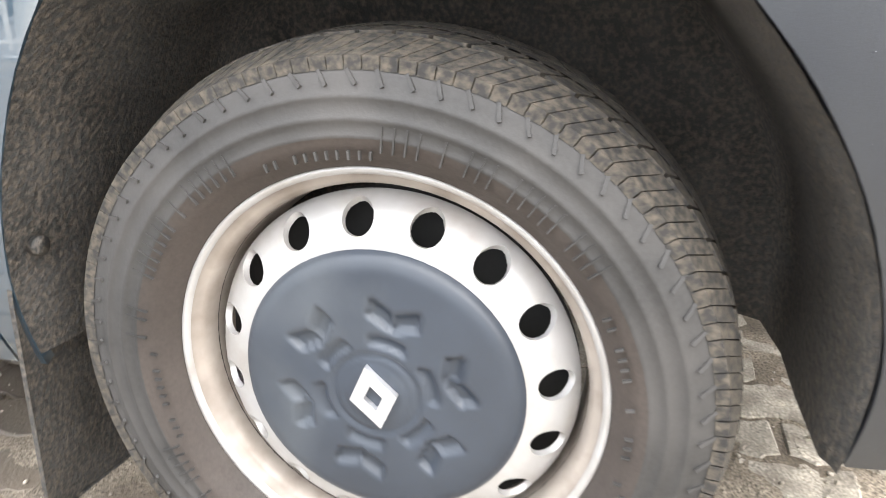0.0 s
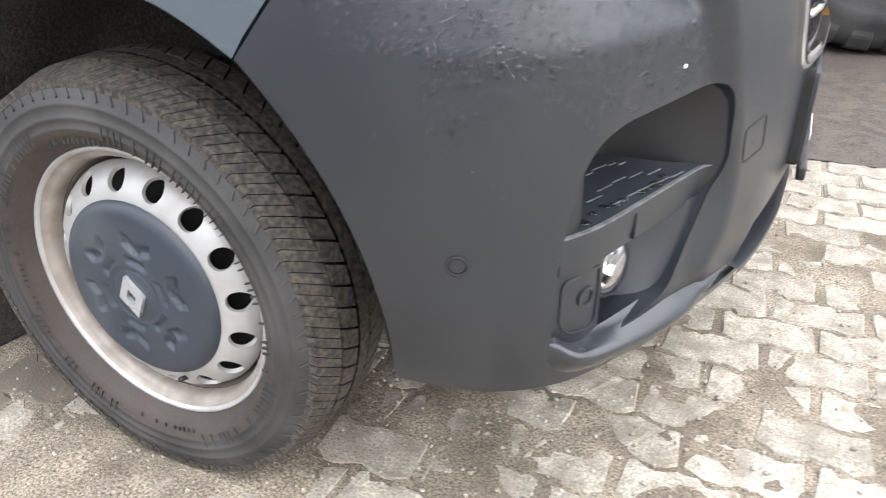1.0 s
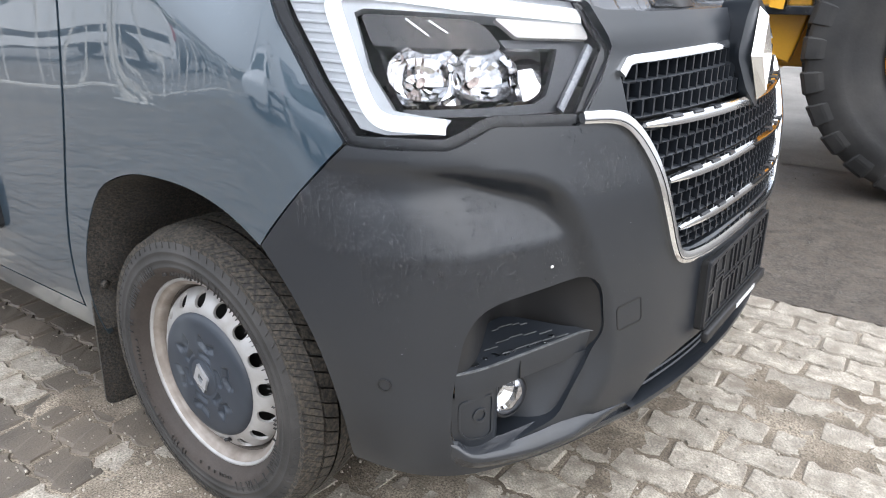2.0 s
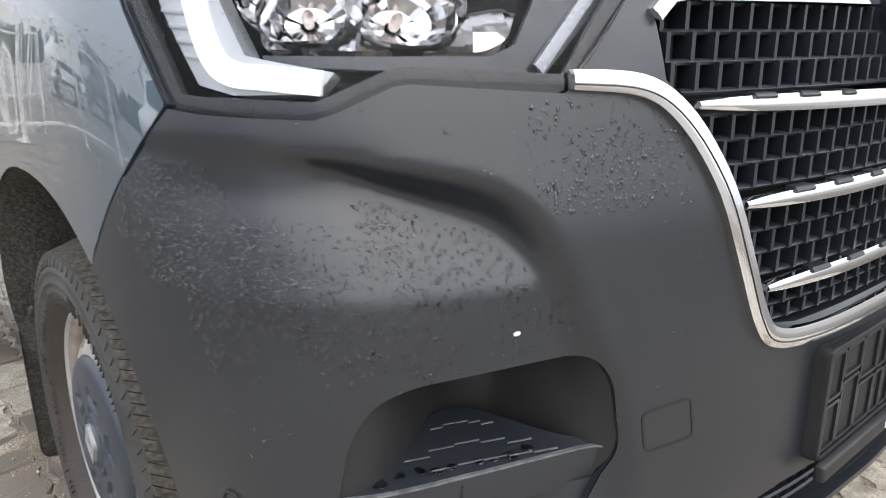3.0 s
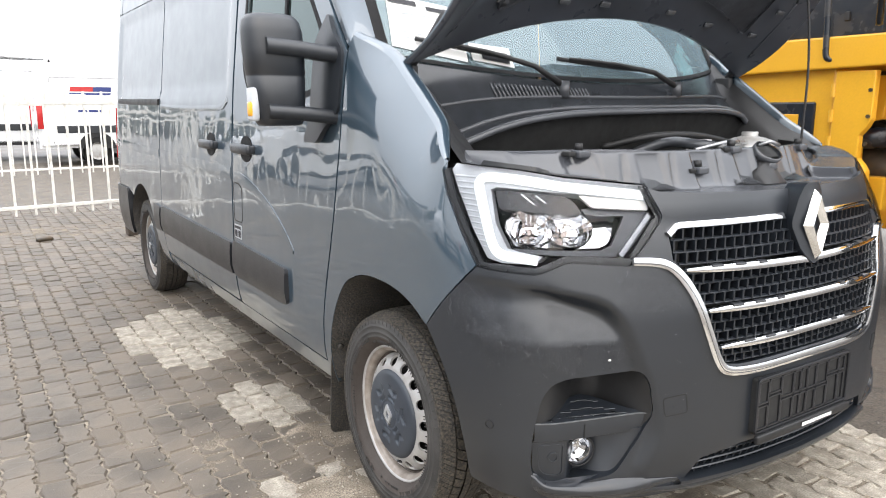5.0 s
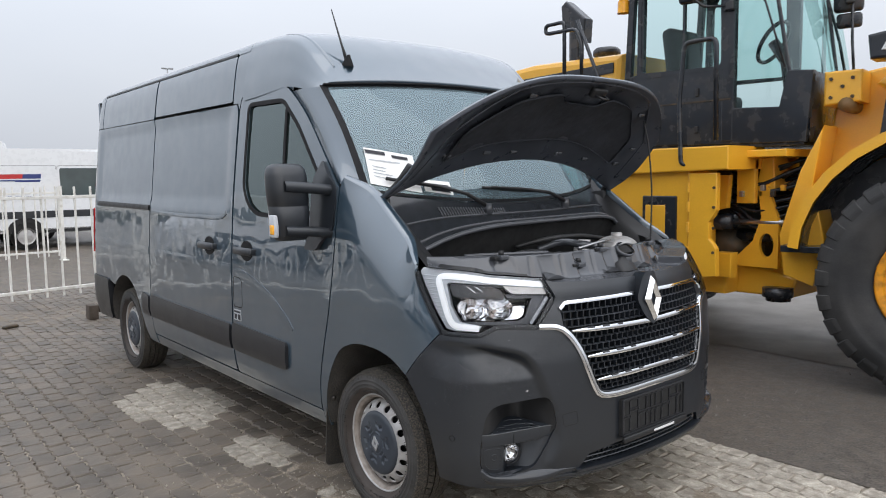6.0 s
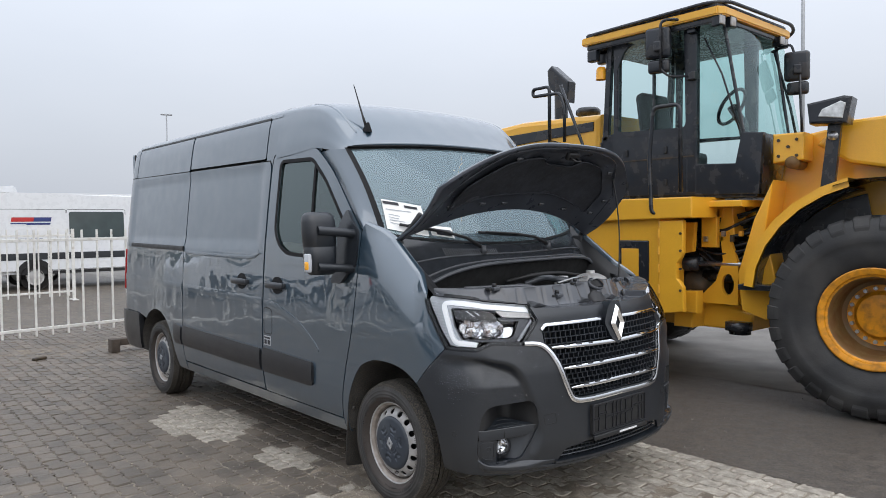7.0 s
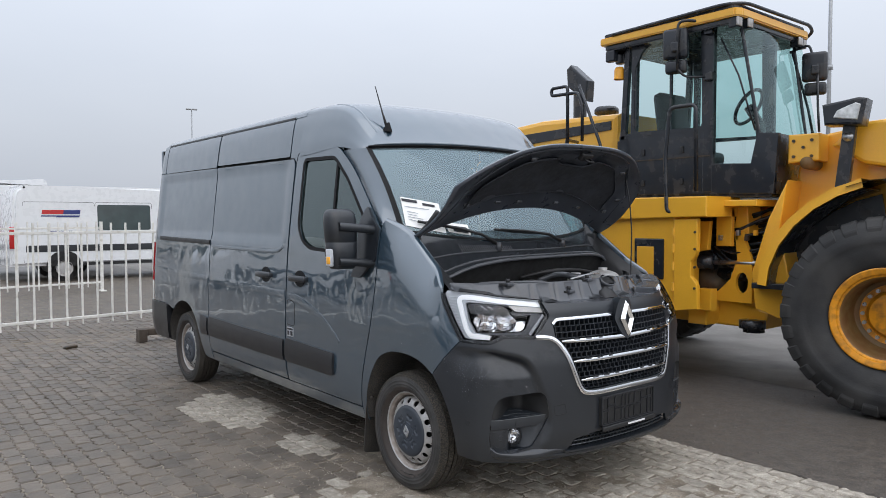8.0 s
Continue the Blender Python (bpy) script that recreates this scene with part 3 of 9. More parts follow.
def wheel(name, x, side, rear=False):
    c = Vector((x, side * 0.866, 0.341))
    bm = tyre_mesh(c, side)
    for f in bm.faces:
        m_ = f.calc_center_median() - c
        f.material_index = 1 if math.hypot(m_.x, m_.z) < 0.268 else 0
    hub = part(name, bm, (TYRE, TYRE_BROWN), van, "dusty black tyre on a silver steel wheel")
    part("tread", tread_mesh(c, side), TREAD, hub, "dirty worn tread blocks", smooth=False)["kind"] = "stuff"
    part("sidewall_marking", rib_mesh(c, side), TYRE, hub, smooth=False)["kind"] = "stuff"
    # rim: flange, well and barrel
    prof = [(0.2085, 0.083), (0.2165, 0.092), (0.2235, 0.1000), (0.2250, 0.1040), (0.2235, 0.1065), (0.2195, 0.1060), (0.2165, 0.1010), (0.2140, 0.0955), (0.2095, 0.0935), (0.2050, 0.0890),
            (0.2025, 0.0800), (0.2005, 0.0620), (0.1985, 0.0400), (0.1960, 0.0100)]
    bm = lathe(B(), [(r * 1.040, side * (y - 0.030)) for r, y in prof], c, "y", 96)
    bmesh.ops.recalc_face_normals(bm, faces=bm.faces)
    for f in bm.faces:
        m_ = f.calc_center_median() - c
        f.material_index = 1 if math.hypot(m_.x, m_.z) < 0.2245 else 0
    part("rim", bm, (RIM, RIM_BROWN), hub, "silver steel rim with scuffed flange and brown-dusted well")
    # pierced disc with sixteen round holes
    dish = table((0.0, 0.11, 0.139, 0.154, 0.169, 0.184, 0.194, 0.2045), (0.070, 0.073, 0.0780, 0.0770, 0.0725, 0.0630, 0.0530, 0.0300))

    def disc(u, v):
        return c + Vector((u * (1 if side < 0 else -1), side * dish(math.hypot(u, v)), v))

    circle = [(0.2015 * math.cos(2 * math.pi * k / 96), 0.2015 * math.sin(2 * math.pi * k / 96)) for k in range(96)]
    bore = [(0.10 * math.cos(2 * math.pi * k / 48), 0.10 * math.sin(2 * math.pi * k / 48)) for k in range(48)]
    holes = [bore]
    for k in range(16):
        a = radians(5.2 + 22.5 * k)
        holes.append([(0.1800 * math.cos(a) + 0.0168 * math.cos(2 * math.pi * j / 20), 0.1800 * math.sin(a) + 0.0168 * math.sin(2 * math.pi * j / 20)) for j in range(20)])
    part("wheel_disc", sheet(circle, disc, 0.009, 0.007, holes), RIM, hub, "pierced silver wheel disc")
    # near-black disc added so that the wheel's holes look shaded
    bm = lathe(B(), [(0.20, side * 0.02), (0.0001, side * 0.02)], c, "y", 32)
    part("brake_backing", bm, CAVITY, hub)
    # domed cap with pressed notches
    dome = table((0.0, 0.03, 0.034, 0.06, 0.10, 0.134, 0.147, 0.1520), (0.0965, 0.0965, 0.0950, 0.0950, 0.0940, 0.0910, 0.0855, 0.0780))

    def cap_at(u, v):
        r, a = math.hypot(u, v), math.atan2(v, u)
        y = dome(r)
        k = ((a / (math.pi / 3) + 0.25) % 1.0 - 0.5) * math.pi / 3 * r
        y -= 0.0030 * math.exp(-((r - 0.045) / 0.0028) ** 2)
        ridge = r - 0.072 - 0.55 * abs(k)
        y -= 0.0085 * step01(0.0, 0.003, ridge) * (1 - step01(0.012, 0.026, ridge)) * step01(0.028, 0.025, abs(k)) * step01(0.0, 0.004, abs(k) + 0.001)
        y -= 0.0060 * step01(0.018, 0.014, abs(abs(k) - 0.004)) * step01(0.054, 0.057, r) * (1 - step01(0.060, 0.072, r))
        return c + Vector((u * (1 if side < 0 else -1), side * y, v))

    rim_circle = [(0.1520 * math.cos(2 * math.pi * k / 72), 0.1520 * math.sin(2 * math.pi * k / 72)) for k in range(72)]
    cap = part("wheel_cap", sheet(rim_circle, cap_at, 0.0036, 0.026), CAP, hub, "slate-blue plastic wheel cap")
    turn = radians(100 if not rear else 20)
    outer = [(0.036 * k * math.cos(turn) - 0.026 * j * math.sin(turn), 0.036 * k * math.sin(turn) + 0.026 * j * math.cos(turn)) for k, j in ((1, 0), (0, 1), (-1, 0), (0, -1))]
    inner = [(0.40 * a, 0.40 * b) for a, b in outer]
    bm = sheet(outer, lambda u, v: c + Vector((u * (1 if side < 0 else -1), side * 0.1028, v)), 0.01, 0.007, [inner])
    part("diamond_emblem", bm, SILVER_TRIM, cap, "silver diamond emblem")
    bm = tube(B(), [c + Vector((0.186 * math.cos(a) * (1), side * (0.062 + 0.03 * t), -0.186 * 0.9 + 0.02 * t)) for a, t in ((1.35, 0), (1.32, 0.5), (1.28, 1))], 0.0045, 8)
    part("valve", bm, PLASTIC_DARK, hub)
    return hub


for wx in (0.0135, -3.683):
    for s in (-1, 1):
        wheel("front_wheel" if wx > -1 else "rear_wheel", wx, s, wx < -1)


# ---- wheel housings and mud flaps
F_EDGE = [(0.470, 0.29), (0.466, 0.36), (0.462, 0.43), (0.450, 0.49), (0.430, 0.55), (0.405, 0.605), (0.372, 0.655), (0.340, 0.698), (0.305, 0.735), (0.25, 0.768), (0.187, 0.794), (0.10, 0.812), (0.0, 0.816),
          (-0.08, 0.810), (-0.155, 0.790), (-0.231, 0.750), (-0.298, 0.667), (-0.345, 0.57), (-0.375, 0.485), (-0.395, 0.40), (-0.405, 0.335)]
CREASE = table((-4.6, -3.6, -2.8, -2.0, -1.5, -1.3, -1.0, -0.8, -0.68), (1.080, 1.069, 1.061, 1.054, 1.050, 1.022, 0.938, 0.840, 0.775))
R_EDGE = [(-3.683 + 0.454 * math.cos(radians(a)), 0.345 + 0.463 * math.sin(radians(a))) for a in range(-2, 184, 9)]


def housing(edge, side, cx):
    rows = []
    for u, z in smooth_line(edge, 2):
        p = skin(u, z, -0.002) if u > -0.5 else flank(u, z, -1, -0.002)
        p.y = p.y if side < 0 else -p.y
        d = Vector((cx - p.x, 0, 0.36 - p.z)).normalized()
        row = [p]
        for y, k in ((0.955, 0.004), (0.90, 0.012), (0.80, 0.016), (0.70, 0.016), (0.62, 0.03)):
            q = p + d * k
            q.y = side * min(y, abs(p.y) - 0.012)
            row.append(q)
        rows.append(row + [Vector((cx, side * 0.60, 0.40))])
    bm = grid(rows)
    bmesh.ops.recalc_face_normals(bm, faces=bm.faces)
    return bm


for s in (-1, 1):
    part("wheel_arch_liner", housing(F_EDGE, s, 0.01), LINER, van, "muddy black wheel arch liner")
    part("wheel_arch_liner", housing(R_EDGE, s, -3.683), LINER, van, "muddy black wheel arch liner")

    def flap(u, z, s=s):
        return Vector((-0.375 - 0.055 * (0.52 - z) / 0.4 - 0.015 * math.sin(u * 9), s * u, z))

    bm = sheet(rounded([(0.755, 0.50), (0.965, 0.52), (0.985, 0.44), (0.975, 0.10), (0.80, 0.075), (0.76, 0.14)], 0.03), flap, 0.03, 0.006, flip=s > 0)
    g = part("mud_flap", bm, LINER, van, "muddy black rubber mud flap")
    bm = cylinder(B(), (-0.362, s * 0.955, 0.475), (-0.374, s * 0.955, 0.475), 0.011, n=12)
    part("screw", bm, LINER, g)

# ---- painted body panels
ARCH = [(0.305, 0.737), (0.25, 0.770), (0.187, 0.796), (0.10, 0.814), (0.0, 0.818), (-0.08, 0.812), (-0.155, 0.792), (-0.231, 0.752), (-0.298, 0.668), (-0.345, 0.57),
        (-0.375, 0.485), (-0.395, 0.40), (-0.405, 0.335)]
FENDER = ([(-0.405, 0.318), (-0.443, 0.318), (-0.443, 0.40)] + smooth_line([(-0.440, 0.42), (-0.395, 0.66), (-0.318, 0.95), (-0.278, 1.2), (-0.258, 1.42), (-0.242, 1.575)], 3)
          + smooth_line([(-0.225, 1.60), (-0.10, 1.535), (0.05, 1.43), (0.18, 1.335), (0.29, 1.255), (0.343, 1.218)], 3) + [(0.342, 1.19), (0.366, 1.13), (0.427, 1.034), (0.492, 0.944)]
          + smooth_line([(0.492, 0.940), (0.445, 0.893), (0.378, 0.823), (0.305, 0.741)], 3)[:-1] + smooth_line(ARCH, 3))
DOOR_LOW = smooth_line([(-0.452, 0.402), (-0.405, 0.66), (-0.328, 0.95), (-0.288, 1.2), (-0.268, 1.42), (-0.255, 1.55)], 4)
DOOR = (rounded([(-1.452, 0.400), (-1.470, 0.405)], 0.01, closed=False) + [(-1.476, 0.7), (-1.472, 1.2), (-1.462, 1.7), (-1.452, 2.02)]
        + smooth_line([(-1.440, 2.075), (-1.405, 2.108), (-1.33, 2.118), (-1.10, 2.118), (-0.90, 2.108), (-0.80, 2.065), (-0.62, 1.93), (-0.43, 1.735), (-0.268, 1.560)], 4)
        + list(reversed(DOOR_LOW)))
DOOR_WINDOW = rounded([(-1.345, 1.56), (-1.335, 2.045), (-0.895, 2.035), (-0.70, 1.88), (-0.43, 1.585), (-0.40, 1.44), (-0.75, 1.385), (-1.15, 1.40), (-1.27, 1.455)], 0.05)
for s in (-1, 1):
    def on_skin(u, z, s=s):
        p = skin(u, z)
        top = float(np.interp(u, [-0.225, -0.10, 0.05, 0.18, 0.29, 0.343], [1.60, 1.535, 1.43, 1.335, 1.255, 1.218]))
        p.y += 0.072 * max(0.0, min(1.0, 1 - (top - z) / 0.26)) ** 2 * step01(-0.26, -0.06, u) * step01(0.37, 0.20, u)
        return p if s < 0 else Vector((p.x, -p.y, p.z))

    def on_flank(x, z, s=s):
        return flank(x, z, s)

    lip = part("fender", sheet(FENDER, on_skin, 0.028, 0.014, flip=s > 0), PAINT, van, "blue-grey painted front wing")
    ridge = smooth_line([(-0.225, 1.600), (-0.10, 1.535), (0.05, 1.43), (0.18, 1.335), (0.29, 1.255), (0.343, 1.218)], 4)
    rows = []
    for k, (u, z) in enumerate(ridge):
        p = on_skin(u, z)
        w = 0.052 * math.sin(math.pi * min(1, (k + 3) / (len(ridge) + 3))) ** 0.6
        rows.append([p + Vector((0, -s * a * w, b * w)) for a, b in ((0.0, 0.0), (0.16, 0.18), (0.36, 0.31), (0.60, 0.38), (0.84, 0.37), (0.97, 0.30), (1.0, 0.18), (1.0, -0.4))])
    bm = grid(rows, flip=s > 0)
    bmesh.ops.recalc_face_normals(bm, faces=bm.faces)
    part("wing_shoulder", bm, PAINT, lip, "blue-grey rolled wing edge")
    door = part("front_door", sheet(DOOR, on_flank, 0.035, 0.014, [DOOR_WINDOW], flip=s > 0), PAINT, van, "blue-grey painted front door")
    part("window_glass", sheet(DOOR_WINDOW, lambda x, z, s=s: flank(x, z, s, -0.012), 0.06, 0.0, flip=s > 0), GLASS, door, "tinted door window")
    edge = DOOR_WINDOW
    part("window_seal", ribbon(edge, 0.024, lambda x, z, p, s=s: flank(x, z, s, p * 0.5), 0.003, closed=True, n=2), SEAL, door)
    part("window_bar", ribbon([(-0.855, 2.04), (-0.855, 1.8), (-0.85, 1.39)], 0.026, lambda x, z, p, s=s: flank(x, z, s, p - 0.006), 0.004, n=2), SEAL, door)
    slide = [(-3.018, 0.405), (-1.490, 0.405), (-1.492, 0.9), (-1.488, 1.5), (-1.478, 2.0), (-1.500, 2.060), (-3.010, 2.074)]
    part("sliding_door", sheet(rounded(slide, 0.02), on_flank, 0.045, 0.014, flip=s > 0), PAINT, van, "blue-grey painted sliding door")
    r_arch = [(-3.683 + 0.452 * math.cos(radians(a)), 0.345 + 0.462 * math.sin(radians(a))) for a in range(-3, 184, 7)]
    quarter = [(-3.028, 0.325)] + [(-3.028, 2.074), (-4.60, 2.090), (-4.66, 1.4), (-4.685, 0.74), (-4.20, 0.74)] + [p for p in reversed(r_arch) if p[1] > 0.33 and not (p[0] < -4.0 and p[1] < 0.74)] + [(-3.232, 0.325)]
    part("rear_quarter_panel", sheet(quarter, on_flank, 0.045, 0.012, flip=s > 0), PAINT, van, "blue-grey painted rear side panel")
    for a, b in ((-4.44, -3.03), (-3.005, -1.575)):
        up = rounded([(a, 2.094), (b, 2.082), (b, 2.372), (a, 2.38)], 0.02)
        part("upper_side_panel", sheet(up, on_flank, 0.045, 0.010, flip=s > 0), PAINT, van, "blue-grey painted upper side panel")
    part("sill", sheet([(-3.22, 0.312), (-0.455, 0.312), (-0.455, 0.392), (-3.22, 0.392)], lambda x, z, s=s: flank(x, z, s, -0.004), 0.05, 0.02, flip=s > 0), PAINT, van, "blue-grey sill with dirty lower edge")
    part("corner_post", sheet([(-4.70, 0.75), (-4.695, 1.4), (-4.62, 2.10), (-4.60, 2.385), (-4.455, 2.385), (-4.455, 2.098), (-4.612, 2.096), (-4.672, 1.4), (-4.69, 0.75)], on_flank, 0.04, 0.02, flip=s > 0), PAINT, van)
    part("pillar_panel", sheet([(-1.565, 2.07), (-1.498, 2.066), (-1.470, 2.03), (-1.450, 2.09), (-1.41, 2.122), (-1.41, 2.40), (-1.565, 2.40)], lambda x, z, s=s: flank(x, z, s, -0.003), 0.03, 0.012, flip=s > 0), PAINT, van)
    # black side mouldings
    for a, b, e in ((-2.995, -1.50, 0.0), (-1.462, -0.765, 0.03), (-3.20, -3.035, 0.0)):
        def pad(u, z, p, s=s):
            return flank(u, z, s, p)
        out = rounded([(a, 0.545), (b - e, 0.545), (b, 0.56), (b, 0.705), (a, 0.722)], 0.02)
        bm = sheet(out, lambda u, z, s=s, a=a, b=b: flank(u, z, s, 0.020 - 0.010 * step01(0.60, 0.54, z) - 0.008 * step01(0.66, 0.73, z)), 0.03, 0.028, flip=s > 0)
        part("side_moulding", bm, PLASTIC_TRIM, van, "black plastic side rubbing strip")
    # pressed crease that falls towards the front door, filler flap
    for a, b in ((-4.60, -3.045), (-3.0, -1.505), (-1.455, -0.70)):
        line = [(a + (b - a) * k / 12, CREASE(a + (b - a) * k / 12)) for k in range(13)]
        part("body_crease", ribbon(line, 0.060, lambda x, z, p, s=s: flank(x, z, s, p), 0.0035, n=4, taper=0.7 if b > -1 else 0.0), PAINT, van, "pressed crease in the blue-grey side")
    part("recess_edge", ribbon([(-2.98, 1.372), (-2.70, 1.362), (-2.3, 1.358), (-1.72, 1.360), (-1.63, 1.372), (-1.57, 1.402)], 0.030, lambda x, z, p, s=s: flank(x, z, s, p), 0.005, n=4), PAINT, van, "pressed edge under the blanked window")
    if s < 0:
        part("filler_flap", ribbon(rounded([(-1.460, 0.822), (-1.338, 0.822), (-1.338, 0.985), (-1.375, 1.004), (-1.460, 1.008)], 0.025, 3), 0.005, lambda x, z, p, s=s: flank(x, z, s, p), 0.0012, True, 1), SEAL, van, "seam of the fuel filler flap")
    # sliding rail, handles and seams
    part("door_rail", ribbon([(-4.43, 1.412), (-3.9, 1.406), (-3.03, 1.398)], 0.040, lambda x, z, p, s=s: flank(x, z, s, p), 0.012, n=3), PLASTIC_DARK, van, "black sliding door rail")
    for hx in (-1.27, -1.835):
        cup = part("handle_cup", sheet([(hx + 0.082 * math.cos(a * math.pi / 10), 1.175 + 0.060 * math.sin(a * math.pi / 10)) for a in range(20)],
                                       lambda x, z, s=s, hx=hx: flank(x, z, s, 0.003), 0.012, 0.004, flip=s > 0), SEAL, van, "black door handle plate")
        bm = B()
        box(bm, (hx, s * (HALF(1.175) + 0.026), 1.175), (0.245, 0.030, 0.046), 0.014)
        box(bm, (hx + 0.100, s * (HALF(1.175) + 0.010), 1.175), (0.04, 0.03, 0.036), 0.006)
        box(bm, (hx - 0.100, s * (HALF(1.175) + 0.010), 1.175), (0.04, 0.03, 0.036), 0.006)
        part("door_handle", bm, PLASTIC, cup, "black plastic door handle")
    part("side_lamp", ribbon([(-4.70 + 0.02, 0.95), (-4.675, 1.15), (-4.66, 1.36)], 0.05, lambda x, z, p, s=s: flank(x, z, s, p), 0.014, n=3), RED, van, "red rear lamp")
    bm = sheet(rounded([(-4.72, 0.36), (-4.17, 0.36), (-4.13, 0.55), (-4.16, 0.735), (-4.72, 0.735)], 0.03), lambda x, z, s=s: flank(x, z, s, 0.014), 0.04, 0.05, flip=s > 0)
    part("rear_bumper_corner", bm, PLASTIC_TRIM, van, "black plastic rear bumper corner")

# dark shell added to close the body and block light behind the panel gaps
bm = B()
for s in (-1, 1):
    rows = [[Vector((x, s * (HALF(z) - 0.035), z)) for z in (0.34, 0.6, 1.0, 1.35)] for x in (-4.66, -4.15)]
    bm2 = grid(rows)
    me_tmp = bpy.data.meshes.new("shell_tmp")
    bm2.to_mesh(me_tmp)
    bm2.free()
    bm.from_mesh(me_tmp)
    bpy.data.meshes.remove(me_tmp)
    for x0, x1, z0, z1 in ((-4.66, -1.49, 0.84, 2.39), (-3.21, -0.46, 0.33, 0.84), (-1.49, -0.40, 0.84, 1.36)):
        pts = [[Vector((x, s * (HALF(z) - 0.04), z)) for z in np.linspace(z0, z1, 12)] for x in (x0, x1)]
        vs = [[bm.verts.new(p) for p in r] for r in pts]
        for i in range(11):
            bm.faces.new((vs[0][i], vs[0][i + 1], vs[1][i + 1], vs[1][i]))
box(bm, (-4.66, 0, 1.35), (0.02, 1.70, 2.0))
box(bm, (-1.62, 0, 1.35), (0.02, 1.66, 2.0))
box(bm, (-2.5, 0, 0.34), (3.9, 1.5, 0.06))
part("inner_shell", bm, CAVITY, van, "dark shell added behind the panels to block light", smooth=False)
part("rear_door", box(B(), (-4.69, 0, 1.38), (0.05, 1.72, 1.96), 0.02), PAINT, van, "blue-grey rear doors")

# ---- roof
TOP = [(0.845, 2.376), (0.825, 2.412), (0.785, 2.438), (0.70, 2.458), (0.5, 2.470), (0.25, 2.476), (0.0, 2.478)]
full_top = [(-y, z) for y, z in TOP] + [(y, z) for y, z in reversed(TOP[:-1])]
rows = []
for x in (-4.68, -4.64, -4.5, -3.5, -2.5, -1.60, -1.41):
    k = 1.0 if x > -4.6 else (0.985 if x > -4.66 else 0.95)
    rows.append([Vector((x, y * k, 2.30 + (z - 2.30) * (1 if k == 1 else 0.9 if k > 0.96 else 0.6))) for y, z in smooth_line(full_top, 4)])
part("roof", grid(rows, flip=True), PAINT, van, "blue-grey high roof")
BROW = [(0.906, 2.075), (0.895, 2.16), (0.876, 2.25), (0.86, 2.32), (0.842, 2.376), (0.825, 2.412), (0.785, 2.438), (0.70, 2.458), (0.5, 2.470), (0.25, 2.476), (0.0, 2.478)]
full_brow = smooth_line([(-y, z) for y, z in BROW] + [(y, z) for y, z in reversed(BROW[:-1])], 3)
BH = table((-1.42, -1.2, -1.0, -0.86, -0.74, -0.62, -0.555), (1.0, 0.965, 0.87, 0.72, 0.50, 0.22, 0.075))
rows = []
for x in (-1.412, -1.35, -1.27, -1.2, -1.13, -1.06, -1.0, -0.94, -0.88, -0.83, -0.78, -0.73, -0.68, -0.63, -0.59, -0.555):
    f = step01(-1.42, -0.7, x)
    row = []
    for y, z in full_brow:
        yy = y * (1 - 0.012 * f - 0.022 * step01(-0.90, -0.58, x))
        row.append(Vector((x + 0.095 * f * (1 - min(1, abs(yy) / 0.9) ** 2.2), yy, 2.075 + 0.035 * f + (z - 2.075) * BH(x) - (0.05 * step01(-0.9, -0.6, x) * (abs(yy) / 0.9) ** 3 if abs(yy) > 0.3 else 0))))
    rows.append(row)
brow_edge = rows[-1]
part("roof_brow", grid(rows, flip=True), PAINT, van, "blue-grey roof front above the windscreen")


def brow_at(x, y):
    """The roof front's surface over the row x at the half width y."""
    f = step01(-1.42, -0.7, x)
    z = float(np.interp(y, [q[0] for q in reversed(BROW)], [q[1] for q in reversed(BROW)]))
    yy = y * (1 - 0.012 * f - 0.022 * step01(-0.90, -0.58, x))
    return Vector((x + 0.095 * f * (1 - min(1, yy / 0.9) ** 2.2), yy, 2.075 + 0.035 * f + (z - 2.075) * BH(x) - (0.05 * step01(-0.9, -0.6, x) * (yy / 0.9) ** 3 if yy > 0.3 else 0)))


for s in (-1, 1):
    line = [brow_at(x, 0.765) for x in (-1.10, -1.03, -0.96, -0.90, -0.84, -0.78, -0.72, -0.68, -0.65)]
    rows = []
    for k, p in enumerate(line):
        w = 0.020 * math.sin(math.pi * (k + 0.6) / (len(line) + 0.2)) ** 0.4
        n = Vector((0.55 if k > 2 else 0.2, 0.45, 0.75)).normalized()
        rows.append([Vector((q.x, s * q.y, q.z)) for q in (p + Vector((0, w, -w * 0.25)) - n * 0.010, p + Vector((0, w * 0.4, 0)) + n * 0.005, p + Vector((0, -w * 0.4, 0)) + n * 0.005, p + Vector((0, -w, w * 0.2)) - n * 0.010)])
    bm = grid(rows)
    bmesh.ops.recalc_face_normals(bm, faces=bm.faces)
    part("roof_ridge", bm, PAINT, van, "pressed ridge in the roof front")
    part("roof_gutter", ribbon([(-4.45, 2.386), (-3.5, 2.384), (-2.5, 2.381), (-1.58, 2.378)], 0.016, lambda x, z, p, s=s: flank(x, z, s, p), 0.005, n=2), PLASTIC_DARK, van, "black strip along the roof edge")

# ---- windscreen and its pillars
def screen(a, b):
    lo = Vector((0.03 - 0.20 * a * a, 0.872 * a, 1.455 + 0.075 * a * a))
    hi = Vector((-0.455 - 0.095 * a * a, 0.872 * a, 2.112 - 0.035 * a * a))
    return lo.lerp(hi, b) + Vector((0.02, 0, 0.02)) * math.sin(math.pi * b)


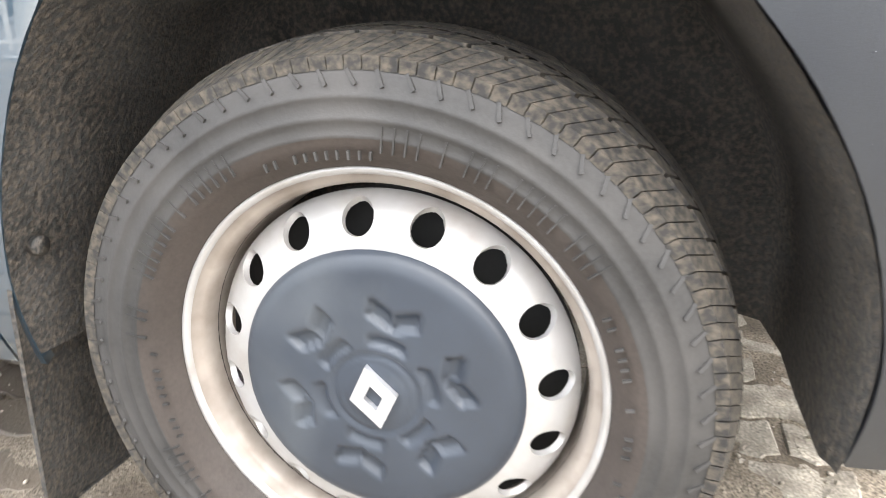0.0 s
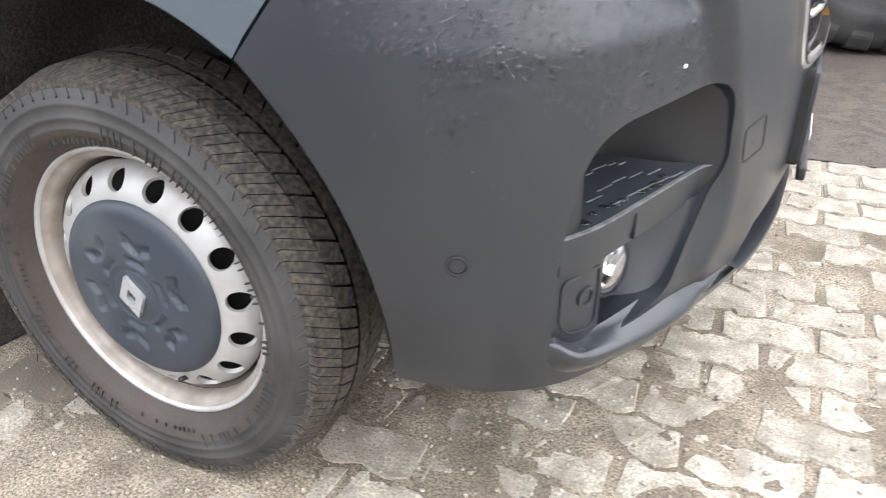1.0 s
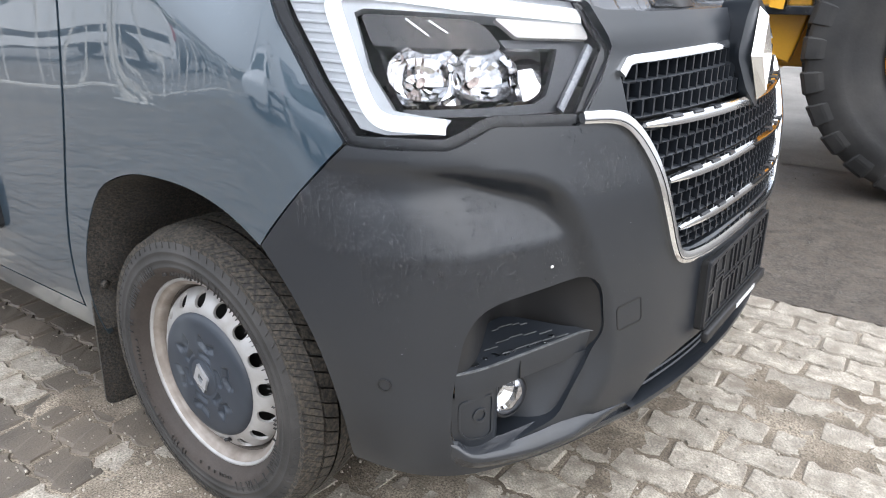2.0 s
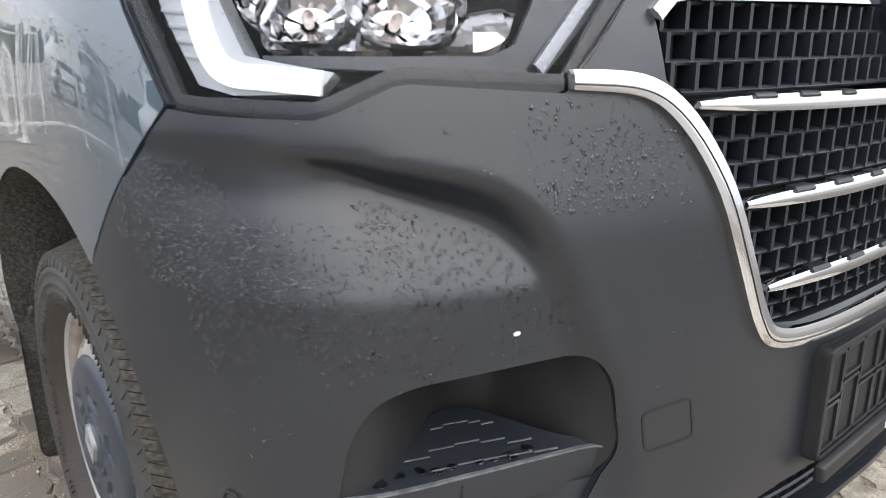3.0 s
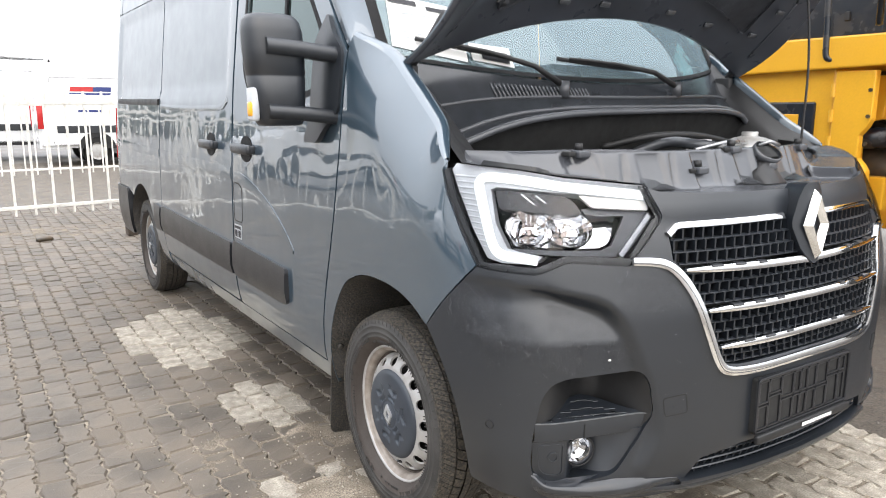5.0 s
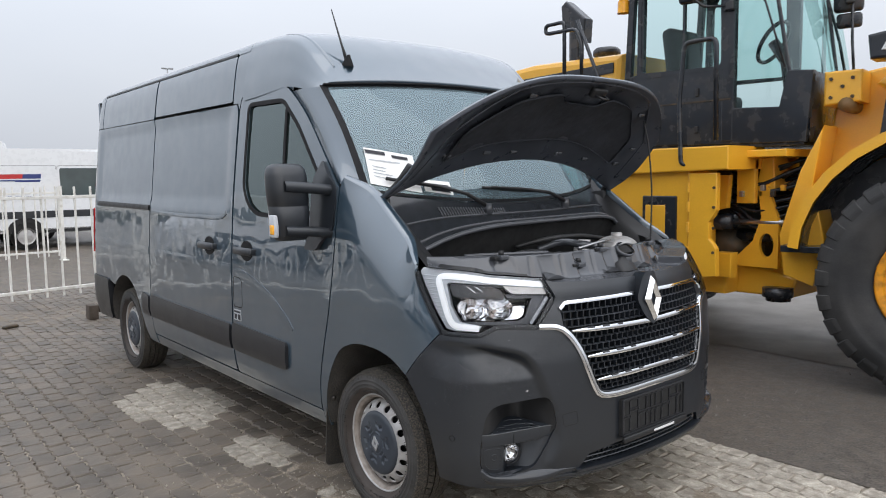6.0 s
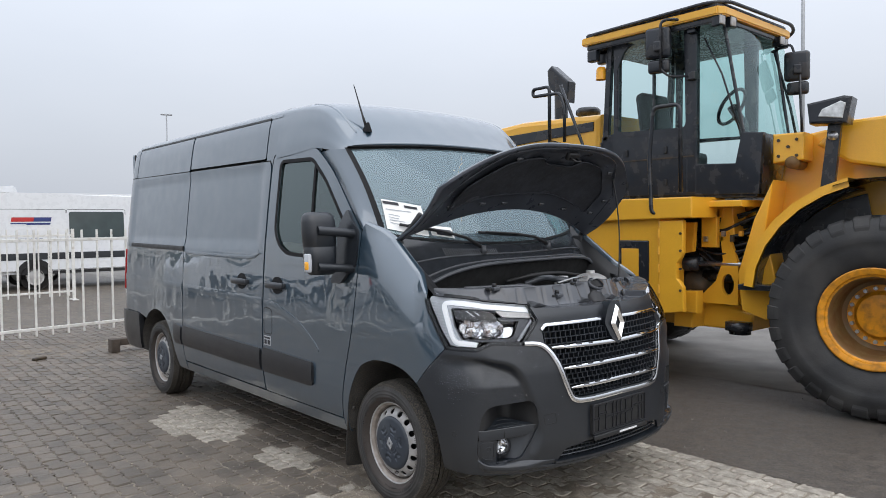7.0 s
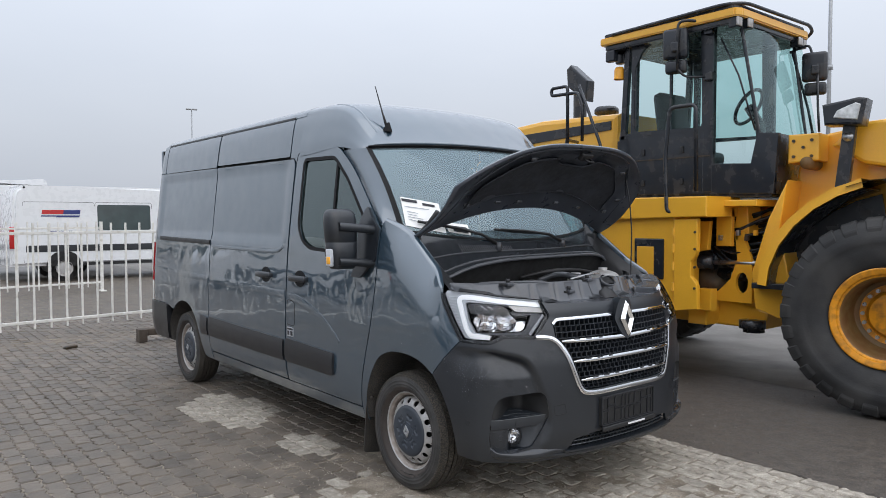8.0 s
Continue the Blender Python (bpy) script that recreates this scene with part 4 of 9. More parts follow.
fill = []
for p in [q for q in brow_edge if abs(q.y) < 0.862]:
    q = screen(max(-1.0, min(1.0, p.y / 0.872)), 1.0) + Vector((0.004, 0, 0.008))
    fill.append([p + Vector((-0.01, 0, 0.004)), p, p.lerp(q, 0.5) + Vector((0.012, 0, 0.006)), q + Vector((0.002, 0, 0.004)), q + Vector((-0.012, 0, -0.012))])
bm = grid(fill)
bmesh.ops.recalc_face_normals(bm, faces=bm.faces)
part("windscreen_header", bm, PAINT, van, "blue-grey rail above the windscreen")
part("windscreen_seal", tube(B(), [screen(-0.99 + 1.98 * k / 24, 0.988) + Vector((0.010, 0, 0.012)) for k in range(25)], 0.006, 6), SEAL, van, "thin black seal above the windscreen")
glass = part("windscreen", grid([[screen(-1 + 2 * i / 24, j / 14) for i in range(25)] for j in range(15)]), WINDSHIELD, van, "wet tinted windscreen")
rows = []
for k in range(64):
    t = k / 64 * 4
    i, f = int(t), t - int(t)
    a, b = ((-1 + 2 * f, 0), (1, f), (1 - 2 * f, 1), (-1, 1 - f))[i]
    ca, cb = a * 0.966, 0.5 + (b - 0.5) * 0.955
    n_out = Vector((0.006, 0, 0.004))
    rows.append([screen(a * 1.008, b) + n_out, screen(ca, cb) + n_out * 0.6])
rows.append(rows[0])
part("black_border", grid(rows), SEAL, glass, "black windscreen border", smooth=False)
for s in (-1, 1):
    rail = []
    for x, z in ((-0.795, 2.078), (-0.84, 2.096), (-0.90, 2.115), (-1.0, 2.122), (-1.2, 2.124), (-1.41, 2.124)):
        q = brow_at(x, 0.890)
        p = flank(x, z, s, -0.004)
        q = Vector((q.x, s * (q.y - 0.003), q.z))
        rail.append([p + Vector((0, -s * 0.03, 0)), p, p.lerp(q, 0.5) + Vector((0, s * 0.001, 0)), q, q + Vector((0, -s * 0.01, 0.02))])
    bm = grid(rail)
    bmesh.ops.recalc_face_normals(bm, faces=bm.faces)
    part("cant_rail", bm, PAINT, van, "blue-grey rail above the front door")
    outer = [(-0.262, 1.572), (-0.34, 1.652), (-0.425, 1.741), (-0.52, 1.840), (-0.615, 1.936), (-0.71, 2.008), (-0.795, 2.071)]
    inner = [screen(s, b) for b in (0.02, 0.19, 0.36, 0.55, 0.73, 0.88, 0.985)]
    rows = []
    for k, ((x, z), q) in enumerate(zip(outer, inner)):
        p = flank(x, z, s, -0.004)
        mid = (p + q) / 2 + Vector((0.010, s * 0.012, 0.006)) * min(1.0, 0.1 + 0.3 * k)
        rows.append([p + Vector((0, -s * 0.03, 0)), p, p.lerp(mid, 0.55) + Vector((0, s * 0.006, 0)), mid, mid.lerp(q, 0.6), q + Vector((0.004, 0, 0.004))])
    rows = [[Vector(v) for v in r] for r in zip(*[smooth_line([tuple(v) for v in col], 4) for col in zip(*rows)])]
    bm = grid(rows)
    bmesh.ops.recalc_face_normals(bm, faces=bm.faces)
    part("windscreen_pillar", bm, PAINT, van, "blue-grey windscreen pillar")

# ---- bumper
U_LINE = [(0.952, 0.966), (1.036, 0.958), (1.088, 0.926), (1.135, 0.860), (1.175, 0.765), (1.212, 0.682), (1.248, 0.648), (1.33, 0.638), (1.48, 0.640), (MID, 0.643)]
u_smooth = smooth_line(U_LINE, 5)
half = ([(0.470, 0.306)] + smooth_line([(0.468, 0.31), (0.466, 0.42), (0.432, 0.55), (0.376, 0.655), (0.309, 0.737)], 4) + smooth_line([(0.312, 0.742), (0.382, 0.822), (0.449, 0.892), (0.498, 0.938)], 3)
        + [(0.545, 0.934), (0.678, 0.931), (0.70, 0.937), (0.765, 0.962), (0.78, 0.964), (0.945, 0.952)] + [(u, z - 0.010) for u, z in u_smooth])
bottom = [(0.60, 0.298), (0.73, 0.292), (0.90, 0.284), (1.05, 0.286), (1.20, 0.295), (MID, 0.305)]
BUMPER = half + [(2 * MID - u, z) for u, z in reversed(half[:-1])] + [(2 * MID - u, z) for u, z in bottom[:-1]] + [(u, z) for u, z in reversed(bottom)]
POD = rounded([(0.706, 0.600), (0.733, 0.640), (0.775, 0.655), (0.985, 0.667), (1.008, 0.634), (1.026, 0.540), (0.995, 0.470), (0.925, 0.372), (0.770, 0.342), (0.700, 0.350), (0.680, 0.400), (0.686, 0.500)], 0.025)
LOWER = [(1.135, 0.330), (1.185, 0.392), (1.33, 0.412), (MID, 0.418)]
LOWER = LOWER + [(2 * MID - u, z) for u, z in reversed(LOWER[:-1])] + [(2 * MID - 1.2, 0.332), (MID, 0.338), (1.2, 0.332)]
bumper = part("front_bumper", sheet(BUMPER, bumper_skin, 0.0105, 0.016, [POD, [(2 * MID - u, z) for u, z in POD], LOWER]), PLASTIC, van, "black moulded front bumper beaded with rain")
lip_line = smooth_line([(0.94, 0.330), (1.04, 0.325), (1.14, 0.318), (1.2, 0.316), (MID, 0.320)], 6)
part("lower_lip", ribbon(ring_mirror([(u, z - 0.012) for u, z in lip_line]), 0.020, skin, 0.009, n=4, taper=0.9), PLASTIC_WET, bumper, "black lower bumper lip")
for m in (0, 1):
    def mu(u, m=m):
        return u if not m else 2 * MID - u

    def pod(u, z, d, m=m):
        return skin(mu(u, m), z, d - cheek(u, z))

    # trough of the intake: deepest in the middle, run out softly at both ends
    def trough(u, z):
        w = step01(0.690, 0.872, u) * (1 - step01(0.895, 1.022, u))
        return -0.006 - 0.125 * w

    opening = [q for q in resampled(POD, 0.012)]
    part("intake_recess", sheet([(u, max(z, 0.50)) for u, z in POD if z > 0.45], lambda u, z, m=m: pod(u, z, trough(u, z), m), 0.012, 0.0, flip=bool(m)), PLASTIC_DARK, bumper, "black intake recess")
    rows = [[pod(u, z, -0.002, m), pod(u, z, trough(u, z) * 0.5, m), pod(u, z, trough(u, z) - 0.004, m)] for u, z in opening]
    bm = grid(rows + rows[:1], flip=not m)
    part("intake_lip", bm, PLASTIC, bumper, "folded edge of the intake")
    # shelf across the pod: a flush fascia and a wet tread that humps up behind it
    def hump(t):
        return 0.008 + 0.092 * step01(-0.08, 0.46, t) * (1 - step01(0.44, 0.98, t))

    rows = []
    for k in range(25):
        t = k / 24
        u = 0.690 + 0.337 * t
        z, back = 0.526 + 0.012 * t, hump(t)
        rows.append([pod(u, z - 0.056, -0.012 - 0.012 * t, m), pod(u, z - 0.052, -0.006 - 0.010 * t, m), pod(u, z - 0.003, -0.003 - 0.008 * t, m), pod(u, z, -0.004 - 0.008 * t, m), pod(u, z + 0.001, -0.007 - 0.008 * t, m),
                     pod(u, z + 0.001 + back * 0.08, -0.012 - back * 0.35, m), pod(u, z + 0.001 + back * 0.20, -0.012 - back * 0.70, m), pod(u, z + 0.001 + back * 0.32, -0.012 - back * 0.95, m), pod(u, z - 0.006 + back * 0.32, -0.014 - back * 1.02, m)])
    bm = grid(rows, flip=not m)
    bmesh.ops.recalc_face_normals(bm, faces=bm.faces)
    shelf = part("intake_shelf", sharpen(bm, 40), PLASTIC, bumper, "wet black ribbed shelf in the intake")
    part("shelf_edge", ribbon([(0.690 + 0.337 * k / 16, 0.5265 + 0.012 * k / 16) for k in range(17)], 0.0026, lambda u, z, p, m=m: pod(u, z, p - 0.003 - 0.008 * (u - 0.69) / 0.337, m), 0.0022, n=2), SHELF_GLINT, shelf, "pale line for the wet highlight along the shelf edge")
    part("fascia_notch", ribbon([(0.8335, 0.520), (0.8335, 0.482)], 0.0022, lambda u, z, p, m=m: pod(u, z, p - 0.0065, m), 0.001, n=1), CAVITY, shelf, smooth=False)
    # rib dashes in the pale highlight colour
    for a, b, f in ((0.800, 0.960, 0.13), (0.770, 0.935, 0.44), (0.812, 0.895, 0.74)):
        bm = B()
        for k in range(5):
            uu = a + (b - a) * (k + 0.5) / 5
            t = (uu - 0.69) / 0.337
            back, lift = hump(t), float(np.interp(f, [0.0, 0.35, 0.70, 0.95], [0.001, 0.08, 0.20, 0.32]))
            zz = 0.527 + 0.012 * t + back * lift + 0.002
            p, q = pod(uu, zz, -0.011 - back * f, m), pod(uu + 0.01, zz, -0.011 - back * f, m)
            box(bm, p, ((b - a) / 5 * 0.93, 0.002, 0.0016), turn=(q - p).to_track_quat("X", "Z").to_matrix())
        part("shelf_rib", bm, SHELF_GLINT, shelf, smooth=False)
    pool_rng = random.Random(5)
    bm = B()
    for k in range(9):
        uu = 0.735 + 0.024 * k + pool_rng.uniform(-0.006, 0.006)
        t, f = (uu - 0.69) / 0.337, pool_rng.uniform(0.10, 0.30)
        back = hump(t)
        p = pod(uu, 0.5282 + 0.012 * t + back * 0.23 * f, -0.011 - back * f, m)
        bmesh.ops.create_icosphere(bm, subdivisions=2, radius=0.008, matrix=Matrix.Translation(p) @ Matrix.Diagonal((pool_rng.uniform(0.7, 1.3), pool_rng.uniform(0.6, 1.2), 0.16, 1)))
    part("rain_pool", bm, WATER, shelf, "small pools of rain on the shelf")["kind"] = "stuff"
    # wet ledge under the lamp plate
    rows = []
    for k in range(37):
        u = 0.683 + 0.437 * k / 36
        zi = float(np.interp(u, [0.683, 0.724, 0.80, 0.912, 1.0, 1.12], [0.380, 0.357, 0.352, 0.360, 0.354, 0.340]))
        zo = float(np.interp(u, [0.683, 0.744, 0.849, 0.977, 1.071, 1.12], [0.372, 0.350, 0.337, 0.338, 0.342, 0.338]))
        e = step01(0.0, 0.08, k / 36) * (1 - step01(0.55, 1.0, k / 36))
        deep = 0.016 * step01(0.683, 0.72, u) * (1 - step01(0.88, 0.94, u))
        rows.append([pod(u, zi + 0.006, -deep - 0.004, m), pod(u, zi, -deep * 0.4 - 0.002, m), pod(u, zi * 0.5 + zo * 0.5 + 0.002, 0.012 * e, m), pod(u, zo, 0.020 * e, m), pod(u, zo - 0.005, 0.0225 * e, m), pod(u, zo - 0.026, 0.016 * e, m), pod(u, zo - 0.052, -0.004, m)])
    bm = grid(rows)
    bmesh.ops.recalc_face_normals(bm, faces=bm.faces)
    part("intake_ledge", bm, PLASTIC_WET, bumper, "wet black ledge under the fog lamp")
    # lamp plate: a framed blank and a scoop that lets the lamp look forward
    plate = rounded([(0.684, 0.478), (1.010, 0.494), (0.993, 0.469), (0.924, 0.371), (0.770, 0.345), (0.706, 0.350), (0.684, 0.395)], 0.012)

    def scoop(u, z):
        rim_u = float(np.interp(z, [0.35, 0.372, 0.478], [0.908, 0.926, 1.004]))
        return -0.010 - 0.058 * step01(0.786, 0.826, u) * (1 - step01(0.83, rim_u, u) ** 0.8) - 0.010 * step01(0.74, 0.80, u) * (1 - step01(0.90, 0.97, u))

    lamp_c = (0.834, 0.428)
    part("fog_lamp_plate", sheet(plate, lambda u, z, m=m: pod(u, z, scoop(u, z), m), 0.009, 0.012, flip=bool(m)), PLASTIC, bumper, "black fog lamp plate")
    part("plate_rim", ribbon(rounded([(0.700, 0.462), (0.775, 0.464), (0.775, 0.378), (0.760, 0.372), (0.715, 0.378), (0.700, 0.400)], 0.012, 3), 0.005, lambda u, z, p, m=m: pod(u, z, p + scoop(u, z), m), 0.003, True, 2), PLASTIC, bumper)
    part("plate_boss", ribbon([(0.744 + 0.014 * math.cos(2 * math.pi * k / 20), 0.428 + 0.013 * math.sin(2 * math.pi * k / 20)) for k in range(20)], 0.005, lambda u, z, p, m=m: pod(u, z, p + scoop(u, z), m), 0.004, True, 2), PLASTIC, bumper)
    c0 = pod(*lamp_c, -0.022, m)
    axis = Vector((1, 0.25 * (1 if m else -1), 0)).normalized()
    spin = axis.to_track_quat("Y", "Z").to_matrix().to_4x4()
    bm = lathe(B(), [(0.041, -0.045), (0.041, -0.012), (0.0375, -0.009), (0.036, -0.014), (0.034, -0.05)], (0, 0, 0), "y", 32)
    bmesh.ops.transform(bm, matrix=Matrix.Translation(c0) @ spin @ Matrix.Scale(1.12, 4), verts=bm.verts)
    fog = part("fog_lamp", bm, PLASTIC_DARK, bumper, "round fog lamp in a black bezel")
    bm = lathe(B(), [(0.036, -0.016), (0.029, -0.032), (0.016, -0.043), (0.0005, -0.047)], (0, 0, 0), "y", 14)
    bmesh.ops.transform(bm, matrix=Matrix.Translation(c0) @ spin @ Matrix.Scale(1.12, 4), verts=bm.verts)
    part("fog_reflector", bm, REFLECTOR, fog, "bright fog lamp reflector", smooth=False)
    bm = lathe(B(), [(0.037, -0.011), (0.030, -0.004), (0.017, 0.001), (0.0005, 0.002)], (0, 0, 0), "y", 32)
    bmesh.ops.transform(bm, matrix=Matrix.Translation(c0) @ spin @ Matrix.Scale(1.12, 4), verts=bm.verts)
    part("fog_lens", bm, LENS, fog, "clear fog lamp lens")
    # tow-eye cover and parking sensor
    part("tow_cover_seam", ribbon(rounded([(1.046, 0.588), (1.117, 0.595), (1.126, 0.541), (1.055, 0.535)], 0.010, 3), 0.0035, lambda u, z, p, m=m: skin(mu(u, m), z, p), 0.0012, True, 2), PLASTIC_DARK, bumper, "seam of the square tow-eye cover")
    bm = B()
    for su, sz in ((0.560, 0.507),):
        ring_path = [(su + 0.0120 * math.cos(2 * math.pi * k / 24), sz + 0.0120 * math.sin(2 * math.pi * k / 24)) for k in range(24)]
        part("sensor_ring", ribbon(ring_path, 0.003, lambda u, z, p, m=m: skin(mu(u, m), z, p), 0.003, True, 3), PLASTIC_DARK, bumper, "round parking sensor")
    spot = [(0.560 + 0.0095 * math.cos(2 * math.pi * k / 16), 0.507 + 0.0095 * math.sin(2 * math.pi * k / 16)) for k in range(16)]
    part("sensor_face", sheet(spot, lambda u, z, m=m: skin(mu(u, m), z, 0.0008), 0.01, 0.0, flip=bool(m)), PLASTIC, bumper)

# lower grille
rows = [[skin(u, z, d) for z, d in ((0.338, -0.058), (0.336, 0.0), (0.333, 0.016), (0.322, 0.018))] for u in np.linspace(1.12, 2 * MID - 1.12, 60)]
bm = grid(rows)
bmesh.ops.recalc_face_normals(bm, faces=bm.faces)
part("grille_shelf", sharpen(bm, 40), PLASTIC, bumper, "wet black shelf below the lower grille")
back = sheet([(u, z + (0.02 if z > 0.36 else -0.02)) for u, z in LOWER], lambda u, z: skin(u, z, -0.06), 0.04, 0.0)
part("lower_grille_back", back, CAVITY, bumper)
for z in (0.352, 0.374, 0.396):
    a = 1.15 + max(0, (z - 0.33)) * 0.8
    part("lower_grille_bar", ribbon([(a + (2 * MID - 2 * a) * k / 40, z) for k in range(41)], 0.007, lambda u, zz, p: skin(u, zz, p - 0.022), 0.012, n=2), PLASTIC, bumper)
for k in range(30):
    u = 1.20 + (2 * MID - 2.40) * k / 29
    part("lower_grille_rib", ribbon([(u - 0.01, 0.338), (u + 0.01, 0.408)], 0.006, lambda uu, zz, p: skin(uu, zz, p - 0.026), 0.010, n=1), PLASTIC, bumper, smooth=False)

# number plate holder without a plate
ph = MID - 0.012
bm = sheet(rounded([(ph - 0.245, 0.436), (ph + 0.245, 0.436), (ph + 0.245, 0.606), (ph - 0.245, 0.606)], 0.012), lambda u, z: skin(MID, z, 0.001) + Vector((0, (u - MID), 0)), 0.03, 0.022)
holder = part("number_plate_holder", bm, CAVITY, bumper, "empty black number plate holder")
cell_rng = random.Random(12)
part("holder_frame", ribbon(rounded([(MID - 0.252, 0.440), (MID + 0.228, 0.440), (MID + 0.228, 0.602), (MID - 0.252, 0.602)], 0.010, 2), 0.009, lambda u, z, p: skin(MID, z, 0.001 + p) + Vector((0, (u - MID), 0)), 0.008, True, 2), PLASTIC_TRIM, holder)
x0 = -0.243
while x0 < 0.20:
    x1 = x0 + cell_rng.choice((0.036, 0.048, 0.062))
    cut = cell_rng.choice((0.50, 0.522, 0.545))
    for z0, z1 in ((0.450, cut - 0.005), (cut + 0.005, 0.593)):
        loop = rounded([(MID + x0, z0), (MID + x1 - 0.006, z0), (MID + x1 - 0.006, z1), (MID + x0, z1)], 0.004, 2)
        part("holder_rib", ribbon(loop, 0.005, lambda u, z, p: skin(MID, z, 0.001 + p) + Vector((0, (u - MID), 0)), 0.006, True, 1), PLASTIC_TRIM, holder, smooth=False)
    x0 = x1
bm = box(B(), skin(MID, 0.424, 0.014) + Vector((0, -0.012, 0)), (0.016, 0.49, 0.026), 0.004)
strip = part("holder_strip", bm, PLASTIC_DARK, holder)
bm = box(B(), skin(MID, 0.424, 0.024) + Vector((0, 0.04, 0)), (0.002, 0.16, 0.010))
part("white_lettering_bar", bm, WHITE_INK, strip, "white printed dealer lettering as a plain bar", smooth=False)

# ---- grille
opening = [(1.068, 1.036), (1.098, 1.050), (MID, 1.058)]
g_left = [(1.245, 0.664), (1.228, 0.690), (1.190, 0.775), (1.150, 0.868), (1.105, 0.936), (1.075, 0.962)]
OPEN_U = [(MID, 0.660), (1.30, 0.655)] + g_left + opening
OPEN_FULL = OPEN_U + [(2 * MID - u, z) for u, z in reversed(OPEN_U[1:-1])]
sur_half = [(u, z + 0.004) for u, z in reversed(u_smooth)] + [(0.958, 0.968), (1.050, 1.060), (1.056, 1.078), (1.022, 1.150), (1.06, 1.140), (1.2, 1.133), (MID, 1.128)]
SURROUND = sur_half + [(2 * MID - u, z) for u, z in reversed(sur_half[1:-1])]
grille = part("grille_surround", sheet(SURROUND, lambda u, z: skin(u, z, -0.004 + 0.016 * step01(1.05, 1.10, z)), 0.02, 0.03, [OPEN_FULL]), PLASTIC, van, "black grille surround")
part("grille_backing", sheet([(u, z) for u, z in OPEN_FULL], lambda u, z: skin(u, z, -0.075), 0.05, 0.0), CAVITY, grille)


def open_edge(z):
    return float(np.interp(z, [0.655, 0.69, 0.775, 0.868, 0.936, 0.962, 1.04], [1.25, 1.228, 1.190, 1.150, 1.105, 1.072, 1.068]))


strips = ((0.936, 0.927), (0.823, 0.825), (0.716, 0.722))
for z0, z1 in strips:
    a = open_edge(z0) + 0.004
    line = [(a + (MID - a) * k / 16, z0 + (z1 - z0) * k / 16) for k in range(17)]
    bar = part("chrome_strip", ribbon(ring_mirror(line), 0.021, lambda u, z, p: skin(u, z, p - 0.002), 0.012, n=4, taper=0.6), CHROME, grille, "chrome grille bar beaded with rain")
    # black notches let into the bar's upper edge
    for da, db in ((0.085, 0.122), (0.170, 0.207), (0.262, 0.290)):
        for m in (0, 1):
            notch = [(a + da + (db - da) * k / 4, z0 + (z1 - z0) * (da + (db - da) * k / 4) / (MID - a) + 0.0075) for k in range(5)]
            notch = [(u if not m else 2 * MID - u, z) for u, z in notch]
            part("bar_notch", ribbon(notch, 0.0085, lambda u, z, p: skin(u, z, p - 0.002), 0.0135, n=2), PLASTIC_TRIM, bar, "black notch in the chrome bar")
for m in (0, 1):
    line = [(1.066, 1.030), (1.092, 1.050)] + [(1.11 + (1.52 - 1.11) * k / 10, 1.053 + 0.003 * k / 10) for k in range(11)]
    line = [(u if not m else 2 * MID - u, z) for u, z in line]
    part("chrome_strip", ribbon(line, 0.015, lambda u, z, p: skin(u, z, p), 0.008, n=3), CHROME, grille, "thin chrome strip along the grille top")
frame_ob = part("chrome_surround", ribbon(ring_mirror([(u, z) for u, z in u_smooth]), 0.026, skin, 0.012, n=5, taper=0.25), CHROME, grille, "U-shaped chrome grille surround")
part("surround_groove", ribbon(ring_mirror([(u, z) for u, z in u_smooth]), 0.0035, lambda u, z, p: skin(u, z - 0.004, p), 0.0135, n=2), PLASTIC_DARK, frame_ob, "dark groove along the chrome surround")
# lattice: rows of square cells between the chrome bars
bands = ((0.665, 0.706, 2), (0.729, 0.812, 3), (0.838, 0.922, 3), (0.948, 1.044, 3))
for z0, z1, rows_n in bands:
    for r in range(rows_n + 1):
        z = z0 + (z1 - z0) * r / rows_n
        a = open_edge(z) + 0.008
        part("grille_slat", ribbon([(a + (2 * MID - 2 * a) * k / 36, z) for k in range(37)], 0.0065, lambda u, zz, p: skin(u, zz, p - 0.020), 0.012, n=2), PLASTIC, grille)
    for r in range(rows_n):
        za, zb = z0 + (z1 - z0) * r / rows_n, z0 + (z1 - z0) * (r + 1) / rows_n
        a = open_edge((za + zb) / 2) + 0.012
        n = int((2 * MID - 2 * a) / 0.0345)
        bm = box(B(), (0, 0, 0), (0.0055, 0.030, zb - za))
        rib = bpy.data.meshes.new("grille_rib")
        bm.to_mesh(rib)
        bm.free()
        rib.materials.append(PLASTIC)
        for k in range(n + 1):
            u = a + (2 * MID - 2 * a) * k / n
            p, q = skin(u, (za + zb) / 2, -0.020), skin(u + 0.005, (za + zb) / 2, -0.020)
            ob = new("grille_rib", rib)
            ob.parent = grille
            ob.matrix_basis = Matrix.Translation(p) @ (q - p).to_track_quat("X", "Z").to_matrix().to_4x4()
# diamond emblem on its mount
bz, bc = 1.025, MID


def badge_pt(y, z, p):
    return Vector((skin(MID, bz, 0).x + 0.018 + p + 0.30 * (bz - z) * 0.35, y, z))


